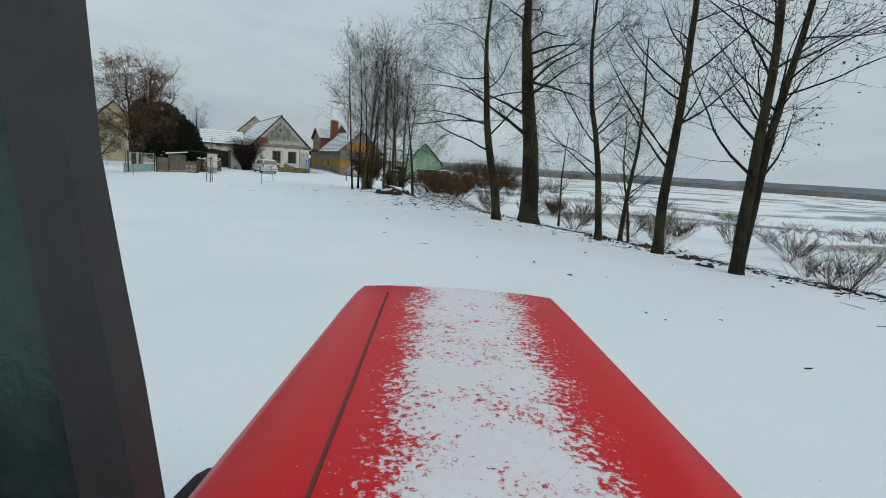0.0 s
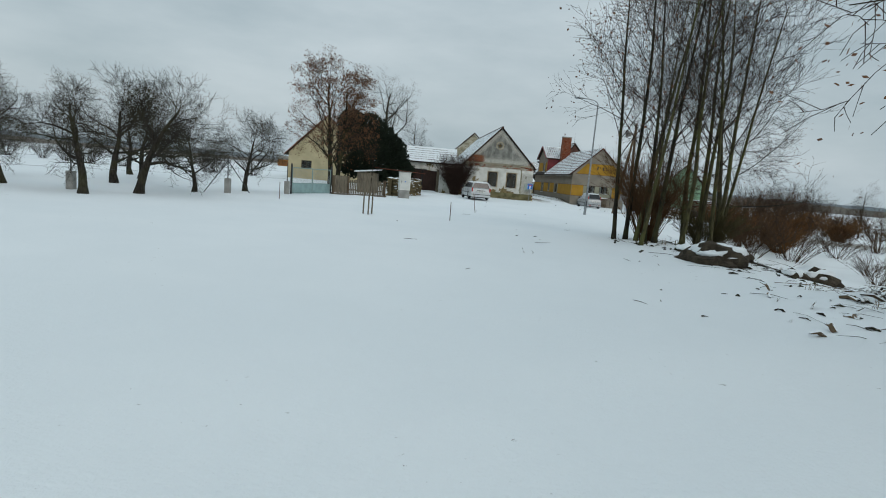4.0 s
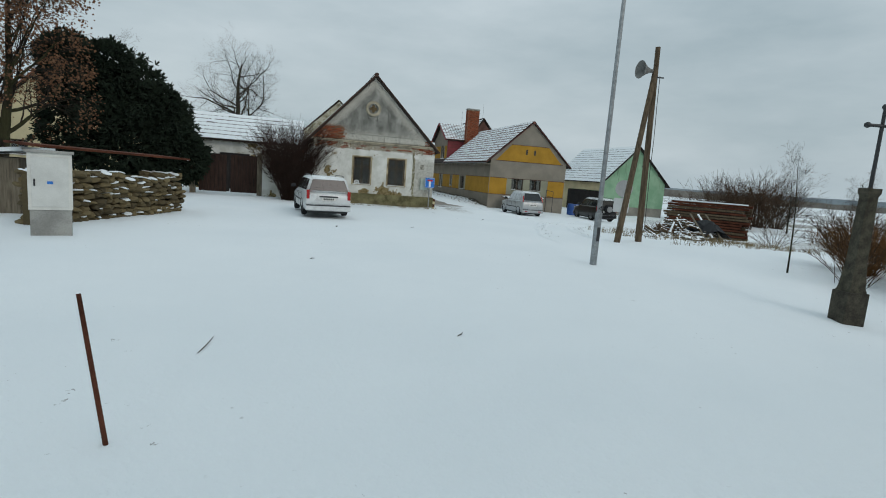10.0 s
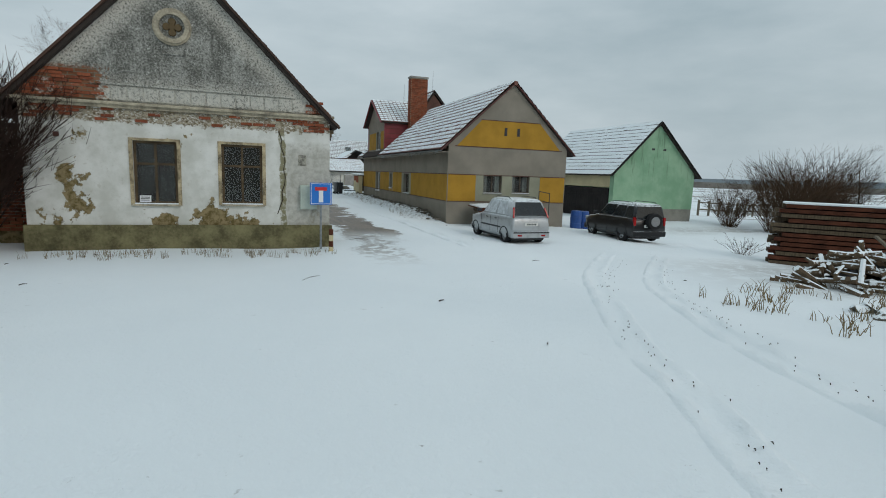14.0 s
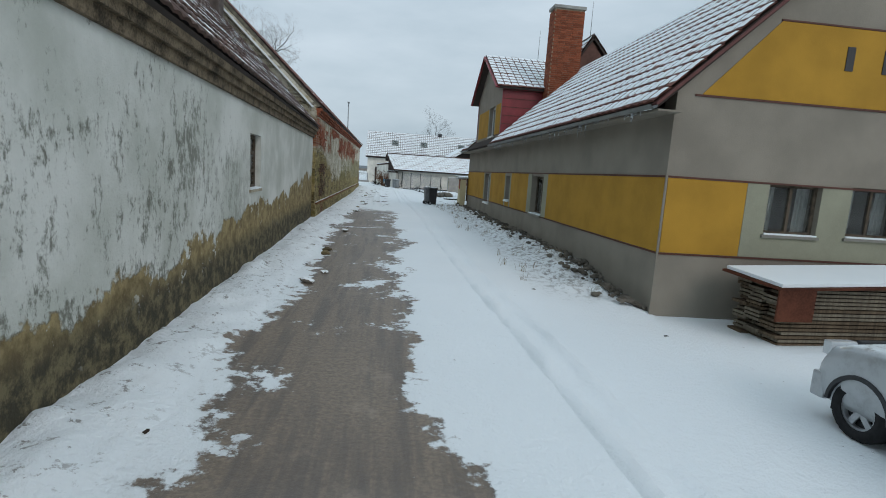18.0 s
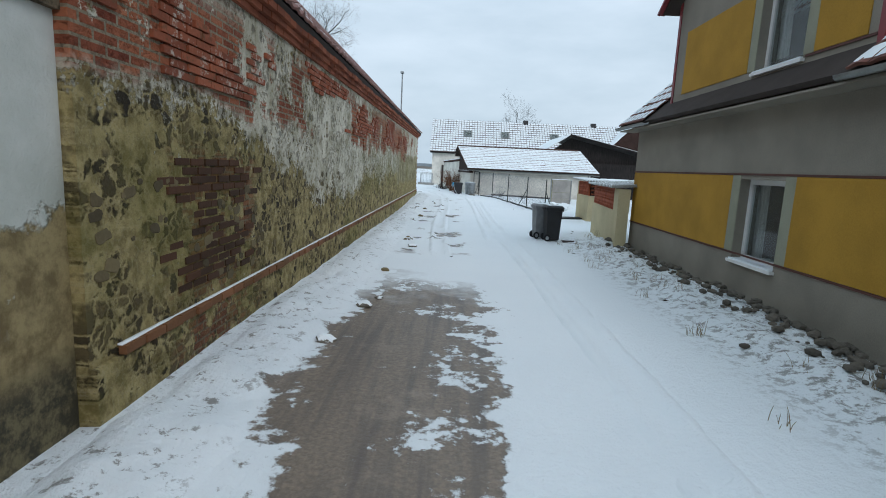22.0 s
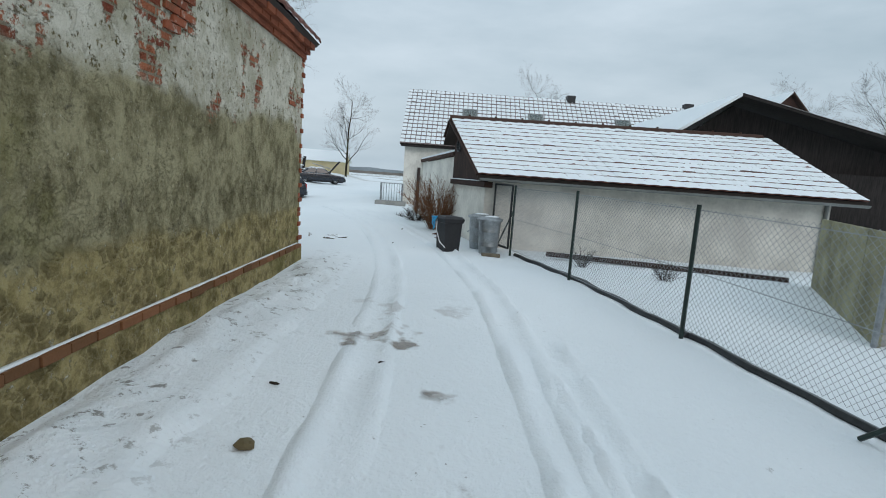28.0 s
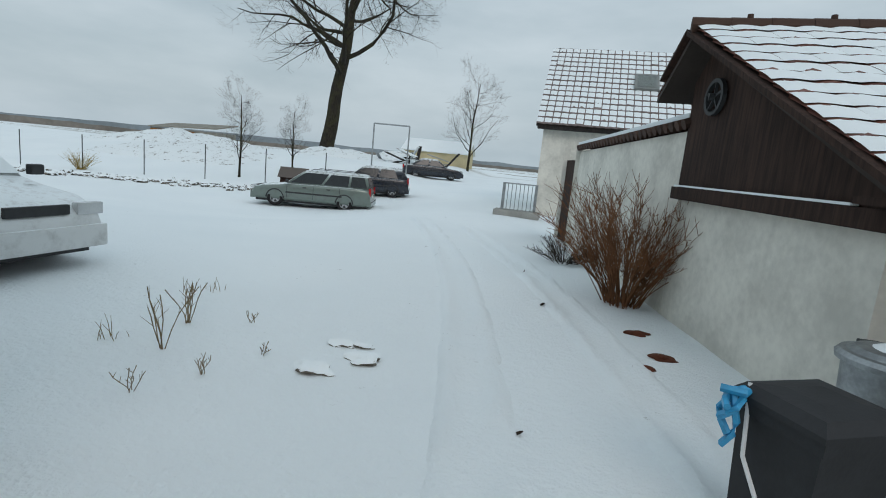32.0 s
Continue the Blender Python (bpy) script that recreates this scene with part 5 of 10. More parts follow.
window_in(och, (YX0, 0, 0), (0, 1, 0), (0, 0, 1), (1, 0, 0), SWIN[0], M_FRAMEW, 0.16, (1, 0), 0.06, M_BASE, 0.07, True, "dark timber window with lace curtains")
for r in SWIN[1:]:
    window_in(och, (YX0, 0, 0), (0, 1, 0), (0, 0, 1), (1, 0, 0), r, M_WHITEF, 0.15, (0, 0), 0.07, M_WHITEF, 0.08, True, "white plastic window with net curtain")
# front roof and the taller rear roof
FS = math.hypot(RX - YX0 + 0.4, RZ - YE + 0.3)


def front_keep(p):
    return not (p.y > DY0 - 0.2 and p.y < DY1 + 0.2 and p.z < 7.5)


up = (RX - YX0 + 0.42, 0, RZ + 0.12 - YE + 0.1)
tiled_slope(och, (YX0 - 0.42, YY0 - 0.1, YE - 0.02), (0, 1, 0), up, YY1 + 0.45 - YY0, Vector(up).length, 0.3, 0.36, M_TILE_RED, 0.75, "front_roof", singles=0, seed=31, keep=front_keep)
up2 = (RX - YX1 - 0.42, 0, RZ + 0.12 - YE + 0.1)
tiled_slope(och, (YX1 + 0.42, YY0 - 0.1, YE - 0.02), (0, 1, 0), up2, 10.75, Vector(up2).length, 0.3, 0.36, M_TILE_RED, 0.75, "garden_roof", seed=32)
R2X, R2Z = 10.3, 7.9
up3 = (R2X - 8.2, 0, R2Z - 4.75)
tiled_slope(och, (8.2, 22.9, 4.75), (0, 1, 0), up3, YY1 + 0.35 - 22.9, Vector(up3).length, 0.3, 0.36, M_TILE_RED, 0.75, "rear_roof", seed=33)
up4 = (R2X - 14.5, 0, R2Z - YE + 0.1)
tiled_slope(och, (14.5, 22.9, YE - 0.02), (0, 1, 0), up4, YY1 + 0.35 - 22.9, Vector(up4).length, 0.45, 0.5, M_TILE_RED, 0.85, "rear_garden_roof", seed=34)
bm = B()
prism(bm, [(8.3, 23.0, 4.7), (14.0, 23.0, YE), (R2X, 23.0, R2Z - 0.15)], (0, 0.3, 0))
part("rear_gable", bm, plain("brown_gable_boards", (0.13, 0.07, 0.055), 0.8, 0, 0.3, 2.0), och)
prism(bm := B(), [(YX0 + 0.1, YY1 - 0.35, YE), (14.0, YY1 - 0.35, YE), (R2X, YY1 - 0.35, R2Z - 0.15)], (0, 0.3, 0))
part("far_gable", bm, M_GREYR, och)
bm = B()
for x in (YX0 - 0.42, YX1 + 0.42):
    beam(bm, (x, YY0 - 0.11, YE - 0.06), (RX, YY0 - 0.11, RZ + 0.1), 0.04, 0.14, (0, -1, 0))
part("verge_board", bm, plain("red_brown_verge", (0.11, 0.035, 0.03), 0.7), och)
for k in range(29):
    y = YY0 - 0.2 + k * 0.37
    rod(bm := B(), (RX, y, RZ + 0.10), (RX, y + 0.39, RZ + 0.11), 0.11, 0.09, 8)
    part("ridge_tile", bm, M_TILE_RED, och)
gutter(och, (YX0 - 0.47, YY0 - 0.2, YE - 0.07), (YX0 - 0.47, DY0 - 0.05, YE - 0.07))
gutter(och, (YX0 - 0.47, DY1 + 0.1, YE - 0.07), (YX0 - 0.47, YY1 + 0.35, YE - 0.07))
part("eaves_board", box(B(), (YX0 - 0.4, YY0 - 0.2, YE - 0.16), (YX0 - 0.003, YY1 + 0.3, YE - 0.13)), M_GREYR, och)
bm = B()
irnd = random.Random(4)
for k in range(70):
    y = irnd.uniform(YY0, 21.5)
    rod(bm, (YX0 - 0.47, y, YE - 0.12), (YX0 - 0.47, y, YE - 0.2 - irnd.random() ** 2 * 0.22), 0.012, 0.001, 5)
tagged(part("icicle_row", bm, Mat("ice").done((0.8, 0.85, 0.87), 0.1, 0, None, Transmission_Weight=0.8), och), kind="stuff")
# wall dormer with red cheek
bm = B()
wall_with_holes(bm, (YX0, DY0, YE), (0, 1, 0), (0, 0, 1), (1, 0, 0), DY1 - DY0, DE - YE, 0.3, [(UWIN[0] - DY0, UWIN[1] - YE, UWIN[2] - DY0, UWIN[3] - YE)])
dorm = part("dormer_wall", bm, M_GREYR, och)
prism(bm := B(), [(YX0, DY0, DE), (YX0, DY1, DE), (YX0, (DY0 + DY1) / 2 + 0.2, DA)], (0.3, 0, 0))
part("dormer_gable", bm, M_GREYR, och)
for a, b in ((DY0 + 0.25, UWIN[0] - 0.22), (UWIN[2] + 0.22, DY1 - 0.5)):
    part("ochre_panel", box(B(), (YX0 - 0.012, a, 3.66), (YX0, b, 4.9)), M_YELLOW, och)
for a, b in ((UWIN[0] - 0.21, UWIN[0] - 0.002), (UWIN[2] + 0.002, UWIN[2] + 0.21)):
    part("green_panel", box(B(), (YX0 - 0.009, a, 3.66), (YX0, b, 4.9)), M_GREENR, och)
part("red_line", box(B(), (YX0 - 0.018, DY0 + 0.1, 3.62), (YX0 - 0.001, UWIN[0] - 0.06, 3.65)), M_REDLINE, och)
window_in(och, (YX0, 0, 0), (0, 1, 0), (0, 0, 1), (1, 0, 0), UWIN, M_WHITEF, 0.14, (0, 0), 0.06, M_WHITEF, 0.07, True, "white plastic window with net curtain")
for y in (DY0, DY1 - 0.12):
    bm = B()
    y = y - 0.015 if y == DY0 else y + 0.035
    prism(bm, [(YX0 - 0.02, y, YE), (YX0 - 0.02, y, DE), (9.0, y, DE), (9.0, y, YE + 2.2)], (0, 0.1, 0))
    ch = part("cheek", bm, M_REDSHEET, och, "dark red sheet-clad cheek")
    for k in range(7):
        z = YE + 0.15 + k * 0.34
        part("board_joint", box(B(), (YX0 - 0.02, y - 0.012, z), (8.8, y - 0.001, z + 0.025)), M_REDLINE, ch)
mid = (DY0 + DY1) / 2 + 0.2
for y0, sgn in ((DY0 - 0.28, 1), (DY1 + 0.28, -1)):
    u = (0, mid - y0, DA + 0.12 - DE + 0.12)
    tiled_slope(och, (YX0 - 0.3, y0, DE - 0.1), (1, 0, 0), u, 3.6, Vector(u).length, 0.3, 0.36, M_TILE_RED, 0.75, "dormer_roof", seed=36)
bm = B()
for y in (DY0 - 0.3, DY1 + 0.3):
    beam(bm, (YX0 - 0.32, y, DE - 0.16), (YX0 - 0.32, mid, DA + 0.08), 0.05, 0.16, (-1, 0, 0))
part("dormer_verge", bm, M_REDSHEET, och)
# brick chimney, each brick apart
cx, cy, cz0, cz1 = 8.86, 22.2, 4.9, 8.56
part("chimney_core", box(B(), (cx - 0.585, cy - 0.31, cz0), (cx + 0.585, cy + 0.31, cz1 - 0.02)), M_MORTAR, och)
chim = B()
crnd = random.Random(7)
for r in range(int((cz1 - cz0) / 0.078)):
    z = cz0 + r * 0.078
    for k in range(5):
        d = k * 0.242 - 0.605 + (0.06 if r % 2 else 0)
        e = crnd.uniform(-0.004, 0.006)
        box(chim, (cx + d, cy - 0.335 - e, z), (cx + min(0.605, d + 0.23), cy - 0.305, z + 0.066))
    for k in range(3):
        d = (k * 0.22 - 0.33 + (0.05 if r % 2 else 0))
        e = crnd.uniform(-0.004, 0.006)
        box(chim, (cx - 0.61 - e, cy + d, z), (cx - 0.58, cy + min(0.33, d + 0.21), z + 0.066))
        box(chim, (cx + 0.58, cy + d, z), (cx + 0.61 + e, cy + min(0.33, d + 0.21), z + 0.066))
tagged(part("chimney_bricks", chim, M_BRICKS, och), kind="stuff")
part("chimney_cap", box(B(), (cx - 0.65, cy - 0.38, cz1 - 0.02), (cx + 0.65, cy + 0.38, cz1 + 0.1), 0.02), M_CONC, och)
for x, y, z in ((9.0, 26.5, 7.4), (10.3, 23.3, 7.9)):
    rod(bm := B(), (x, y, z), (x, y, z + 1.5), 0.012, 0.006, 6)
    part("lightning_rod", bm, M_IRON, och)
part("skylight", prism(B(), [(8.2, 14.6, 4.93), (8.2, 15.2, 4.93), (8.75, 15.2, 5.43), (8.75, 14.6, 5.43)], (-0.06, 0, 0.066)), M_GLASS, och)

# ---- green house behind it ----
GX0, GX1, GY0, GE, GAX, GAZ = 16.85, 23.2, 10.19, 2.6, 19.98, 5.68
grn = thing("house", "mint green plastered house with snowy tiled roof", "house", (2.3, 3.1, 0))
part("front_wall", box(B(), (GX0, GY0, 0.25), (GX1, GY0 + 0.4, GE)), M_MINT, grn)
part("base_wall", box(B(), (GX0 + 0.01, GY0 + 0.02, -1.6), (GX1 - 0.01, GY0 + 0.42, 0.25)), M_BASE, grn)
prism(bm := B(), [(GX0, GY0, GE), (GX1, GY0, GE), (GAX, GY0, GAZ)], (0, 0.4, 0))
part("gable", bm, M_MINT, grn)
for x in (19.55, 20.45):
    part("gable_vent", box(B(), (x, GY0 - 0.02, 3.98), (x + 0.22, GY0, 4.1)), M_BLACKP, grn)
part("east_wall", box(B(), (GX1 - 0.4, GY0 + 0.42, -1.6), (GX1, 20, GE)), M_MINT, grn)
part("west_wall", box(B(), (GX0, GY0 + 0.42, 1.55), (GX0 + 0.4, 20, GE)), M_CREAM, grn)
part("west_wall", box(B(), (GX0, 17.0, -1.6), (GX0 + 0.4, 20, 1.549)), M_CREAM, grn)
part("back_wall", box(B(), (GX0 + 0.4, 19.6, -1.6), (GX1 - 0.4, 20, GE)), M_MINT, grn)
gate = part("gate", box(B(), (GX0 + 0.05, GY0 + 0.5, -0.9), (GX0 + 0.1, 16.95, 1.5)), M_BLACKW, grn, "black timber yard gate")
for k in range(26):
    y = GY0 + 0.5 + k * 0.25
    part("board", box(B(), (GX0 + 0.0, y + 0.01, -0.85), (GX0 + 0.049, y + 0.235, 1.48), 0.006), M_BLACKW, gate)
for z in (-0.3, 1.0):
    part("rail", box(B(), (GX0 - 0.04, GY0 + 0.5, z), (GX0 - 0.001, 16.9, z + 0.1)), M_BLACKW, gate)
for x0, s in ((GX0 - 0.35, 1), (GX1 + 0.35, -1)):
    u = (GAX - x0, 0, GAZ + 0.1 - GE + 0.25)
    tiled_slope(grn, (x0, GY0 - 0.2, GE - 0.25), (0, 1, 0), u, 10.3, Vector(u).length, 0.3, 0.36, M_TILE_GREY, 0.9, "roof", seed=41 + s)
bm = B()
for x in (GX0 - 0.36, GX1 + 0.36):
    beam(bm, (x, GY0 - 0.22, GE - 0.3), (GAX, GY0 - 0.22, GAZ + 0.06), 0.05, 0.16, (0, -1, 0))
part("verge_board", bm, M_BLACKW, grn)

# ---- whitewashed garage with tiled roof ----
gar = thing("garage", "whitewashed low garage with snow-covered tiled roof", "garage")
GA, GU, GV = Vector((2.95, 52.4, 0)), Vector((0.998, -0.062, 0)), Vector((-0.248, 0.969, 0))


def gp(u, v, z):
    return GA + GU * u + GV * v + Vector((0, 0, z))


def slab_uv(u0, v0, u1, v1, z0, z1):
    return prism(B(), [gp(u0, v0, z0), gp(u1, v0, z0), gp(u1, v1, z0), gp(u0, v1, z0)], (0, 0, z1 - z0))


part("long_wall", slab_uv(0, 0, 8.05, 0.35, -0.4, 2.0), M_WHITE, gar)
part("end_wall", slab_uv(0, 0.35, 0.35, 3.3, -0.4, 1.72), M_WHITE, gar)
part("far_end_wall", prism(B(), [gp(7.7, 0.36, -0.4), gp(7.7, 3.2, -0.4), gp(7.7, 3.2, 2.75), gp(7.7, 2.6, 3.22), gp(7.7, 0.36, 2.1)], GU * 0.34), M_WHITE, gar)
part("back_wall", slab_uv(0.35, 3.0, 7.7, 3.3, -0.4, 3.0), M_WHITE, gar)
gb = part("gable_cladding", prism(B(), [gp(-0.06, -0.25, 1.72), gp(-0.06, 2.95, 1.72), gp(-0.06, 2.95, 2.95), gp(-0.06, 2.55, 3.32), gp(-0.06, -0.25, 2.02)], GU * 0.05), M_BROWNW, gar, "dark brown boarded gable")
part("gable_sill", prism(B(), [gp(-0.12, -0.3, 1.62), gp(-0.12, 2.98, 1.62), gp(-0.12, 2.98, 1.76), gp(-0.12, -0.3, 1.76)], GU * 0.2), M_BROWNW, gb)
part("snow_strip", prism(B(), [gp(-0.125, 0.2, 1.765), gp(-0.125, 2.9, 1.765), gp(-0.125, 2.9, 1.785), gp(-0.125, 0.2, 1.785)], GU * 0.05), M_SNOW, gb)
bm = B()
beam(bm, gp(-0.28, -0.42, 1.92), gp(-0.28, 2.62, 3.42), 0.05, 0.2, -GU)
beam(bm, gp(-0.28, 2.62, 3.42), gp(-0.28, 3.15, 2.98), 0.05, 0.2, -GU)
part("barge_board", bm, M_BROWNW, gar)
bm = B()
loft(bm, [[gp(-0.12 + d, 2.35 + r * math.cos(k * math.tau / 24), 2.72 + r * math.sin(k * math.tau / 24)) for r, d in ((0.15, 0), (0.19, 0), (0.19, 0.04), (0.15, 0.04))] for k in range(25)], False)
for k in range(5):
    t = k * math.tau / 5 + 0.3
    beam(bm, gp(-0.10, 2.35, 2.72), gp(-0.10, 2.35 + 0.16 * math.cos(t), 2.72 + 0.16 * math.sin(t)), 0.03, 0.03, GU)
rod(bm, gp(-0.16, 2.35, 2.72), gp(-0.06, 2.35, 2.72), 0.04, 0.04, 10)
part("pulley_wheel", bm, M_IRON, gar, "black iron pulley wheel")
u = GV * 2.98 + Vector((0, 0, 1.52))
tiled_slope(gar, gp(-0.32, -0.42, 1.92), GU, u, 8.75, u.length, 0.3, 0.25, M_TILE_RED, 0.95, "roof", seed=51)
u = -GV * 0.75 + Vector((0, 0, 0.62))
tiled_slope(gar, gp(-0.32, 3.3, 2.82), GU, u, 8.75, u.length, 0.34, 0.36, M_TILE_RED, 0.9, "back_roof", seed=52)
for k in range(23):
    rod(bm := B(), gp(-0.35 + k * 0.375, 2.58, 3.47), gp(0.04 + k * 0.375, 2.58, 3.48), 0.10, 0.085, 8)
    part("ridge_tile", bm, M_TILE_DARK, gar)
bm = B()
for k in range(11):
    rod(bm, gp(0.2 + k * 0.75, 2.58, 3.52), gp(0.2 + k * 0.75, 2.58, 3.6), 0.035, 0.03, 8)
part("ridge_knobs", bm, M_TILE_DARK, gar)
gutter(gar, gp(-0.3, -0.5, 1.84), gp(8.4, -0.5, 1.84))
part("eaves_board", slab_uv(-0.25, -0.36, 8.35, -0.005, 1.78, 1.83), M_BROWNW, gar)
rod(bm := B(), gp(7.9, -0.06, 0), gp(7.9, -0.06, 1.8), 0.045, 0.045, 8)
part("downpipe", bm, M_GUTTER, gar)

# yard wall with tile coping and brown door beyond the garage
yw = thing("garden_wall", "whitewashed yard wall with tiled coping and brown door", "wall")
A, Bp = Vector((2.2, 55.3, 0)), Vector((0.95, 60.6, 0))
d = (Bp - A).normalized()
nrm = Vector((-d.y, d.x, 0))
prism(bm := B(), [A + Vector((0, 0, -0.3)), Bp + Vector((0, 0, -0.3)), Bp + Vector((0, 0, 2.28)), A + Vector((0, 0, 2.42))], -nrm * 0.3)
part("wall", bm, M_WHITE, yw)
cop = B()
L = (Bp - A).length
for k in range(30):
    p = A + d * (L * k / 30) + Vector((0, 0, 2.48 - 0.14 * k / 30))
    tube(cop, [p + nrm * 0.1, p - nrm * 0.12 + Vector((0, 0, 0.09)), p - nrm * 0.34], 0.07, 6)
part("coping_tiles", cop, M_TILE_DARK, yw)
prism(bm := B(), [A + nrm * 0.05 + Vector((0, 0, 2.52)), Bp + nrm * 0.05 + Vector((0, 0, 2.38)), Bp - nrm * 0.3 + Vector((0, 0, 2.42)), A - nrm * 0.3 + Vector((0, 0, 2.56))], (0, 0, 0.10))
part("snow_on_coping", bm, M_SNOW, yw)
prism(bm := B(), [Bp, Bp + d * 1.2, Bp + d * 1.2 + Vector((0, 0, 2.1)), Bp + Vector((0, 0, 2.1))], -nrm * 0.06)
dr = part("door", bm, M_BROWNW, yw, "dark brown boarded door")
rod(bm := B(), Bp + d * 0.2 + nrm * 0.06 + Vector((0, 0, 1.0)), Bp + d * 0.34 + nrm * 0.06 + Vector((0, 0, 1.0)), 0.014, 0.014, 6)
part("handle", bm, M_STEELG, dr)
for k in (0, 1.26):
    part("post", box(B(), tuple(Bp + d * k + Vector((-0.07, -0.07, -0.3))), tuple(Bp + d * k + Vector((0.07, 0.07, 2.4)))), M_WHITE, yw)

# ---- big white house with skylights beyond ----
bw = thing("house", "long white house with snowy red tiled roof and skylights", "house", (0.3, 0.2, -0.05))
part("front_wall", box(B(), (-0.75, 67.6, -0.5), (18, 68.0, 3.5)), M_WHITE, bw)
part("end_wall", box(B(), (-0.75, 68.0, -0.5), (-0.35, 74.4, 3.5)), M_WHITE, bw)
part("back_wall", box(B(), (-0.35, 74.0, -0.5), (18, 74.4, 3.5)), M_WHITE, bw)
prism(bm := B(), [(-0.75, 67.6, 3.5), (-0.75, 74.4, 3.5), (-0.75, 71, 6.6)], (0.4, 0, 0))
part("end_gable", bm, M_WHITE, bw)
u = Vector((0, 3.75, 3.33))
tiled_slope(bw, (-1.0, 67.25, 3.45), (1, 0, 0), u, 20, u.length, 0.27, 0.33, M_TILE_FROST, 0.75, "roof", seed=61)
u = Vector((0, -3.75, 3.33))
tiled_slope(bw, (-1.0, 74.75, 3.45), (1, 0, 0), u, 20, u.length, 0.5, 0.5, M_TILE_RED, 0.55, "back_roof", seed=62)
part("eaves_board", box(B(), (-0.95, 67.25, 3.3), (19, 67.6, 3.4)), M_BLACKW, bw)
for x in (2.2, 5.9, 10.8):
    o = Vector((x, 68.95, 5.02))
    s = Vector((0, 0.748, 0.664))
    prism(bm := B(), [o, o + Vector((0.85, 0, 0)), o + Vector((0.85, 0, 0)) + s * 0.95, o + s * 0.95], Vector((0, -0.664, 0.748)) * 0.1)
    w = part("skylight", bm, M_GUTTER, bw, "grey framed roof window")
    prism(bm := B(), [o + Vector((0.1, -0.07, 0.078)) + s * 0.1, o + Vector((0.75, -0.07, 0.078)) + s * 0.1, o + Vector((0.75, -0.07, 0.078)) + s * 0.85, o + Vector((0.1, -0.07, 0.078)) + s * 0.85], Vector((0, -0.664, 0.748)) * 0.012)
    part("pane", bm, M_GLASS, w)
for x in (8.5, 15.4):
    part("chimney", box(B(), (x - 0.24, 70.75, 6.3), (x + 0.24, 71.25, 7.05), 0.02), M_BLACKP, bw)

# ---- black timber shed and brown gable to the side ----
sh = thing("shed", "black timber shed with snowy sheet roof", "shed", (-1.8, 0.4, 0.1))
part("front", box(B(), (12.2, 54.6, -0.3), (19.6, 54.75, 2.6)), M_BLACKW, sh)
prism(bm := B(), [(9.6, 55.0, 2.6), (19.6, 55.0, 2.6), (12.0, 55.0, 4.35)], (0, 0.15, 0))
part("gable", bm, M_BLACKW, sh)
part("side", box(B(), (19.45, 54.75, -0.3), (19.6, 62, 2.7)), M_WHITE, sh)
prism(bm := B(), [(11.8, 54.2, 4.5), (20.0, 54.2, 2.75), (20.0, 62.5, 2.75), (11.8, 62.5, 4.5)], (0, 0, 0.09))
part("roof", bm, M_BLACKW, sh)
for k in range(16):
    y = 54.3 + k * 0.5
    prism(bm := B(), [(12.0, y, 4.55), (19.9, y, 2.86), (19.9, y + 0.36, 2.86), (12.0, y + 0.36, 4.55)], (0, 0, 0.035))
    part("snow_strip", bm, M_SNOW, sh)
prism(bm := B(), [(11.8, 54.2, 4.5), (9.4, 54.2, 2.9), (9.4, 62.5, 2.9), (11.8, 62.5, 4.5)], (0, 0, 0.09))
part("roof", bm, M_SNOW, sh)
bg = thing("barn", "brown gabled barn with snowy roof", "barn", (0.6, 4.0, 0.2))
prism(bm := B(), [(14.8, 63.7, 3.2), (22.6, 63.7, 2.6), (18.8, 63.7, 7.05)], (0, 0.2, 0))
part("gable", bm, plain("rust_brown_gable", (0.045, 0.025, 0.02), 0.85, 0, 0.3, 2.0), bg)
part("wall", box(B(), (15, 63.9, -0.4), (22.4, 70, 2.7)), M_WHITE, bg)
for x0 in (14.5, 23.0):
    u = Vector((18.8 - x0, 0, 4.4))
    o, n = Vector((x0, 63.5, 2.75)), Vector((0, 0, 0.1))
    prism(bm := B(), [o, o + Vector((0, 7, 0)), o + Vector((0, 7, 0)) + u, o + u], n)
    part("roof", bm, M_SNOW if x0 < 18 else M_TILE_DARK, bg)


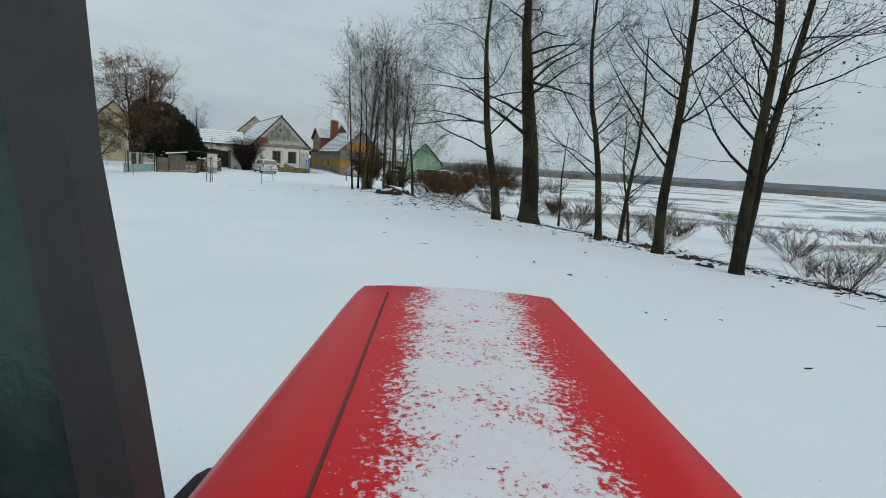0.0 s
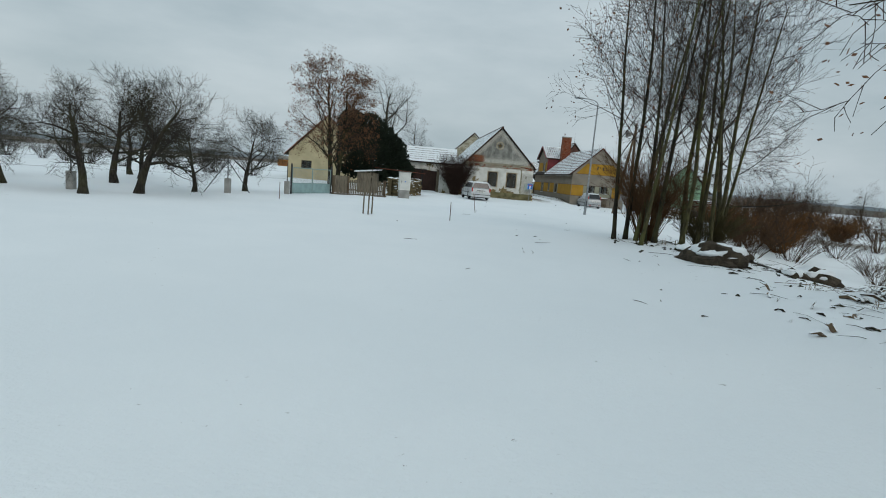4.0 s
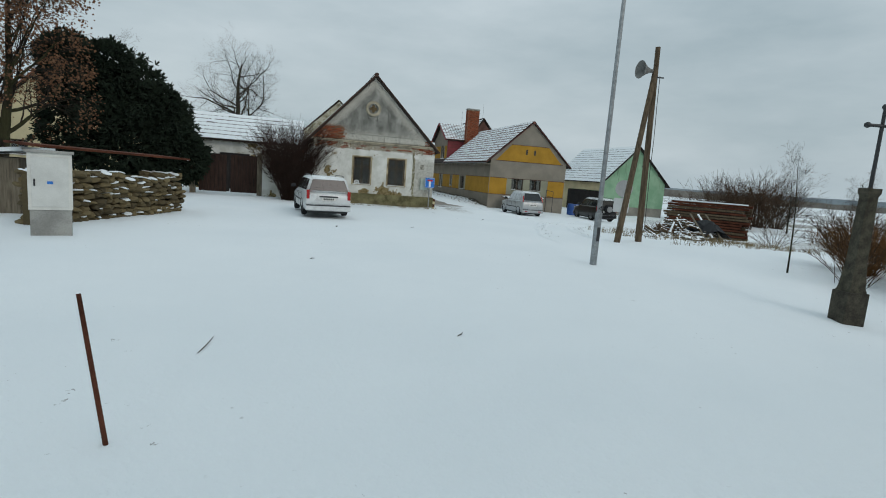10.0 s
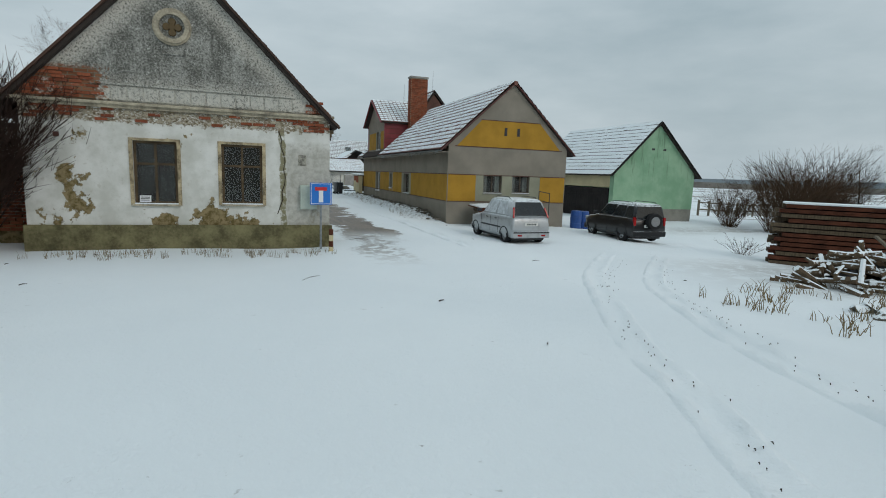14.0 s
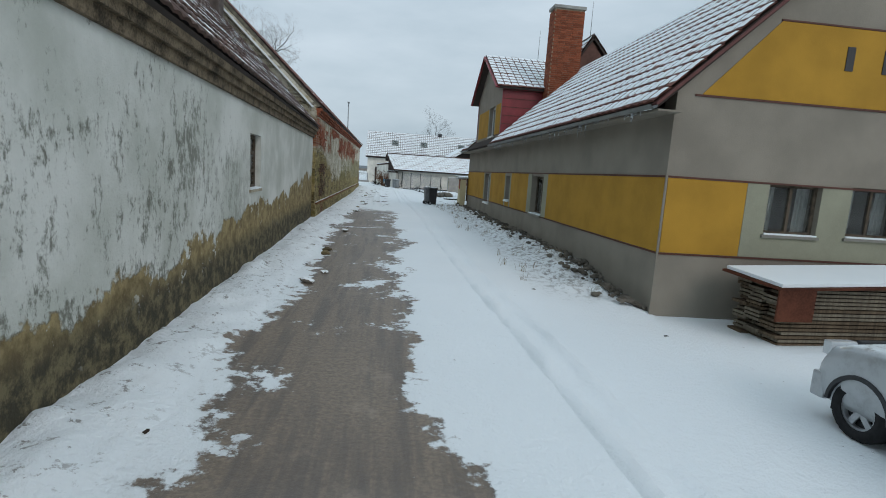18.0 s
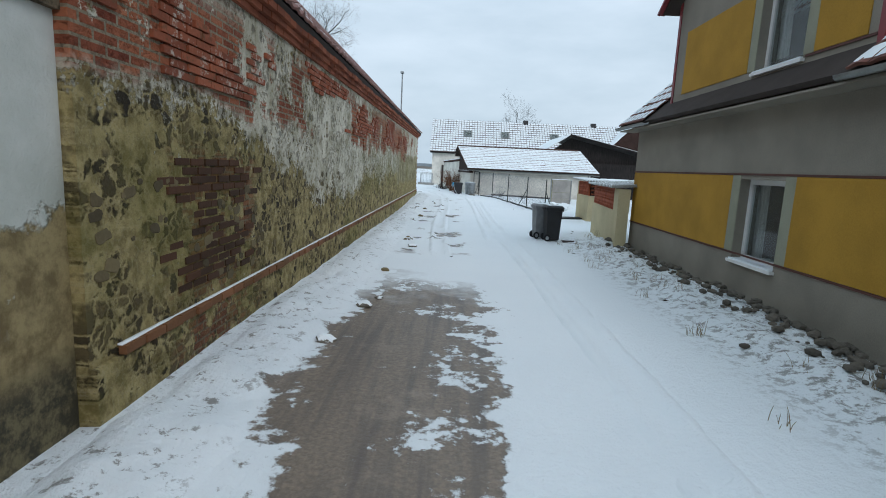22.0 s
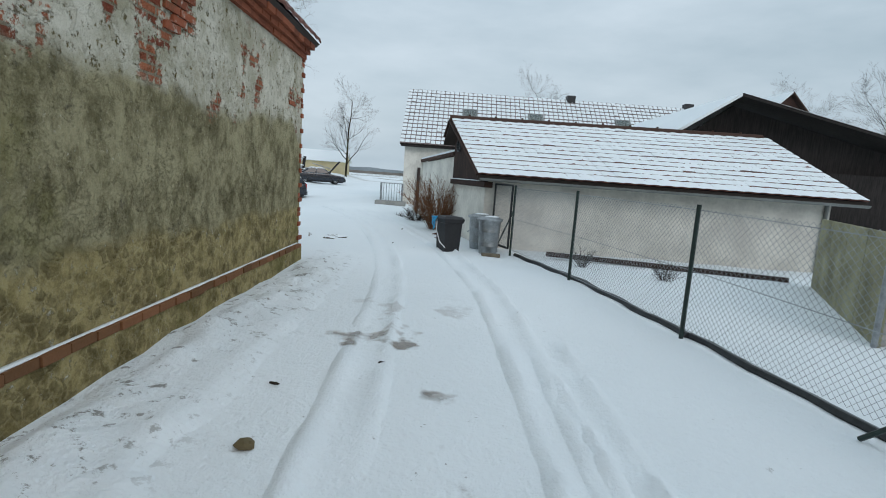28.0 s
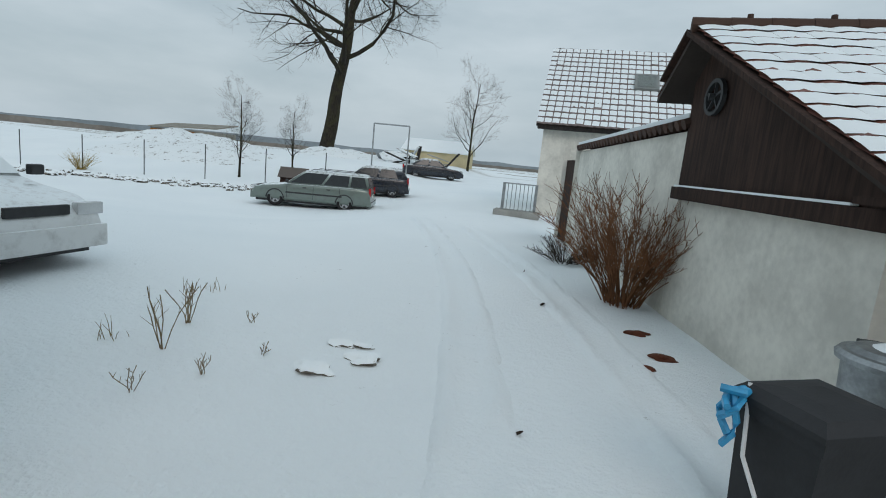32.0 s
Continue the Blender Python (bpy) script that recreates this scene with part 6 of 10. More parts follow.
# ---- trees and bushes ----
class Grower:
    """Grows branch lines and turns them into tubes."""

    def __init__(self, seed):
        self.r = random.Random(seed)
        self.lines = {"trunk": [], "limbs": [], "twigs": []}
        self.tips = []

    def branch(self, p, d, length, r0, level, o):
        n = max(2 if level > 1 else 3, int(length / (0.55 if level == 0 else 0.32)))
        n = min(n, (18, 9, 5, 2, 2)[level])
        pts, rad = [p.copy()], [r0]
        step = length / n
        for i in range(n):
            w = o["wander"] * (0.4 if level == 0 else 1.0)
            d = (d + Vector((self.r.gauss(0, w), self.r.gauss(0, w), self.r.gauss(0, w) + o["lift"] * (0.5 if level else 0.2)))).normalized()
            p = p + d * step
            pts.append(p.copy())
            rad.append(max(0.0035, r0 * (1 - (i + 1) / n * (0.8 if level == 0 else 0.85))))
        kind = "trunk" if level == 0 else "limbs" if level == 1 and r0 > 0.03 else "twigs"
        self.lines[kind].append((pts, rad))
        if level >= o["levels"]:
            self.tips.append((pts[-1], d))
            return
        kids = o["kids"][level]
        for k in range(kids):
            f = o["start"][level] + (1 - o["start"][level]) * (k + self.r.random()) / kids
            i = min(len(pts) - 2, int(f * n))
            q = pts[i].lerp(pts[i + 1], f * n - i)
            axis = (pts[i + 1] - pts[i]).normalized()
            side = axis.orthogonal().normalized()
            side.rotate(Matrix.Rotation(self.r.uniform(0, math.tau), 3, axis))
            ang = radians(o["angle"][level] + self.r.uniform(-14, 14))
            nd = axis * math.cos(ang) + side * math.sin(ang)
            ln = o["len"][level] * (1.15 - 0.75 * f) * self.r.uniform(0.65, 1.2)
            self.branch(q, nd, max(0.15, ln), max(0.005, rad[i] * o["thin"]), level + 1, o)


def tube_arrays(lines, n):
    vs, fs, k = [], [], 0
    cs = [(math.cos(a * math.tau / n), math.sin(a * math.tau / n)) for a in range(n)]
    for pts, rad in lines:
        m = len(pts)
        for i in range(m):
            d = (pts[min(i + 1, m - 1)] - pts[max(i - 1, 0)])
            a = d.orthogonal().normalized()
            b = d.cross(a).normalized()
            for c, s in cs:
                vs.append(pts[i] + (a * c + b * s) * rad[i])
        for i in range(m - 1):
            for j in range(n):
                fs.append((k + i * n + j, k + i * n + (j + 1) % n, k + (i + 1) * n + (j + 1) % n, k + (i + 1) * n + j))
        k += m * n
    return vs, fs


KINDS = {
    "lime": dict(levels=4, kids=(15, 8, 5, 3), start=(0.18, 0.18, 0.2, 0.2), angle=(46, 42, 38, 36), len=(5.0, 2.3, 1.15, 0.65), thin=0.5, wander=0.10, lift=0.10),
    "alder": dict(levels=3, kids=(24, 8, 4), start=(0.22, 0.15, 0.2), angle=(54, 44, 40), len=(3.6, 1.5, 0.8), thin=0.33, wander=0.09, lift=0.07),
    "pole": dict(levels=3, kids=(17, 7, 4), start=(0.3, 0.2, 0.2), angle=(48, 42, 40), len=(3.5, 1.5, 0.8), thin=0.36, wander=0.07, lift=0.11),
    "big": dict(levels=4, kids=(19, 9, 6, 4), start=(0.36, 0.2, 0.2, 0.2), angle=(60, 50, 48, 46), len=(13.5, 5.4, 2.3, 0.95), thin=0.46, wander=0.17, lift=0.05),
    "droop": dict(levels=4, kids=(20, 8, 5, 3), start=(0.27, 0.15, 0.2, 0.2), angle=(72, 46, 42, 40), len=(5.0, 2.2, 1.0, 0.55), thin=0.27, wander=0.11, lift=-0.05),
    "fruit": dict(levels=4, kids=(11, 8, 6, 4), start=(0.34, 0.2, 0.2, 0.2), angle=(58, 52, 48, 45), len=(3.3, 1.7, 0.9, 0.5), thin=0.5, wander=0.26, lift=0.10),
    "round": dict(levels=4, kids=(16, 8, 5, 3), start=(0.16, 0.18, 0.2, 0.2), angle=(50, 42, 38, 36), len=(6.2, 2.8, 1.35, 0.75), thin=0.45, wander=0.10, lift=0.12),
}


def tree_meshes(kind, seed, height, r0, lean=(0, 0)):
    g = Grower(seed)
    d = Vector((lean[0], lean[1], 1)).normalized()
    g.branch(Vector((0, 0, -0.25)), d, height, r0, 0, KINDS[kind])
    # swollen foot
    pts, rad = g.lines["trunk"][0]
    rad[0] *= 1.45
    out = {k: mesh_from(k, *tube_arrays(v, n), smooth=True) for (k, v), n in zip(g.lines.items(), (8, 5, 3)) if v}
    return out, g.tips


def leaf_mesh(tips, per, size, seed, drop=0.15):
    rnd = random.Random(seed)
    vs, fs = [], []
    for p, d in tips:
        for _ in range(per):
            if rnd.random() < 0.35:
                continue
            c = p + Vector((rnd.gauss(0, 0.12), rnd.gauss(0, 0.12), rnd.gauss(-drop, 0.1)))
            a = Vector((rnd.gauss(0, 1), rnd.gauss(0, 1), rnd.gauss(0, 1))).normalized() * size * rnd.uniform(0.6, 1.3)
            b = a.orthogonal() * 0.55
            k = len(vs)
            vs += [c - a, c + b, c + a, c - b]
            fs.append((k, k + 1, k + 2, k + 3))
    return mesh_from("foliage", vs, fs)


def tree(kind, seed, at, height, r0, lean=(0, 0), label="", bark=None, leaves=0, lsize=0.04, group="", twig=None):
    t = thing("tree", label, "tree", (at[0], at[1], ground_z(*at[:2]) if len(at) < 3 else at[2]), 0, group)
    ms, tips = tree_meshes(kind, seed, height, r0, lean)
    for k, me in ms.items():
        part({"trunk": "trunk", "limbs": "branching", "twigs": "crown"}[k], me, (bark or M_BARK) if k != "twigs" else (twig or M_TWIG), t)
    if leaves:
        tagged(part("foliage", leaf_mesh(tips, leaves, lsize, seed), M_LEAF, t, "withered brown leaves"), kind="stuff")
    return t


def tree_copy(src, at, turn, scale=1.0, label=""):
    z = ground_z(*at[:2]) if len(at) < 3 else at[2]
    c = copy_thing(src, pose(at[0], at[1], z, 0, 0, turn))
    c.scale = (scale, scale, scale)
    if label:
        c["label"] = label
    return c


ROW = "trees along the meadow edge"
tree("droop", 11, (0.22, -49.0), 13.5, 0.46, (0.02, 0), "thick dark alder trunk with drooping bare branches", leaves=3, lsize=0.03, group=ROW)
tree("droop", 12, (-2.6, -50.65), 11.5, 0.2, (-0.03, 0.02), "slim dark alder stem beside a thick one", leaves=3, lsize=0.03, group=ROW)
a1 = tree("alder", 13, (-1.2, -55.3), 10.5, 0.13, (0.02, 0.05), "slender bare alder on the snowy bank", leaves=1, lsize=0.035, group=ROW)
a2 = tree("alder", 14, (-1.75, -58.4), 11.5, 0.16, (0.0, 0.0), "straight bare alder on the snowy bank", leaves=1, lsize=0.035, group=ROW)
tree_copy(a1, (3.4, -51.8), 140, 0.85, "small leaning bare alder on the bank")
tree_copy(a2, (-2.4, -61.4), 70, 0.95, "twin-stemmed bare alder on the bank")
tree_copy(a1, (-2.15, -61.2), 250, 1.05, "twin-stemmed bare alder on the bank")
tree_copy(a1, (5.3, -50.5), 20, 0.6, "thin bare sapling behind the bank")
tree_copy(a2, (1.6, -68.5), 200, 0.9)
tree_copy(a1, (6.5, -43.5), 310, 0.6, "thin bare sapling behind the bank")
tree("droop", 15, (2.2, -30.0), 7.4, 0.14, (-0.05, -0.02), "slender alder with long overhanging branches", leaves=1, lsize=0.035, group=ROW)
CL = "clump of slender trees"
p1 = tree("pole", 21, (-4.56, -35.75), 8.6, 0.075, (-0.07, -0.02), "slender bare tree stem of a dense clump", group=CL, leaves=1, lsize=0.04)
p2 = tree("pole", 22, (-1.05, -35.4), 9.0, 0.085, (0.06, 0.0), "slender bare tree stem of a dense clump", M_BARKG, group=CL)
p3 = tree("pole", 23, (-4.35, -37.3), 8.2, 0.066, (0.02, -0.03), "slender mossy tree stem of a dense clump", M_BARKG, group=CL)
for src, x, y, t, s in ((p1, -4.14, -35.60, 100, 1.04), (p3, -4.00, -36.05, 40, 1.08), (p1, -3.78, -36.25, 60, 0.95), (p1, -3.62, -36.57, 200, 1.05), (p3, -3.35, -35.85, 130, 1.0), (p2, -2.75, -36.55, 310, 0.95),
                        (p2, -2.35, -35.9, 170, 1.03), (p3, -1.72, -36.4, 260, 1.1), (p2, -1.60, -35.45, 210, 1.0), (p2, -2.00, -36.15, 50, 0.92), (p3, -0.75, -35.0, 15, 1.0)):
    tree_copy(src, (x, y), t, s)
OR = "orchard trees"
f1 = tree("fruit", 31, (-22.5, -30.5), 4.1, 0.19, (0.1, 0), "gnarled bare fruit tree in a snowy orchard", M_BARKD, group=OR, twig=M_BARKD)
f2 = tree("fruit", 32, (-20.6, -23.3), 3.1, 0.15, (-0.15, 0.1), "crooked bare fruit tree in a snowy orchard", M_BARKD, group=OR, twig=M_BARKD)
for src, x, y, t, s in ((f1, -23.3, -32.7, 120, 0.86), (f2, -26.3, -25.5, 40, 1.3), (f2, -21.8, -26.9, 200, 0.8), (f1, -27.5, -31.0, 250, 0.9), (f2, -28, -20, 300, 1.15), (f1, -33, -27, 20, 0.95), (f2, -31, -15.5, 80, 1.2)):
    tree_copy(src, (x, y), t, s)
lime = tree("lime", 41, (-19.3, -4.6), 9.3, 0.25, (-0.06, 0), "tall lime tree with withered russet leaves", leaves=5, lsize=0.06)
tree_copy(lime, (-18.75, -4.4), 150, 0.93, "second lime stem with withered leaves")
ft = tree("round", 42, (-12.9, 26.3, 0.0), 12.5, 0.2, (0, 0), "bare rounded tree behind the yard roofs")
ft.scale = (0.72, 0.72, 0.72)
tree_copy(ft, (-24.0, 24.0, 0.0), 220, 0.8)
tree_copy(ft, (9.5, 44.0 + 46, 0.0), 60, 0.8)
bt = tree("big", 51, (-24.2, 97.0, 0.1), 20.0, 0.66, (0.05, 0), "large bare ash tree beyond the parked cars", M_BARKD, twig=M_BARKD)
bt.scale = (1.22, 1.22, 1.22)
tree_copy(ft, (-17.3, 74.0), 15, 0.36, "young bare tree on the rubble bank")
tree_copy(ft, (-15.2, 76.0), 200, 0.3, "young bare tree on the rubble bank")
tree_copy(ft, (-11.6, 108.0, 0.6), 75, 0.82, "bare tree beside a low barn")
tree_copy(ft, (26.5, 78.0, -0.3), 10, 0.7)
tree_copy(ft, (20.0, 62.0, 0.0), 310, 0.5)
tree_copy(ft, (24.0, 48.0, 0.0), 80, 0.38, "small bare tree behind the sheds")
tree_copy(ft, (40.0, 6.0, -1.2), 130, 0.42, "small bare tree at the field edge")
tree_copy(p1, (6.4, -17.5, -0.3), 30, 0.38, "crooked small bare tree in the scrub")


def bush(name, label, at, h, r, stems, mat, seed, arch=0.3, twigs=3, thick=0.008, z=None):
    """A many-stemmed bush without leaves."""
    rnd = random.Random(seed)
    t = thing(name, label, "bush", (at[0], at[1], ground_z(*at) if z is None else z))
    ls, tw = [], []
    for k in range(stems):
        a = rnd.uniform(0, math.tau)
        q = rnd.uniform(0, 0.25) * r
        p = Vector((q * math.cos(a), q * math.sin(a), -0.05))
        d = Vector((math.cos(a) * rnd.uniform(0.1, 1) * r / h, math.sin(a) * rnd.uniform(0.1, 1) * r / h, 1)).normalized()
        n, ln = 7, h * rnd.uniform(0.6, 1.1)
        pts, rad = [p.copy()], [thick]
        for i in range(n):
            d = (d + Vector((rnd.gauss(0, 0.08) + math.cos(a) * arch * 0.08, rnd.gauss(0, 0.08) + math.sin(a) * arch * 0.08, -0.02))).normalized()
            p = p + d * (ln / n)
            pts.append(p.copy()), rad.append(thick * (1 - 0.75 * (i + 1) / n))
            if i > 1:
                for _ in range(twigs):
                    e = (d + Vector((rnd.gauss(0, 0.5), rnd.gauss(0, 0.5), rnd.gauss(0.1, 0.3)))).normalized()
                    l2 = ln * rnd.uniform(0.08, 0.26)
                    m = p + e * l2 * 0.5 + Vector((0, 0, 0.01))
                    tw.append(([p.copy(), m, p + e * l2 + Vector((0, 0, rnd.uniform(-0.02, 0.05)))], [thick * 0.5, thick * 0.4, thick * 0.25]))
        ls.append((pts, rad))
    tagged(part("stem_mass", mesh_from("stem_mass", *tube_arrays(ls, 3)), mat, t), kind="stuff")
    tagged(part("twig_mass", mesh_from("twig_mass", *tube_arrays(tw, 3)), mat, t), kind="stuff")
    return t


bush("willow_bush", "red-brown leafless willow bush against a white wall", (1.75, 55.5), 1.5, 0.85, 130, M_TWIGR, 61, 0.5, 3, 0.009)
bush("low_shrub", "low dark shrub dusted with snow by a wall", (0.95, 58.2), 0.55, 0.9, 60, M_TWIG, 62, 0.9, 3, 0.008)
bush("climber", "dark red-brown leafless climber on a brick wall", (-7.8, -0.4), 3.5, 1.7, 420, plain("dark_climber", (0.034, 0.018, 0.013), 0.9, 0, 0.4), 63, 0.3, 4, 0.012)
bush("hazel_bush", "rust-brown dense bush within the tree clump", (-3.5, -35.7), 2.6, 1.15, 170, plain("rust_brown_stems", (0.075, 0.038, 0.016), 0.9, 0, 0.4), 64, 0.4, 4, 0.011)
bush("hazel_bush", "olive-brown low bush at the foot of slim stems", (-1.5, -35.7), 1.5, 1.2, 140, plain("olive_brown_stems", (0.055, 0.045, 0.018), 0.9, 0, 0.4), 164, 0.5, 4, 0.009)
rb = bush("hazel_bush", "rust-brown dense bush at the edge of a field", (11.6, -21.4), 2.0, 1.8, 170, plain("russet_stems", (0.13, 0.062, 0.022), 0.9, 0, 0.5, 1.0), 165, 0.5, 4, 0.014)
for x, y, a, k in ((17.5, -18.2, 310, 0.9), (14.4, -33.0, 40, 0.6), (9.6, -17.2, 80, 0.8), (9.2, -19.6, 150, 0.85), (8.0, -22.2, 20, 0.8), (8.9, -24.6, 270, 0.75)):
    tree_copy(rb, (x, y), a, k)
scr = bush("scrub", "grey-brown leafless scrub on the bank", (6.0, -52.0), 2.0, 1.9, 40, plain("umber_scrub", (0.060, 0.034, 0.018), 0.9, 0, 0.5, 1.0), 65, 0.5, 4, 0.011)
srnd = random.Random(66)
SPOTS = [(5.5, -64), (3.5, -66.5), (7, -58), (9, -47), (10, -42), (7.5, -39), (6, -36), (9, -31), (12, -36), (11, -55), (14, -50), (13, -62), (6.5, -45), (8, -27), (9.5, -23), (12, -25), (14, -18), (11.5, -20),
         (17, -22), (20, -14), (23, -19), (7.5, -18.5), (22, -8), (27, -12), (30, -3), (33, -9), (36, 3), (29, 8), (0.2, -62.6), (1.5, -61.5), (8.8, -20.5), (9.3, -22.1), (6.8, -25.8), (7.8, -23.6), (5.4, -27.4), (10.5, -18.2), (3.6, -28.6)]
for x, y in SPOTS:
    s = srnd.uniform(0.7, 1.25) * (1.25 if x > 15 else 0.55 if y < -55 else 0.8 if y < -30 else 1.0)
    tree_copy(scr, (x, y), srnd.uniform(0, 360), s)

far_scrub = bush("scrub", "low brown scrub along the field edge", (16.0, -45.0), 1.7, 2.4, 30, bpy.data.materials["umber_scrub"], 67, 0.6, 2, 0.014)
for k in range(110):
    x, y = srnd.uniform(9, 46), srnd.uniform(-78, 2)
    if x < 14 and -12 < y:
        continue
    tree_copy(far_scrub, (x, y), srnd.uniform(0, 360), srnd.uniform(0.35, 0.85))


def juniper(label, at, size, seed):
    """A dense dark evergreen of many drooping sprays."""
    rnd = random.Random(seed)
    t = thing("juniper", label, "evergreen", (*at, 0))
    rod(bm := B(), (0, 0, -0.2), (0, 0, size[2] * 0.7), 0.14, 0.05, 8)
    part("trunk", bm, M_BARKD, t)
    vs, fs = [], []
    lobes = ((0, 0, 0.42, 0.8), (-0.62, 0.1, 0.70, 0.46), (0.45, -0.1, 0.36, 0.6), (-0.72, -0.1, 0.84, 0.34), (0.1, 0.1, 0.64, 0.5), (0.85, 0, 0.24, 0.36), (-0.6, 0, 0.40, 0.55), (0.05, -0.4, 0.33, 0.6), (-0.2, -0.1, 0.78, 0.42), (0.5, 0, 0.52, 0.42))
    for lx, ly, lz, lr in lobes:
        for k in range(1500):
            a, u = rnd.uniform(0, math.tau), rnd.uniform(-1, 1)
            q = math.sqrt(1 - u * u)
            w = rnd.uniform(0.55, 1.0) ** 0.5 * (1 + 0.3 * noise.noise((math.cos(a) * 2.3, math.sin(a) * 2.3, u * 2.5 + seed + lx * 9)))
            c = Vector(((lx + q * math.cos(a) * lr * w) * size[0], (ly + q * math.sin(a) * lr * w) * size[1], (lz + u * lr * 0.48 * w) * size[2]))
            if c.z < 0.1:
                continue
            out = Vector((math.cos(a) * q, math.sin(a) * q, u - 0.1)).normalized()
            for _ in range(5):
                d = (out + Vector((rnd.gauss(0, 0.6), rnd.gauss(0, 0.6), rnd.gauss(-0.1, 0.6)))).normalized() * rnd.uniform(0.14, 0.32)
                s = d.orthogonal().normalized() * 0.035
                i = len(vs)
                vs += [c - s, c + s, c + d * 0.7 + s * 0.9, c + d, c + d * 0.7 - s * 0.9]
                fs.append((i, i + 1, i + 2, i + 3, i + 4))
    tagged(part("crown", mesh_from("crown", vs, fs), M_NEEDLE, t), kind="stuff")


juniper("large dark green juniper in front of a cream house", (-16.2, 1.4), (3.4, 2.4, 7.4), 3)


# ---- parked cars ----
def wheel(car, x, y, r, w, side, rim):
    bm = B()
    rnd = [(r * 0.62, -w / 2), (r * 0.93, -w / 2), (r, -w * 0.32), (r, w * 0.32), (r * 0.93, w / 2), (r * 0.62, w / 2)]
    n = 24
    rings = [[(x + d, y + q * math.cos(k * math.tau / n), r + q * math.sin(k * math.tau / n)) for q, d in rnd] for k in range(n)]
    vs = [[bm.verts.new(p) for p in g] for g in rings]
    for k in range(n):
        for j in range(len(rnd)):
            a, b = vs[k], vs[(k + 1) % n]
            bm.faces.new((a[j], a[(j + 1) % len(rnd)], b[(j + 1) % len(rnd)], b[j]))
    tyre = part("wheel", bm, M_RUBBER, car, smooth=True)
    bm = B()
    xo = x + side * w * 0.34
    rod(bm, (xo - side * 0.03, y, r), (xo, y, r), r * 0.16, r * 0.13, 12)
    for k in range(5):
        a = k * math.tau / 5 + 0.2
        c, s = math.cos(a), math.sin(a)
        beam(bm, (xo - side * 0.015, y + c * r * 0.1, r + s * r * 0.1), (xo - side * 0.015, y + c * r * 0.6, r + s * r * 0.6), r * 0.2, 0.025, (side, 0, 0))
    for k in range(n):
        a, b = k * math.tau / n, (k + 1) * math.tau / n
        prism(bm, [(xo - side * 0.04, y + q * math.cos(t), r + q * math.sin(t)) for q, t in ((r * 0.55, a), (r * 0.63, a), (r * 0.63, b), (r * 0.55, b))], (side * 0.05, 0, 0))
    part("rim", bm, rim, tyre)
    rod(bm := B(), (xo - side * 0.08, y, r), (xo - side * 0.05, y, r), r * 0.62, r * 0.62, 20)
    part("brake_disc", bm, M_BLACKP, tyre)


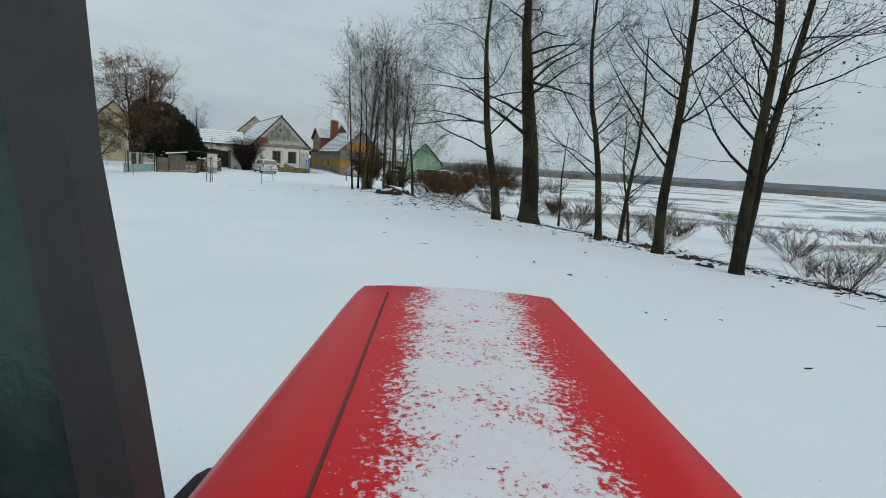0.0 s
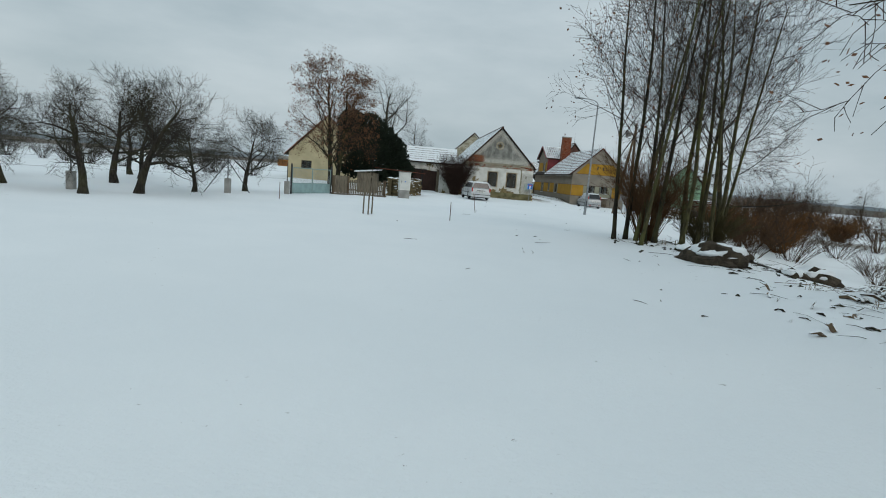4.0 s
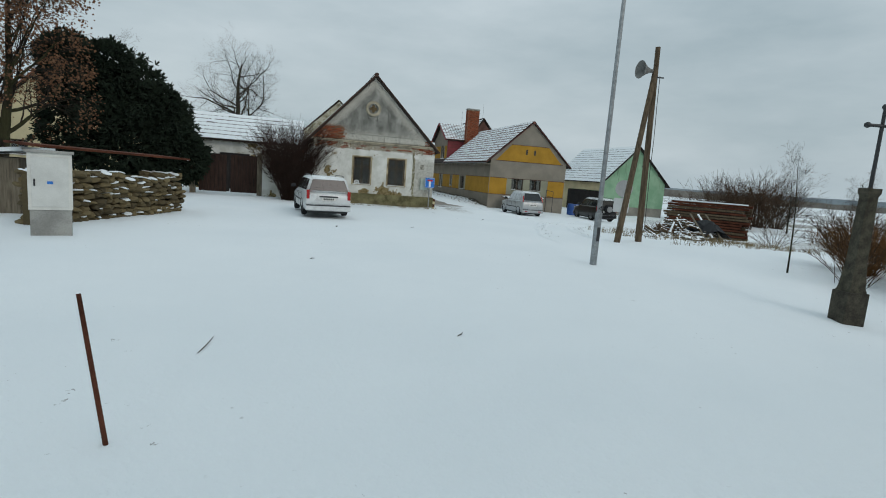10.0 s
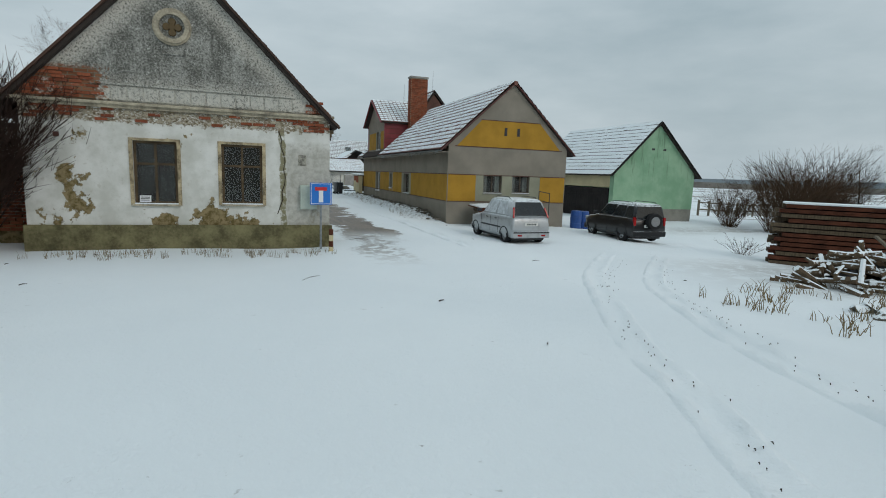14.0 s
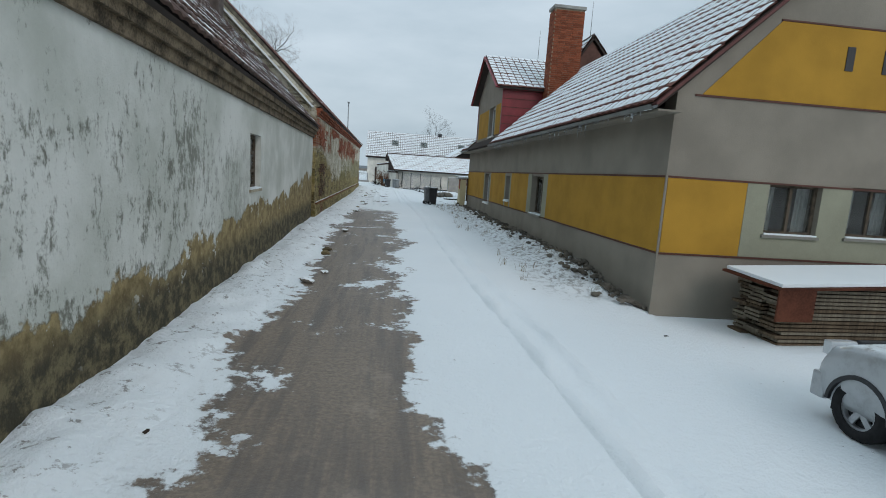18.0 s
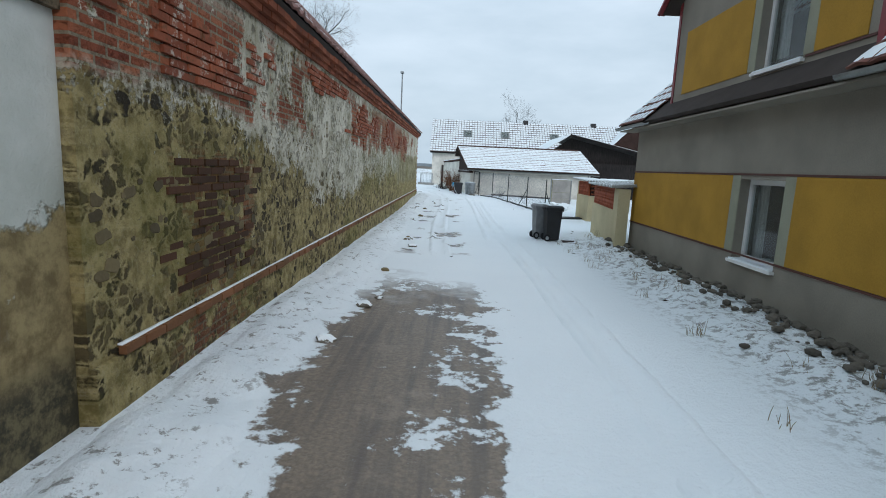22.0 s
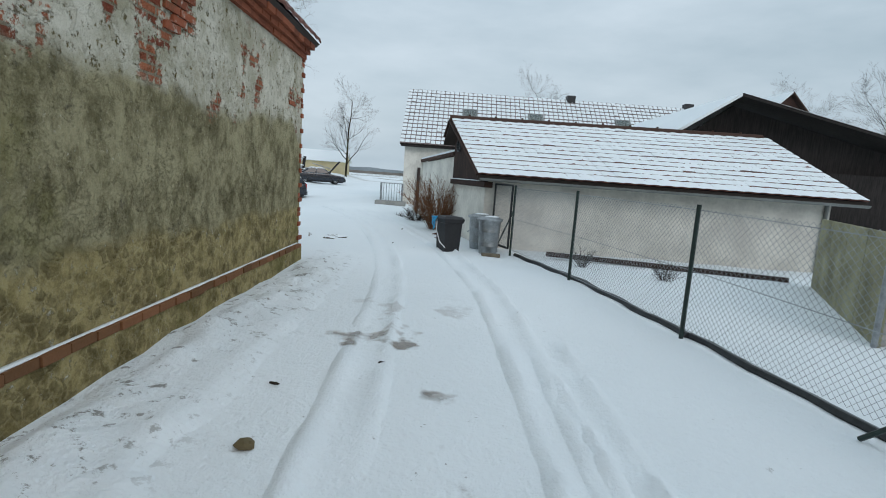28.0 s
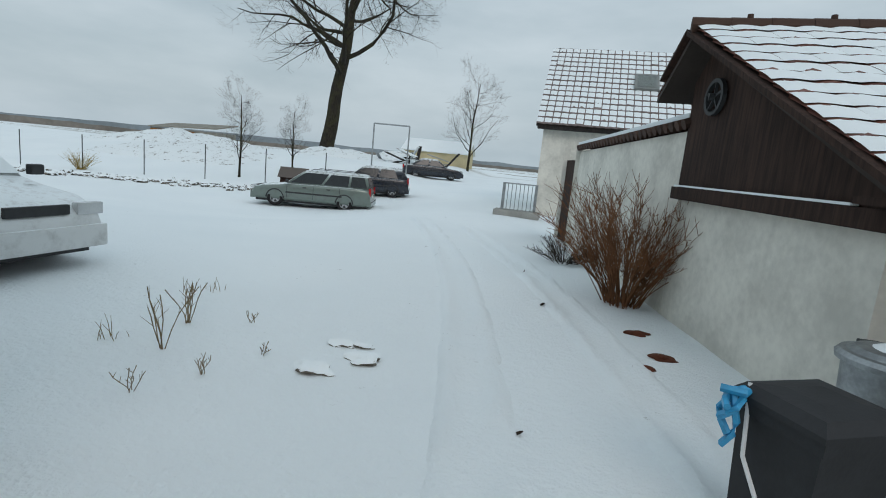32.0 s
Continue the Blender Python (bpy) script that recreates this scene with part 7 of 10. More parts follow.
def car(label, at, turn, paint, L, W, H, belt, hood, style, wb, wr, rail=False, spare=False, snowy=True, category="car", frosted=False):
    """A parked car; its front points to +y before it is turned. style: wagon, hatch, suv or sedan."""
    c = thing("car", label, category, (at[0], at[1], rough_ground(*at[:2]) + 0.01), turn)
    h, r = W / 2, wr
    y0, y1 = -L / 2, L / 2
    ya, yb = -wb / 2 - 0.05 * L * 0, wb / 2
    ya, yb = (y0 + 0.75 * (L - wb) / 2 + 0.1), 0
    ya = y0 + (L - wb) * 0.52
    yb = ya + wb
    zb = r * 0.75

    def ring(y, w, zt, zl):
        m = zl + (zt - zl) * 0.45
        half = [(0.84, zl), (0.94, zl + 0.03), (0.975, zl + 0.10), (0.995, zl + 0.2), (1.0, m), (0.992, zt - 0.14), (0.975, zt - 0.07), (0.94, zt - 0.025), (0.88, zt), (0.45, zt + 0.012)]
        return [(-w * q, y, z) for q, z in half] + [(w * q, y, z) for q, z in half[::-1]]
    front = [(0.0, 0.86, hood - 0.30, zb + 0.06), (0.03, 0.93, hood - 0.17, zb), (0.10, 0.985, hood - 0.07, zb), (0.22, 1.0, hood - 0.01, zb), (0.30, 1.0, hood + 0.06, zb), (0.36, 1.0, belt - 0.02, zb), (0.5, 1.0, belt, zb), (0.8, 1.0, belt + 0.01, zb)]
    if style == "sedan":
        back = [(0.86, 0.99, belt, zb), (0.94, 0.97, belt - 0.03, zb), (0.985, 0.93, belt - 0.14, zb), (1.0, 0.9, belt - 0.3, zb + 0.05)]
    else:
        back = [(0.92, 0.99, belt + 0.01, zb), (0.975, 0.96, belt - 0.01, zb), (0.995, 0.94, belt - 0.15, zb + 0.02), (1.0, 0.93, belt - 0.35, zb + 0.05)]
    bm = B()
    loft(bm, [ring(y1 - f * L, h * w, zt, zl) for f, w, zt, zl in front + back])
    body = part("body", bm, paint, c, smooth=True)
    # cabin
    ws, rs = (0.29, 0.43)
    if style == "wagon":
        re, rb = 0.955, 0.99
    elif style == "suv":
        re, rb = 0.965, 0.99
    elif style == "hatch":
        re, rb = 0.90, 0.985
    else:
        re, rb = 0.70, 0.86
    yw, yr, ye, yk = y1 - ws * L, y1 - rs * L, y1 - re * L, y1 - rb * L
    tw, bw_ = h * 0.76, h * 0.93

    def cab(y, w, z):
        return [(-w, y, z), (w, y, z)]
    bm = B()
    low = [bm.verts.new(p) for p in ((-bw_, yw, belt - 0.03), (bw_, yw, belt - 0.03), (bw_, yk, belt - 0.02), (-bw_, yk, belt - 0.02))]
    top = [bm.verts.new(p) for p in ((-tw, yr, H - 0.05), (tw, yr, H - 0.05), (tw, ye, H - 0.06), (-tw, ye, H - 0.06))]
    rf = [bm.verts.new(p) for p in ((-tw * 0.8, yr - 0.1, H), (tw * 0.8, yr - 0.1, H), (tw * 0.8, ye + 0.12, H), (-tw * 0.8, ye + 0.12, H))]
    for i in range(4):
        bm.faces.new((low[i], low[(i + 1) % 4], top[(i + 1) % 4], top[i]))
        bm.faces.new((top[i], top[(i + 1) % 4], rf[(i + 1) % 4], rf[i]))
    bm.faces.new(rf), bm.faces.new(low[::-1])
    bmesh.ops.bevel(bm, geom=[e for e in bm.edges if not (e.verts[0] in low and e.verts[1] in low)], offset=0.045, segments=3, affect="EDGES")
    part("cabin", bm, paint, c, smooth=True)

    def lerp3(a, b, f):
        return Vector(a).lerp(Vector(b), f)

    def pane(a, b, d, e, name, inset, off, mat=M_CARGLASS):
        """A pane between four corners (lower a, b; upper e, d), a little proud."""
        ctr = (Vector(a) + Vector(b) + Vector(d) + Vector(e)) / 4
        q = [Vector(p) + (ctr - Vector(p)).normalized() * inset for p in (a, b, d, e)]
        n = (q[1] - q[0]).cross(q[3] - q[0]).normalized()
        if n.dot(Vector(off)) < 0:
            n = -n
        part(name, prism(B(), [p + n * 0.003 for p in q], n * 0.008), mat, c)
    pane((-bw_, yw, belt), (bw_, yw, belt), (tw, yr, H - 0.06), (-tw, yr, H - 0.06), "windscreen", 0.07, (0, 1, 0.5), M_SNOW if snowy else M_CARGLASS)
    pane((-bw_, yk, belt), (bw_, yk, belt), (tw, ye, H - 0.08), (-tw, ye, H - 0.08), "rear_window", 0.09, (0, -1, 0.4))
    cuts = [0.0, 0.42, 0.76, 1.0] if style in ("wagon", "suv") else [0.0, 0.5, 0.96] if style != "hatch" else [0.0, 0.46, 0.86]
    for s in (-1, 1):
        lo0, lo1, hi0, hi1 = (s * bw_, yw - 0.1, belt), (s * bw_, yk + 0.06, belt), (s * tw, yr - 0.02, H - 0.08), (s * tw, ye + 0.05, H - 0.08)
        for a, b in zip(cuts, cuts[1:]):
            pane(lerp3(lo0, lo1, a), lerp3(lo0, lo1, b), lerp3(hi0, hi1, b), lerp3(hi0, hi1, a), "side_window", 0.055, (s, 0, 0.3), M_FROST if frosted else M_CARGLASS)
        for f in (0.30, 0.52, 0.74 if style != "hatch" else 0.70):
            y = y1 - f * L
            part("door_gap", box(B(), (s * h * 1.0 - 0.004, y, zb + 0.12), (s * h * 1.0 + 0.004, y + 0.012, belt - 0.08)), M_BLACKP, c)
        for f in (0.46, 0.66):
            part("door_handle", box(B(), (s * h - 0.01, y1 - f * L, belt - 0.17), (s * h + 0.025, y1 - f * L + 0.14, belt - 0.13), 0.008), M_BLACKP, c)
        part("side_strip", box(B(), (s * h - 0.01, y1 - 0.76 * L, zb + 0.30), (s * h + 0.014, y1 - 0.29 * L, zb + 0.36), 0.006), M_BLACKP, c)
        part("mirror", box(B(), (s * (h + 0.02), yw - 0.12, belt + 0.0), (s * (h + 0.19), yw - 0.02, belt + 0.13), 0.025), M_BLACKP, c)
        tall = style in ("wagon", "suv", "hatch")
        if frosted:
            beam(bm := B(), (s * h * 0.90, yk - 0.005, belt - 0.04), (s * h * 0.80, yk + (ye - yk) * 0.5, belt + (H - belt) * 0.5), 0.055, 0.04, (0, -1, 0.2))
            part("tail_lamp", bm, M_LAMPRED, c)
            part("reflector", box(B(), (s * h * 0.5, y0 - 0.058, zb + 0.08), (s * h * 0.72, y0 - 0.04, zb + 0.14), 0.006), M_LAMPRED, c)
        else:
            part("tail_lamp", box(B(), (s * h * 0.80, y0 - 0.004, belt - (0.28 if style != "suv" else 0.3)), (s * h * 0.925, y0 + 0.09, belt + (0.04 if tall else -0.06)), 0.015), M_LAMPRED, c)
        part("headlamp", box(B(), (s * h * 0.52, y1 - 0.12, hood - 0.26), (s * h * 0.9, y1 - 0.025, hood - 0.12), 0.02), M_LAMPCLR, c)
        for yy in (ya, yb):
            wheel(c, s * (h - 0.11), yy, r, 0.19, s, M_ALLOY)
            bm = loft(B(), [[(s * (h - 0.02) + d, yy + q * math.cos(math.pi * k / 14), r + q * math.sin(math.pi * k / 14)) for q, d in ((r * 1.0, 0), (r * 1.17, 0), (r * 1.15, s * 0.03), (r * 1.02, s * 0.03))] for k in range(15)])
            part("wheel_arch", bm, M_BLACKP, c)
        if rail:
            tube(bm := B(), [(s * tw * 0.9, yr - 0.25, H - 0.02), (s * tw * 0.92, yr - 0.35, H + 0.05), (s * tw * 0.92, ye + 0.4, H + 0.05), (s * tw * 0.9, ye + 0.3, H - 0.02)], 0.014, 6)
            part("roof_rail", bm, M_BLACKP, c)
    part("rear_bumper", box(B(), (-h * 0.95, y0 - 0.05, zb + 0.02), (h * 0.95, y0 + 0.12, zb + 0.24), 0.03), paint, c)
    part("bumper_strip", box(B(), (-h * 0.93, y0 - 0.06, zb + 0.19), (h * 0.93, y0 - 0.04, zb + 0.235), 0.004), M_BLACKP, c)
    part("front_bumper", box(B(), (-h * 0.9, y1 - 0.12, zb + 0.0), (h * 0.9, y1 + 0.04, zb + 0.26), 0.03), paint, c)
    part("grille", box(B(), (-h * 0.4, y1 - 0.06, hood - 0.24), (h * 0.4, y1 - 0.012, hood - 0.13), 0.01), M_BLACKP, c)
    zp = belt - 0.33 if style != "suv" else belt - 0.38
    pl = part("number_plate", box(B(), (-0.26, y0 - 0.022, zp), (0.26, y0 + 0.0, zp + 0.115), 0.004), M_PLATE, c)
    for k in range(6):
        part("lettering", box(B(), (-0.19 + k * 0.065, y0 - 0.027, zp + 0.03), (-0.145 + k * 0.065, y0 - 0.0225, zp + 0.09)), M_BAR, pl)
    if style == "wagon":
        part("plate_recess", box(B(), (-0.34, y0 - 0.012, zp + 0.125), (0.34, y0 + 0.01, zp + 0.17), 0.004), M_BLACKP, c)
    part("wiper", beam(B(), (0.0, y0 + 0.02 + (yk - y0), belt + 0.03), (-0.3, y0 + 0.03 + (yk - y0), belt + 0.07), 0.02, 0.015), M_BLACKP, c)
    part("underbody", box(B(), (-h * 0.8, y0 + 0.15, zb - 0.08), (h * 0.8, y1 - 0.15, zb + 0.02)), M_BLACKP, c)
    if spare:
        rod(bm := B(), (0.12, y0 - 0.2, belt - 0.12), (0.12, y0 - 0.0, belt - 0.12), r * 0.95, r * 1.0, 24)
        sp = part("spare_wheel", bm, M_RUBBER, c)
        rod(bm := B(), (0.12, y0 - 0.215, belt - 0.12), (0.12, y0 - 0.2, belt - 0.12), r * 0.58, r * 0.6, 20)
        part("rim", bm, M_ALLOY, sp)
    return c


M_FROST = plain("snow_dusted_glass", (0.52, 0.55, 0.57), 0.5, 0, 0.3, 6.0, 60.0, 0.3)
P_WHITE = sheet_mat("dirty_white_car_paint", (0.62, 0.64, 0.64), 0.3)
P_SILVER = sheet_mat("silver_car_paint", (0.42, 0.44, 0.45), 0.35, 0.35)
P_BLACK = sheet_mat("black_car_paint", (0.004, 0.004, 0.005), 0.32, 0.0, (0.03, 0.027, 0.024), 0.2)
P_GREEN = sheet_mat("grey_green_car_paint", (0.17, 0.21, 0.19), 0.3, 0.35)
P_NAVY = sheet_mat("dark_blue_car_paint", (0.012, 0.016, 0.026), 0.25, 0.0, (0.05, 0.05, 0.05), 0.3)
car("white estate car parked before a derelict house", (-6.4, -7.4, 0.0), 7, P_WHITE, 4.4, 1.72, 1.48, 0.94, 0.86, "wagon", 2.6, 0.3, True)
car("small silver hatchback powdered with snow beside a woodpile", (7.2, 3.85, 0.0), 2, P_SILVER, 3.5, 1.55, 1.58, 0.98, 0.92, "hatch", 2.38, 0.28, True, frosted=True)
car("black off-road car with rear spare wheel", (13.5, 5.1), -4, P_BLACK, 3.8, 1.64, 1.62, 1.03, 0.97, "suv", 2.35, 0.34, True, True, snowy=False, category="off-road car")
car("grey-green estate car parked beneath a bare tree", (-9.25, 67.8, 0.3), 106, P_GREEN, 4.65, 1.75, 1.48, 0.94, 0.86, "wagon", 2.7, 0.31, True)
car("dark hatchback parked beyond an estate car", (-9.2, 73.2, 0.42), 108, P_NAVY, 4.0, 1.7, 1.45, 0.92, 0.85, "hatch", 2.5, 0.3)
car("dark saloon car parked by scrap heaps", (-9.5, 85.8, 0.5), -70, P_NAVY, 4.4, 1.72, 1.42, 0.9, 0.84, "sedan", 2.6, 0.3)
car("white car at the edge of a snowy yard", (-6.4, 52.7, 0.0), 270, P_WHITE, 4.2, 1.7, 1.45, 0.92, 0.85, "hatch", 2.5, 0.3)


# ---- street furniture on the green ----
def gz(x, y):
    return ground_z(x, y)


m = thing("street_lamp", "tall grey steel street lamp with short arm", "street lamp", (0.12, -17.6, gz(0.12, -17.6)))
rod(bm := B(), (0, 0, -0.2), (0, 0, 1.3), 0.085, 0.085, 12)
part("base_tube", bm, M_STEELG, m)
rod(bm := B(), (0, 0, 1.3), (0, 0, 7.3), 0.06, 0.045, 12)
part("mast", bm, M_STEELG, m)
tube(bm := B(), [(0, 0, 7.25), (-0.08, 0, 7.4), (-0.3, 0, 7.52), (-0.7, 0, 7.57), (-1.05, 0, 7.58)], 0.03, 8)
part("arm", bm, M_STEELG, m)
bm = loft(B(), [[(x, w * math.cos(a), 7.58 + h * math.sin(a)) for a in [k * math.tau / 10 for k in range(10)]] for x, w, h in ((-0.95, 0.05, 0.04), (-1.1, 0.11, 0.06), (-1.45, 0.13, 0.07), (-1.6, 0.06, 0.03))])
part("lamp_head", bm, M_STEELG, m)
num = bpy.data.curves.new("lettering", "FONT")
num.body, num.size, num.extrude, num.align_x = "4", 0.2, 0.002, "CENTER"
num.materials.append(M_BAR)
nob = new("lettering", num)
nob.parent = m
nob.matrix_basis = pose(-0.035, -0.105, 1.35, 90, 0, -18)
part("hatch", box(B(), (-0.04, -0.095, 0.6), (0.04, -0.08, 0.95), 0.005), M_BLACKP, m)

m = thing("utility_pole", "wooden pole with slanting strut and loudspeaker", "utility pole", (5.3, -12.05, gz(5.3, -12.05)))
rod(bm := B(), (0.0, 0, -0.3), (-0.35, -0.2, 7.0), 0.125, 0.085, 12)
part("pole", bm, M_POLE, m)
rod(bm := B(), (-1.65, -1.05, -0.3), (-0.38, -0.28, 6.3), 0.11, 0.085, 12)
part("strut", bm, M_POLE, m)
rod(bm := B(), (-0.5, -0.25, 5.95), (0.0, -0.25, 5.97), 0.025, 0.025, 8)
part("bracket", bm, M_IRON, m)
bm = B()
n = 18
loft(bm, [[(x - 0.78, -0.25 + r * math.cos(k * math.tau / n), 6.15 + r * math.sin(k * math.tau / n)) for k in range(n)] for x, r in ((0.36, 0.06), (0.2, 0.07), (0.05, 0.13), (-0.12, 0.24), (-0.2, 0.31), (-0.21, 0.315), (-0.19, 0.29), (-0.1, 0.2), (0.06, 0.08))])
part("loudspeaker", bm, plain("grey_horn", (0.16, 0.16, 0.15), 0.6), m, "grey horn loudspeaker")
tube(bm := B(), [(0.1 - 0.05 * z, -0.14 - 0.03 * z - 0.02 * math.sin(z * 2), z) for z in (0.4, 1.5, 2.6, 3.8, 5.0, 6.0)], 0.012, 6)
part("cable", bm, M_BLACKP, m)

m = thing("wayside_cross", "dark wayside cross on a tapering stone pillar", "wayside cross", (3.17, -21.7, gz(3.17, -21.7)), -12)
bm = box(B(), (-0.21, -0.2, -0.3), (0.21, 0.2, 0.6), 0.03)
part("pedestal", bm, plain("dark_mossy_stone", (0.055, 0.05, 0.038), 0.92, 0, 0.5, 5.0, 30.0, 0.6), m)
bm = loft(B(), [[(-a, -a, z), (a, -a, z), (a, a, z), (-a, a, z)] for a, z in ((0.17, 0.6), (0.15, 0.68), (0.115, 1.2), (0.10, 2.4), (0.125, 2.46), (0.125, 2.55))])
part("pillar", bm, plain("dark_mossy_pillar", (0.06, 0.055, 0.04), 0.92, 0, 0.5, 5.0, 30.0, 0.6), m)
bm = B()
rod(bm, (0, 0, 2.5), (0, 0, 3.98), 0.035, 0.03, 8)
rod(bm, (-0.26, 0, 3.68), (0.26, 0, 3.68), 0.03, 0.03, 8)
for p in ((-0.28, 0, 3.68), (0.28, 0, 3.68), (0, 0, 4.02)):
    bmesh.ops.create_icosphere(bm, subdivisions=2, radius=0.055, matrix=Matrix.Translation(p))
part("iron_cross", bm, M_IRON, m)

for x, y, h, lx, ly in ((-9.68, -31.1, 0.74, -0.02, 0), (-8.07, -25.5, 1.0, -0.18, 0.05), (-17.7, -27.1, 0.8, 0, 0)):
    t = thing("marker_rod", "thin rusty marker rod stuck in the snow", "rod", (x, y, gz(x, y)), 0, "marker rods on the green")
    rod(bm := B(), (0, 0, -0.2), (lx * h, ly * h, h), 0.017, 0.014, 8)
    part("rod", bm, M_RUST, t)

t = thing("young_tree", "young staked tree tied between three wooden posts", "young tree", (-13.02, -31.5, gz(-13.02, -31.5)))
for x, y in ((-0.17, 0.05), (0.05, -0.14), (0.17, 0.1)):
    rod(bm := B(), (x, y, -0.2), (x * 0.95, y, 1.67), 0.03, 0.027, 8)
    part("stake", bm, M_GREYW, t)
for a, b in (((-0.19, 0.05, 1.56), (0.19, 0.1, 1.57)), ((0.05, -0.14, 1.5), (0.17, 0.1, 1.52))):
    beam(bm := B(), a, b, 0.03, 0.07)
    part("crossbar", bm, M_GREYW, t)
g = Grower(77)
g.branch(Vector((0.03, 0, -0.1)), Vector((0, 0, 1)), 3.0, 0.025, 0, dict(levels=2, kids=(7, 3), start=(0.5, 0.2), angle=(40, 36), len=(0.8, 0.4), thin=0.5, wander=0.08, lift=0.1))
part("sapling", mesh_from("sapling", *tube_arrays(g.lines["trunk"] + g.lines["limbs"] + g.lines["twigs"], 5)), M_TWIG, t)

t = thing("road_sign", "back of a round and an oblong road sign", "road sign", (5.4, -10.4, gz(5.4, -10.4)), -20)
rod(bm := B(), (0, 0, -0.2), (0.08, 0, 2.25), 0.03, 0.03, 10)
part("post", bm, M_STEELG, t)
rod(bm := B(), (0.085, -0.055, 1.98), (0.085, -0.035, 1.98), 0.34, 0.34, 28)
part("round_plate", bm, plain("galvanised_sign_back", (0.40, 0.41, 0.41), 0.45, 0.5, 0.15), t)
part("oblong_plate", box(B(), (-0.26, -0.055, 1.02), (0.36, -0.035, 1.58), 0.01), plain("pale_sign_back", (0.52, 0.54, 0.54), 0.45, 0.3, 0.12), t)

t = thing("dead_end_sign", "square blue dead-end road sign with red bar", "road sign", (-0.26, -0.36, 0.0))
rod(bm := B(), (0, 0.03, -0.1), (0, 0.03, 1.72), 0.03, 0.03, 10)
part("post", bm, M_STEELG, t)
pl = part("plate", box(B(), (-0.27, -0.012, 1.14), (0.27, 0.0, 1.7), 0.01), M_BLUE, t)
part("white_bar", box(B(), (-0.055, -0.017, 1.2), (0.055, -0.0125, 1.5)), M_SIGNW, pl)
part("red_bar", box(B(), (-0.15, -0.018, 1.5), (0.15, -0.0125, 1.59)), M_SIGNR, pl)
bm = B()
for a, b in (((-0.25, 1.16), (0.25, 1.17)), ((-0.25, 1.67), (0.25, 1.68)), ((-0.25, 1.17), (-0.24, 1.67)), ((0.24, 1.17), (0.25, 1.67))):
    box(bm, (a[0], -0.016, a[1]), (b[0], -0.0125, b[1]))
part("white_edge", bm, M_SIGNW, pl)
t = thing("marker_post", "short red and white striped post by a house corner", "post", (-0.05, -0.75, 0.05))
for k in range(4):
    part("band", box(B(), (-0.05, -0.04, -0.1 + k * 0.15), (0.05, 0.04, 0.05 + k * 0.15)), M_RUST if k % 2 else M_CREAM, t)

# ---- timber stack before the ochre house ----
t = thing("plank_stack", "stack of weathered planks under snow by a wall", "timber stack", (9.2, 8.3, gz(9.2, 8.3)), 3)
prnd = random.Random(5)
for k in range(16):
    for j in range(3):
        w = 0.3
        part("plank", box(B(), (-1.35 + prnd.uniform(-0.12, 0.05), -0.45 + j * 0.31, k * 0.058), (1.35 + prnd.uniform(-0.05, 0.12), -0.45 + j * 0.31 + w, k * 0.058 + 0.04)), M_GREYW if prnd.random() < 0.6 else M_POLE, t)
part("cover_sheet", prism(B(), [(-1.6, -0.62, 0.86), (1.5, -0.62, 0.98), (1.5, 0.6, 1.04), (-1.6, 0.6, 0.92)], (0, 0, 0.035)), M_RUST, t)
part("hanging_sheet", box(B(), (-1.62, -0.63, 0.42), (-1.02, -0.6, 0.88)), M_RUST, t)
part("snow_cover", prism(B(), [(-1.55, -0.58, 0.905), (1.45, -0.58, 1.025), (1.45, 0.57, 1.085), (-1.55, 0.57, 0.965)], (0, 0, 0.05)), M_SNOW, t)
t = thing("steel_frame", "thin black steel frame leaning on a plank stack", "frame", (11.3, 8.75, gz(11.3, 8.75)))
for a, b in (((0, 0, 0), (0, 0, 1.75)), ((0.6, 0, 0), (0.6, 0, 1.65)), ((0, 0, 1.75), (0.6, 0, 1.65)), ((0, 0, 1.3), (0.6, 0, 1.2))):
    rod(bm := B(), a, b, 0.02, 0.02, 6)
    part("bar", bm, M_IRON, t)
for k, (x, y) in enumerate(((13.7, 9.0), (14.25, 9.15))):
    t = thing("barrel", "blue plastic barrel by a yard gate", "barrel", (x, y, gz(x, y)), 0, "blue barrels")
    lathe(bm := B(), [(0.25, 0), (0.28, 0.04), (0.29, 0.28), (0.275, 0.3), (0.29, 0.32), (0.29, 0.6), (0.275, 0.62), (0.29, 0.64), (0.27, 0.88), (0.24, 0.92)], 22)
    part("body", bm, plain("blue_plastic", (0.015, 0.07, 0.26), 0.45, 0, 0.15), t)

# ---- thicket and rail fence behind the timber ----
th = bush("thicket", "large rust-brown leafless thicket behind a timber stack", (29.0, 9.6), 4.3, 3.0, 150, plain("rust_brown_thicket", (0.06, 0.035, 0.02), 0.9, 0, 0.5, 0.8), 68, 0.4, 3, 0.016)
for x, y, s, a in ((32.5, 10.8, 1.05, 80), (36.2, 12.6, 1.15, 200), (27.0, 11.5, 0.6, 20), (41.0, 15.0, 0.9, 300)):
    tree_copy(th, (x, y), a, s)
tree_copy(ft, (37.5, 10.5, -1.4), 210, 0.42, "small bare tree beside a brown thicket")
t = thing("rail_fence", "old post and rail fence across a snowy field", "fence")
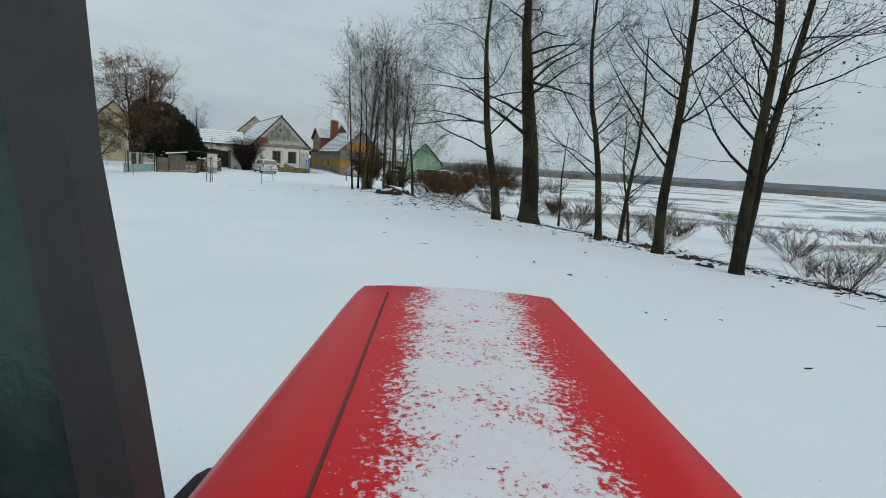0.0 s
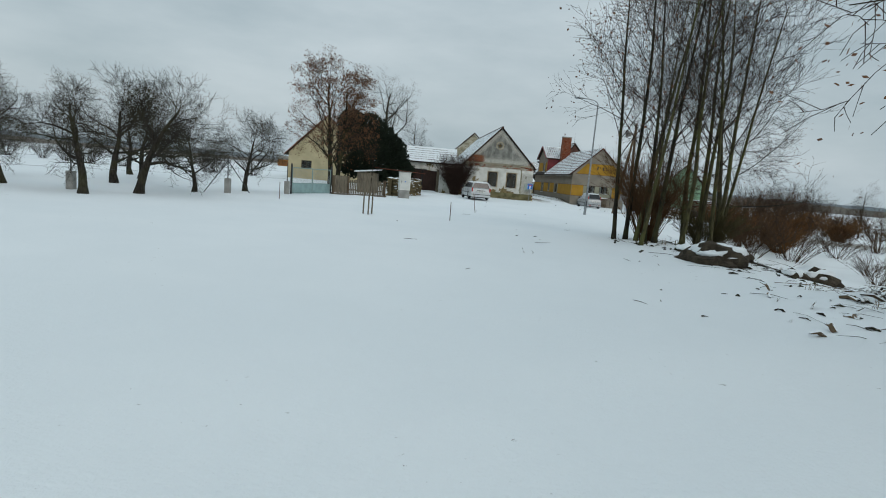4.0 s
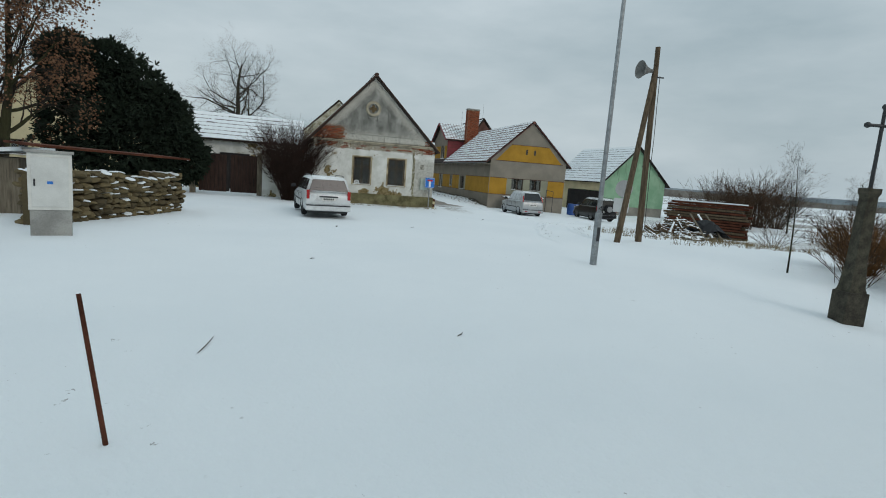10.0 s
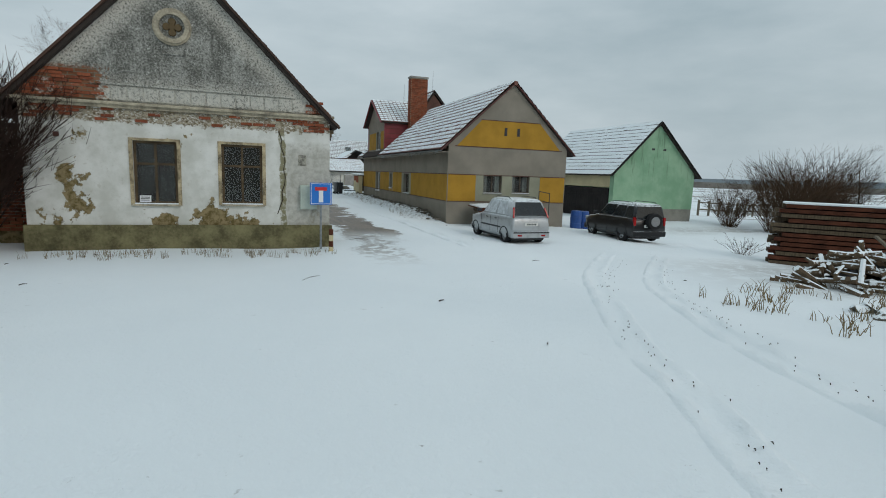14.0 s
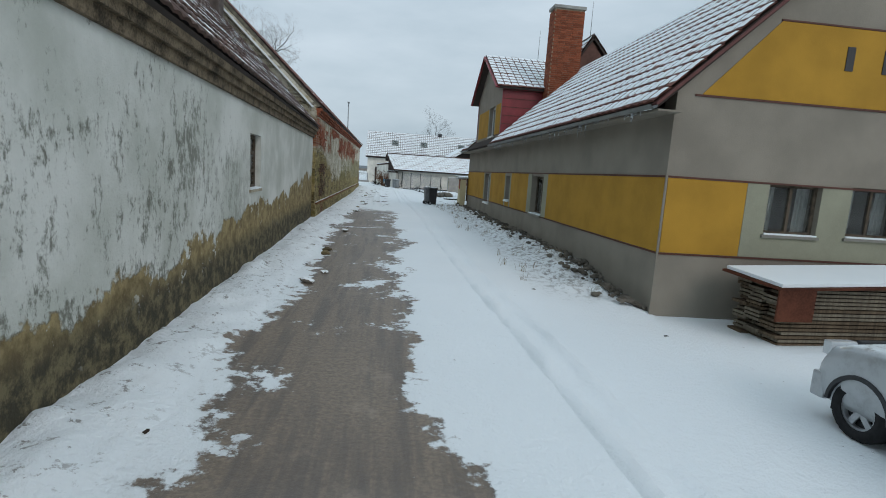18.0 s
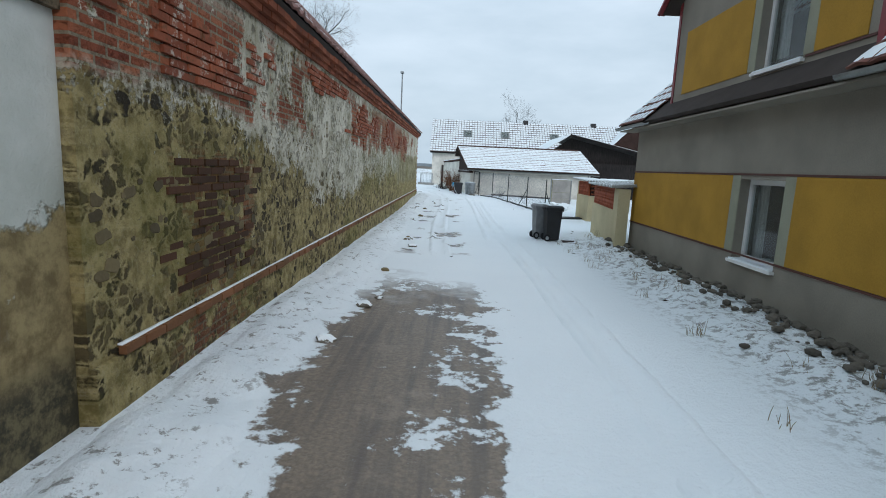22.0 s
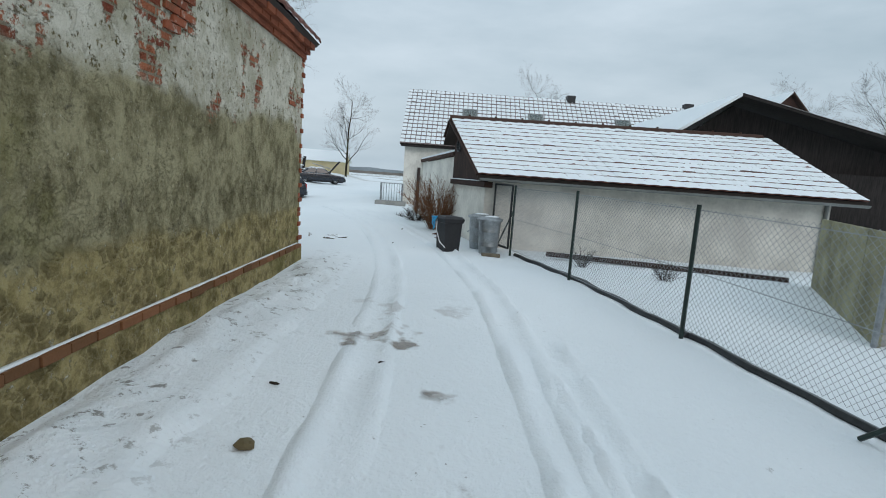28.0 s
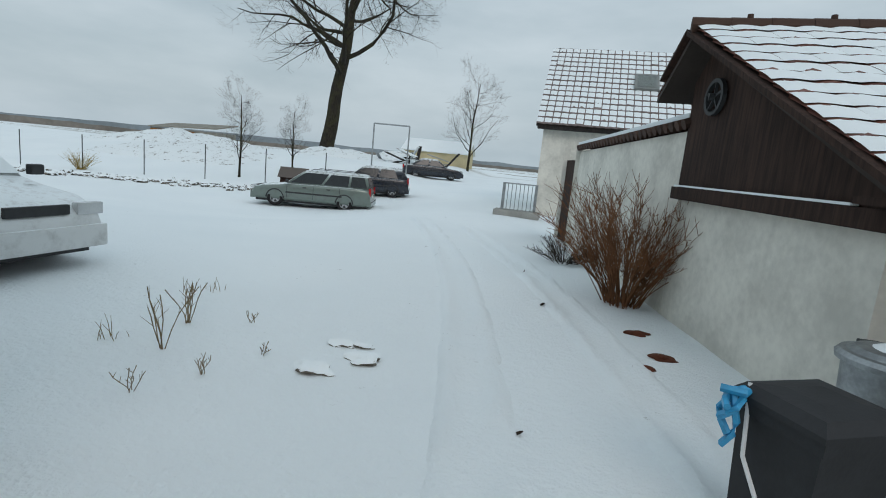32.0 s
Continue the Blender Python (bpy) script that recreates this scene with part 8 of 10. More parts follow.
for k in range(12):
    f = k / 11
    x, y = 34 + 22 * f, 21 + 8.6 * f
    z = ground_z(x, y)
    part("post", box(B(), (x - 0.07, y - 0.07, z - 0.3), (x + 0.07, y + 0.07, z + 1.35), 0.01), M_GREYW, t)
    if k < 11:
        x2, y2 = x + 2, y + 8.6 / 11
        for h in (0.55, 1.15):
            beam(bm := B(), (x, y, z + h), (x2, y2, ground_z(x2, y2) + h), 0.06, 0.1)
            part("rail", bm, M_GREYW, t)

# ---- log heap with tarpaulin, sawn timber, scrub fence ----
t = thing("log_heap", "heap of split logs half covered with snow", "log heap", (12.5, -5.5, gz(12.5, -5.5)))
lrnd = random.Random(9)
for k in range(110):
    a, q = lrnd.uniform(0, math.tau), math.sqrt(lrnd.random())
    x, y = q * 2.1 * math.cos(a), q * 1.5 * math.sin(a)
    z = max(0.05, 0.95 * (1 - q) + lrnd.uniform(-0.1, 0.12))
    d = Vector((lrnd.gauss(0, 1), lrnd.gauss(0, 1), lrnd.gauss(0, 0.25))).normalized() * lrnd.uniform(0.2, 0.5)
    r = lrnd.uniform(0.04, 0.09)
    rod(bm := B(), Vector((x, y, z)) - d, Vector((x, y, z)) + d, r, r * 0.9, 7)
    part("log", bm, M_SNOWLOG, t)
bm = B()
vs = [[bm.verts.new((0.2 + u * 0.5, -1.3 + v * 0.5, max(0.05, 1.05 - 0.16 * (u - 2) ** 2 - 0.13 * (v - 2) ** 2 + 0.05 * math.sin(u * 3 + v * 2)))) for u in range(6)] for v in range(6)]
for j in range(5):
    for i in range(5):
        bm.faces.new((vs[j][i], vs[j][i + 1], vs[j + 1][i + 1], vs[j + 1][i]))
bmesh.ops.solidify(bm, geom=bm.faces[:], thickness=0.02)
part("tarpaulin", bm, plain("black_tarpaulin", (0.02, 0.022, 0.025), 0.5, 0, 0.2, 3.0, 12.0, 0.5), t)
for k in range(3):
    beam(bm := B(), (0.3 + k * 0.5, -1.5, 0.1), (0.7 + k * 0.5, 0.3, 1.25), 0.09, 0.05)
    part("pole", bm, M_SNOW if k == 1 else M_GREYW, t)
t = thing("timber_stack", "long stack of sawn brown timber under snow", "timber stack", (16.7, -2.5, gz(16.7, -2.5)), -49)
for k in range(13):
    for j in range(3):
        part("beam", box(B(), (-2.1 + lrnd.uniform(-0.3, 0.2), -0.7 + j * 0.45, 0.1 + k * 0.16), (2.1 + lrnd.uniform(-0.2, 0.3), -0.3 + j * 0.45, 0.22 + k * 0.16)), M_RUST if lrnd.random() < 0.4 else M_POLE, t)
part("snow_cover", box(B(), (-2.05, -0.7, 2.15), (2.05, 0.6, 2.21), 0.02), M_SNOW, t)
t = thing("brush_row", "low row of old boards and stones in snow", "rubble", (9.6, -8.6, gz(9.6, -8.6)), -25)
for k in range(14):
    bmesh.ops.create_icosphere(bm := B(), subdivisions=3, radius=lrnd.uniform(0.08, 0.2), matrix=Matrix.Translation((lrnd.uniform(-1.6, 1.6), lrnd.uniform(-0.4, 0.4), 0.04)) @ Matrix.Diagonal((1.3, 1, 0.6, 1)))
    for v in bm.verts:
        v.co += Vector((noise.noise(v.co * 6), noise.noise(v.co * 6 + Vector((9, 0, 0))), noise.noise(v.co * 6 + Vector((0, 9, 0))))) * 0.12
    part("stone", bm, M_SNOWROCK, t)

# ---- rubble and stumps under the clump ----
for k, (x, y, s) in enumerate(((-3.35, -39.5, 0.7), (-1.1, -35.9, 0.4), (-2.0, -38.2, 0.45), (-2.5, -38.6, 0.35), (-0.6, -39.4, 0.5), (-1.4, -39.8, 0.3), (-3.5, -38.3, 0.28), (-0.2, -54.2, 0.3), (0.6, -55.6, 0.28), (-0.6, -58.6, 0.3), (-1.6, -59.2, 0.22), (-2.3, -60.4, 0.2), (0.2, -57.8, 0.3))):
    t = thing("stump", "snow-capped rotten stump or root clod", "stump", (x, y, gz(x, y)), k * 40, "stumps under the trees")
    bmesh.ops.create_icosphere(bm := B(), subdivisions=3, radius=s, matrix=Matrix.Diagonal((1.2, 1, 0.6, 1)))
    for v in bm.verts:
        v.co += v.co.normalized() * 0.22 * s * noise.noise(v.co * 6 + Vector((k, 0, 0))) * 2
    part("wood", bm, plain("dark_root_clod", (0.05, 0.04, 0.028), 0.95, 0, 0.5, 6.0, 30.0, 0.7) if k == 0 else bpy.data.materials["dark_root_clod"], t)
    bmesh.ops.create_icosphere(bm := B(), subdivisions=3, radius=s * 0.82, matrix=Matrix.Translation((0.05 * s, 0, s * 0.32)) @ Matrix.Diagonal((1.15, 0.95, 0.42, 1)))
    for v in bm.verts:
        v.co += v.co.normalized() * 0.16 * s * noise.noise(v.co * 7 + Vector((k, 5, 0))) * 2
    part("snow_cap", bm, M_SNOW, t, smooth=True)

# wheel tracks pressed up in the snow
PROFILE = ((-0.34, -0.05), (-0.24, 0.010), (-0.17, 0.034), (-0.11, 0.012), (0.0, 0.006), (0.11, 0.012), (0.17, 0.038), (0.25, 0.012), (0.35, -0.05))
vs, fs = [], []
for line in (((9.5, 0.5), (5.69, -3.85), (2.92, -8.5), (2.2, -10.4), (1.45, -12.2), (1.2, -15.0)), ((11.0, -0.3), (7.0, -4.4), (4.5, -8.4), (3.7, -11.0), (3.2, -14.0)), ((4.1, -1.0), (3.9, 6.0), (3.75, 14.0), (3.7, 24.0), (3.4, 34.0), (3.2, 46.0)),
             ((1.75, 27.0), (1.5, 34.0), (1.45, 44.0), (0.9, 50.0), (-0.9, 57.0), (-3.8, 64.0)), ((3.1, 30.0), (3.0, 43.0), (2.4, 49.5), (0.7, 56.0), (-2.2, 63.0))):
    pts = [Vector((*p, 0)) for p in line]
    path = []
    for i in range(len(pts) - 1):
        p0, p1, p2, p3 = pts[max(0, i - 1)], pts[i], pts[i + 1], pts[min(len(pts) - 1, i + 2)]
        n = int((p2 - p1).length / 0.16)
        for k in range(n):
            t = k / n
            path.append(0.5 * (2 * p1 + (p2 - p0) * t + (2 * p0 - 5 * p1 + 4 * p2 - p3) * t * t + (3 * p1 - p0 - 3 * p2 + p3) * t ** 3))
    k0 = len(vs)
    for i, p in enumerate(path):
        d = (path[min(i + 1, len(path) - 1)] - path[max(0, i - 1)]).normalized()
        fade = min(1.0, i / 12, (len(path) - 1 - i) / 12)
        for u, h in PROFILE:
            q = p + Vector((d.y, -d.x, 0)) * u
            rough = noise.noise((q.x * 2.0, q.y * 2.0, 8)) + 0.8 * noise.noise((q.x * 7.0, q.y * 7.0, 4))
            w = (3.0 * h * (0.42 + 0.75 * rough) * fade if h > 0 else h) - 0.03 * (1 - fade) - 0.012 * max(0.0, noise.noise((p.x * 0.4, p.y * 0.4, 2)))
            vs.append((q.x, q.y, rough_ground(q.x, q.y) + w))
    m = len(PROFILE)
    fs += [(k0 + i * m + j, k0 + i * m + j + 1, k0 + (i + 1) * m + j + 1, k0 + (i + 1) * m + j) for i in range(len(path) - 1) for j in range(m - 1)]
tagged(solo("wheel_track", mesh_from("wheel_track", vs, fs, True), M_GROUND, "shallow wheel tracks pressed into the snow", "wheel tracks"), kind="stuff")

# brushwood and dark earth under the tree row
brd = random.Random(77)
ls = []
for k in range(1500):
    z = brd.random()
    if z < 0.5:
        x, y = brd.gauss(0.4, 1.1), brd.uniform(-66, -49)
    elif z < 0.75:
        x, y = brd.gauss(-1.2, 1.5), brd.gauss(-45.0, 1.0)
    else:
        x, y = brd.gauss(-1.8, 1.8), brd.gauss(-38.2, 1.7)
    if x < (-5.0 if -50 < y < -35 else -2.9):
        continue
    h = rough_ground(x, y)
    a, ln = brd.uniform(0, math.tau), brd.uniform(0.03, 0.12) if brd.random() < 0.6 else brd.uniform(0.15, 0.6)
    rise = brd.uniform(-0.02, 0.28) * ln * (3 if ln > 0.15 and brd.random() < 0.3 else 1)
    c, s = math.cos(a) * ln, math.sin(a) * ln
    r = brd.uniform(0.003, 0.007) if ln > 0.15 else brd.uniform(0.01, 0.03)
    ls.append(([Vector((x - c, y - s, h)), Vector((x + brd.gauss(0, 0.15) * ln, y + brd.gauss(0, 0.15) * ln, h + 0.02 + rise * 0.6)), Vector((x + c, y + s, h + rise))], [r, r, r * 0.4]))
tagged(solo("brushwood", mesh_from("brushwood", *tube_arrays(ls, 4)), M_BARKD, "dark brushwood and clods poking out under the trees", "brushwood"), kind="stuff")

hrd = random.Random(78)
ls = []
for k in range(300):
    a, q = hrd.uniform(0, math.tau), abs(hrd.gauss(0, 1.0))
    x, y = -1.75 + 1.35 * q * math.cos(a), -44.3 + 1.0 * q * math.sin(a)
    h = rough_ground(x, y)
    b, ln = hrd.uniform(0, math.tau), hrd.uniform(0.05, 0.2) if hrd.random() < 0.7 else hrd.uniform(0.3, 0.9)
    c, e, rise = math.cos(b) * ln, math.sin(b) * ln, hrd.uniform(-0.03, 0.16)
    r = hrd.uniform(0.004, 0.012) if ln > 0.25 else hrd.uniform(0.012, 0.05)
    ls.append(([Vector((x - c, y - e, h)), Vector((x, y, h + 0.03 + rise * 0.6)), Vector((x + c, y + e, h + rise - 0.02))], [r, r, r * 0.4]))
tagged(solo("branch_heap", mesh_from("branch_heap", *tube_arrays(ls, 5)), M_SNOWLOG, "low heap of branches and clods sunk in snow", "branch heap"), kind="stuff")

# twigs, dead leaves and clods strewn on the snow
drnd = random.Random(15)
ls = []
for k in range(170):
    z = drnd.random()
    if z < 0.65:
        x, y = drnd.uniform(-13, 1.5), drnd.uniform(-88, -32)
        if drnd.random() < 0.5:
            x = drnd.gauss(-4.5, 2.2)
    elif z < 0.78:
        x, y = drnd.uniform(-14, 8), drnd.uniform(-32, 0)
    else:
        x, y = drnd.choice((drnd.uniform(0.2, 1.0), drnd.uniform(4.5, 6.3), drnd.uniform(-5, 2))), drnd.uniform(1, 58)
        if x < 0.15 and y < 49.5:
            continue
    h = rough_ground(x, y)
    a, ln = drnd.uniform(0, math.tau), drnd.uniform(0.02, 0.06) if drnd.random() < 0.8 else drnd.uniform(0.08, 0.26)
    c, s = math.cos(a) * ln, math.sin(a) * ln
    r = 0.005 if ln > 0.1 else drnd.uniform(0.006, 0.014)
    ls.append(([Vector((x - c, y - s, h + 0.01)), Vector((x + drnd.gauss(0, 0.2) * ln, y + drnd.gauss(0, 0.2) * ln, h + 0.02)), Vector((x + c, y + s, h + 0.02))], [r, r * 1.1, r * 0.5]))
for k in range(150):
    # flecks of earth thrown up along the wheel tracks
    f, side = drnd.random(), k % 2
    x = (1.7 + 1.3 * f + 5.5 * f * f if side else 3.5 + 1.6 * f + 4.8 * f * f) + drnd.gauss(0, 0.13)
    y = -12.5 + 11.0 * f
    h = rough_ground(x, y)
    ln, a = drnd.uniform(0.008, 0.025), drnd.uniform(0.6, 1.2)
    c, s = math.cos(a) * ln, math.sin(a) * ln
    ls.append(([Vector((x - c, y - s, h + 0.025)), Vector((x, y, h + 0.035)), Vector((x + c, y + s, h + 0.025))], [0.004, 0.006, 0.003]))
tagged(solo("fallen_twigs", mesh_from("fallen_twigs", *tube_arrays(ls, 5)), M_TWIG, "dark fallen twigs and clods strewn over the snow", "twigs"), kind="stuff")
# dry grass tufts
ls = []
for k in range(170):
    z = drnd.random()
    if z < 0.4:
        x, y = drnd.uniform(4.6, 6.3), drnd.uniform(9.5, 33)
    elif z < 0.44:
        x, y = drnd.uniform(-2.9, -1.3), drnd.uniform(49.5, 53.5)
    elif z < 0.8:
        x, y = drnd.uniform(-6.5, 0), drnd.uniform(-1.6, -0.5)
    else:
        x, y = drnd.uniform(-3.5, 3), drnd.uniform(-66, -33)
    h = rough_ground(x, y)
    for _ in range(9):
        a, ln = drnd.uniform(0, math.tau), drnd.uniform(0.06, 0.22)
        q = drnd.uniform(0.1, 0.5) * ln
        p = Vector((x + drnd.gauss(0, 0.05), y + drnd.gauss(0, 0.05), h - 0.02))
        ls.append(([p, p + Vector((math.cos(a) * q * 0.4, math.sin(a) * q * 0.4, ln * 0.6)), p + Vector((math.cos(a) * q, math.sin(a) * q, ln))], [0.004, 0.003, 0.0015]))
for k in range(190):
    x, y = drnd.uniform(6.5, 17.0), drnd.uniform(-13.0, -5.5)
    h = rough_ground(x, y)
    for _ in range(7):
        a, ln = drnd.uniform(0, math.tau), drnd.uniform(0.08, 0.34)
        q = drnd.uniform(0.2, 0.7) * ln
        p = Vector((x + drnd.gauss(0, 0.09), y + drnd.gauss(0, 0.09), h - 0.02))
        ls.append(([p, p + Vector((math.cos(a) * q * 0.4, math.sin(a) * q * 0.4, ln * 0.6)), p + Vector((math.cos(a) * q, math.sin(a) * q, ln * 0.9))], [0.008, 0.006, 0.002]))
tagged(solo("dry_grass", mesh_from("dry_grass", *tube_arrays(ls, 3)), plain("straw_grass", (0.20, 0.15, 0.08), 0.9), "thin dry grass blades poking through the snow", "grass"), kind="stuff")
# stones fallen from the old wall on to the snow
frn = random.Random(41)
for k in range(26):
    x, y, r = frn.uniform(0.15, 1.1), frn.uniform(8.0, 44.0), frn.uniform(0.035, 0.09)
    bmesh.ops.create_icosphere(bm := B(), subdivisions=2, radius=r)
    for v in bm.verts:
        v.co *= 1.0 + 0.7 * noise.noise(v.co * 0.9 / r + Vector((k * 3, 0, 0)))
        v.co = Vector((v.co.x * 1.3 + x, v.co.y + y, v.co.z * 0.7 + rough_ground(x, y) + r * 0.5))
    tagged(solo("fallen_stone", bm, M_SNOWROCK if k % 3 else M_RUBBLE, "dark stone fallen on the snow by an old wall", "stone"), group="stones fallen from the wall")
# stones at the foot of the ochre house
vs_s = []
bm = B()
for k in range(760):
    y = 9.3 + 21.7 * drnd.random() ** 1.3
    x = 6.58 - abs(drnd.gauss(0.10, 0.26))
    r = drnd.uniform(0.015, 0.075)
    bmesh.ops.create_icosphere(bm, subdivisions=1, radius=r, matrix=Matrix.Translation((x, y, rough_ground(x, y) + 0.05 + r * 0.3)) @ Matrix.Rotation(drnd.uniform(0, 3), 4, "Z") @ Matrix.Diagonal((1.4, 0.9, 0.7, 1)))
tagged(solo("edging_stones", bm, M_STONE, "grey stones along the foot of a house wall", "stones"), kind="stuff")


# ---- orchard fence, gate, farm yard ----
def lattice(a, b, z0, z1, cell=0.07, r=0.0022):
    """Chain-link wires between two posts."""
    a, b = Vector(a), Vector(b)
    d = b - a
    L, H = d.length, z1 - z0
    d = d.normalized()
    ls = []
    k = -H
    while k < L:
        u0, u1 = max(0.0, k), min(L, k + H)
        if u1 - u0 > 0.02:
            ls.append(([a + d * u0 + Vector((0, 0, z0 + u0 - k)), a + d * u1 + Vector((0, 0, z0 + u1 - k))], [r, r]))
            ls.append(([a + d * u0 + Vector((0, 0, z1 - (u0 - k))), a + d * u1 + Vector((0, 0, z1 - (u1 - k)))], [r, r]))
        k += cell
    return mesh_from("wire_mesh", *tube_arrays(ls, 3))


t = thing("wire_fence", "low wire fence with concrete-footed posts round an orchard", "fence")
FP = [(-36.0, -46.0), (-30.2, -38.2), (-24.7, -31.2), (-20.7, -25.6), (-18.55, -22.5)]
for x, y in FP:
    part("post_foot", box(B(), (x - 0.13, y - 0.13, -0.2), (x + 0.13, y + 0.13, 0.72), 0.02), M_CONC, t)
    rod(bm := B(), (x, y, 0.7), (x, y, 1.75), 0.025, 0.025, 8)
    part("post", bm, M_IRON, t)
for a, b in zip(FP, FP[1:]):
    for z in (0.85, 1.25, 1.68):
        rod(bm := B(), (*a, z), (*b, z), 0.004, 0.004, 4)
        part("wire", bm, M_IRON, t)
for s in (-1, 1):
    rod(bm := B(), (-20.7, -25.6, 1.6), (-20.7 + s * 0.75, -25.6 + s * 1.05, 0.0), 0.022, 0.022, 6)
    part("brace", bm, M_IRON, t)
t = thing("field_gate", "double pale green steel gate with mesh upper half", "gate", (-18.4, -22.2, 0), 65.5)
for x in (0.0, 3.9):
    rod(bm := B(), (x, 0.0, -0.2), (x, 0.0, 1.72), 0.05, 0.05, 10)
    part("gate_post", bm, M_IRON, t)
for x0, x1 in ((0.1, 1.93), (1.97, 3.8)):
    bm = B()
    for a, b in (((x0, 0.06), (x1, 0.06)), ((x0, 0.62), (x1, 0.62)), ((x0, 1.5), (x1, 1.5)), ((x0, 0.06), (x0, 1.5)), ((x1, 0.06), (x1, 1.5))):
        rod(bm, (a[0], 0.0, a[1]), (b[0], 0.0, b[1]), 0.025, 0.025, 6)
    lf = part("leaf_frame", bm, plain("pale_green_paint", (0.22, 0.32, 0.30), 0.6) if x0 < 1 else bpy.data.materials["pale_green_paint"], t)
    part("panel", box(B(), (x0 + 0.02, -0.02, 0.08), (x1 - 0.02, 0.0, 0.6)), plain("faded_aqua_panel", (0.24, 0.36, 0.36), 0.6) if x0 < 1 else bpy.data.materials["faded_aqua_panel"], lf)
    part("wire_mesh", lattice((x0, 0.0, 0), (x1, 0.0, 0), 0.64, 1.48, 0.16, 0.003), M_STEELG, lf)
t = thing("board_fence", "low weathered board fence with stone footing", "fence", (-16.55, -18.85, 0), 30)
for k in range(28):
    tall = k < 7
    x = k * 0.125 if tall else 0.95 + (k - 7) * 0.122
    part("board", box(B(), (x, -0.02, 0.12), (x + (0.118 if tall else 0.082), 0.005, (1.22 if tall else 1.0) + 0.03 * math.sin(k * 3.1)), 0.004), M_GREYW, t)
for z in (0.35, 0.85):
    beam(bm := B(), (0.0, 0.04, z), (3.5, 0.04, z), 0.05, 0.08)
    part("rail", bm, M_GREYW, t)
for x in (-0.1, 0.9, 3.5):
    part("post", box(B(), (x, -0.06, -0.2), (x + 0.12, 0.1, 1.2 if x < 3 else 1.1), 0.015), M_POLE, t)
part("footing", box(B(), (-0.1, -0.06, -0.2), (3.7, 0.26, 0.1)), M_STONE, t)
t = thing("stone_stack", "dry-stacked wall of logs and stones capped with snow", "stone wall")
srn = random.Random(3)
A, Bq = Vector((-13.2, -14.9, 0)), Vector((-11.4, -9.4, 0))
dirw = (Bq - A).normalized()
yaw = math.degrees(math.atan2(dirw.y, dirw.x))
stone_shapes = []
for k in range(6):
    bmesh.ops.create_icosphere(bm := B(), subdivisions=2, radius=0.5)
    for v in bm.verts:
        v.co += v.co.normalized() * 0.25 * noise.noise(v.co * 3.0 + Vector((k * 5, 1, 0)))
        v.co.z = max(-0.36, min(0.36, v.co.z))
    me = mesh_of(bm, "stone")
    me.materials.append(M_RUBBLE)
    stone_shapes.append(me)
bmesh.ops.create_icosphere(bm := B(), subdivisions=2, radius=0.5)
for v in bm.verts:
    v.co += v.co.normalized() * 0.2 * noise.noise(v.co * 3.0 + Vector((2, 8, 0)))
    v.co.z = max(-0.1, v.co.z)
cap = mesh_of(bm, "snow_cap", True)
cap.materials.append(M_SNOW)
for r in range(9):
    f = 0.1 * srn.random()
    while f < (Bq - A).length:
        w, h = srn.uniform(0.14, 0.42), srn.uniform(0.11, 0.22)
        top = 1.28 + 0.12 * math.sin(f * 1.3)
        z = 0.06 + r * 0.145
        if z < top:
            for side in (0.2, -0.2):
                m = pose(*(A + dirw * (f + w / 2) + Vector((dirw.y * side, -dirw.x * side, z))), srn.uniform(-16, 16), srn.uniform(-14, 14), yaw + srn.uniform(-35, 35))
                ob = new("stone", srn.choice(stone_shapes))
                ob.parent = t
                ob.matrix_basis = m @ Matrix.Diagonal((w * 1.05, srn.uniform(0.3, 0.48), h * 1.25, 1))
                if side > 0 and srn.random() < 0.28 or z > top - 0.15:
                    ob = new("snow_cap", cap)
                    ob.parent = t
                    ob.matrix_basis = m @ Matrix.Translation((0, -0.08 if side > 0 else 0, h * 0.42)) @ Matrix.Diagonal((w * 0.8, 0.3, 0.08, 1))
        f += w
prism(bm := B(), [A + Vector((-0.12, 0, -0.1)), Bq + Vector((-0.12, 0, -0.1)), Bq + Vector((0.04, 0, -0.1)), A + Vector((0.04, 0, -0.1))], (0, 0, 1.3))
part("core", bm, M_RUBBLE, t)
prism(bm := B(), [(-13.6, -13.6, 1.85), (-10.8, -9.6, 1.75), (-11.9, -9.0, 1.8), (-14.6, -12.9, 1.9)], (0, 0, 0.06))
part("roof_sheet", bm, M_RUST, t)
t = thing("electric_cabinet", "white freestanding electricity cabinet on a plinth", "cabinet", (-12.2, -16.2, 0), 20)
part("plinth", box(B(), (-0.36, -0.16, -0.2), (0.36, 0.16, 0.55), 0.01), M_CONC, t)
bd = part("body", box(B(), (-0.38, -0.18, 0.55), (0.38, 0.18, 1.74), 0.012), plain("white_cabinet", (0.62, 0.62, 0.58), 0.6, 0, 0.1), t)
dr = part("door", box(B(), (-0.32, -0.196, 0.62), (0.32, -0.181, 1.66), 0.006), plain("white_cabinet_door", (0.58, 0.59, 0.56), 0.6, 0, 0.1), bd)
part("lid", box(B(), (-0.42, -0.22, 1.74), (0.42, 0.22, 1.8), 0.01), M_CONC, t)
part("lettering", box(B(), (-0.05, -0.2, 1.1), (0.05, -0.1965, 1.16)), M_BLUE, bd)
part("handle", box(B(), (-0.28, -0.21, 1.05), (-0.25, -0.1965, 1.2)), M_BLACKP, bd)
t = thing("farm_gate", "wide dark weathered board gate of a farm yard", "gate")
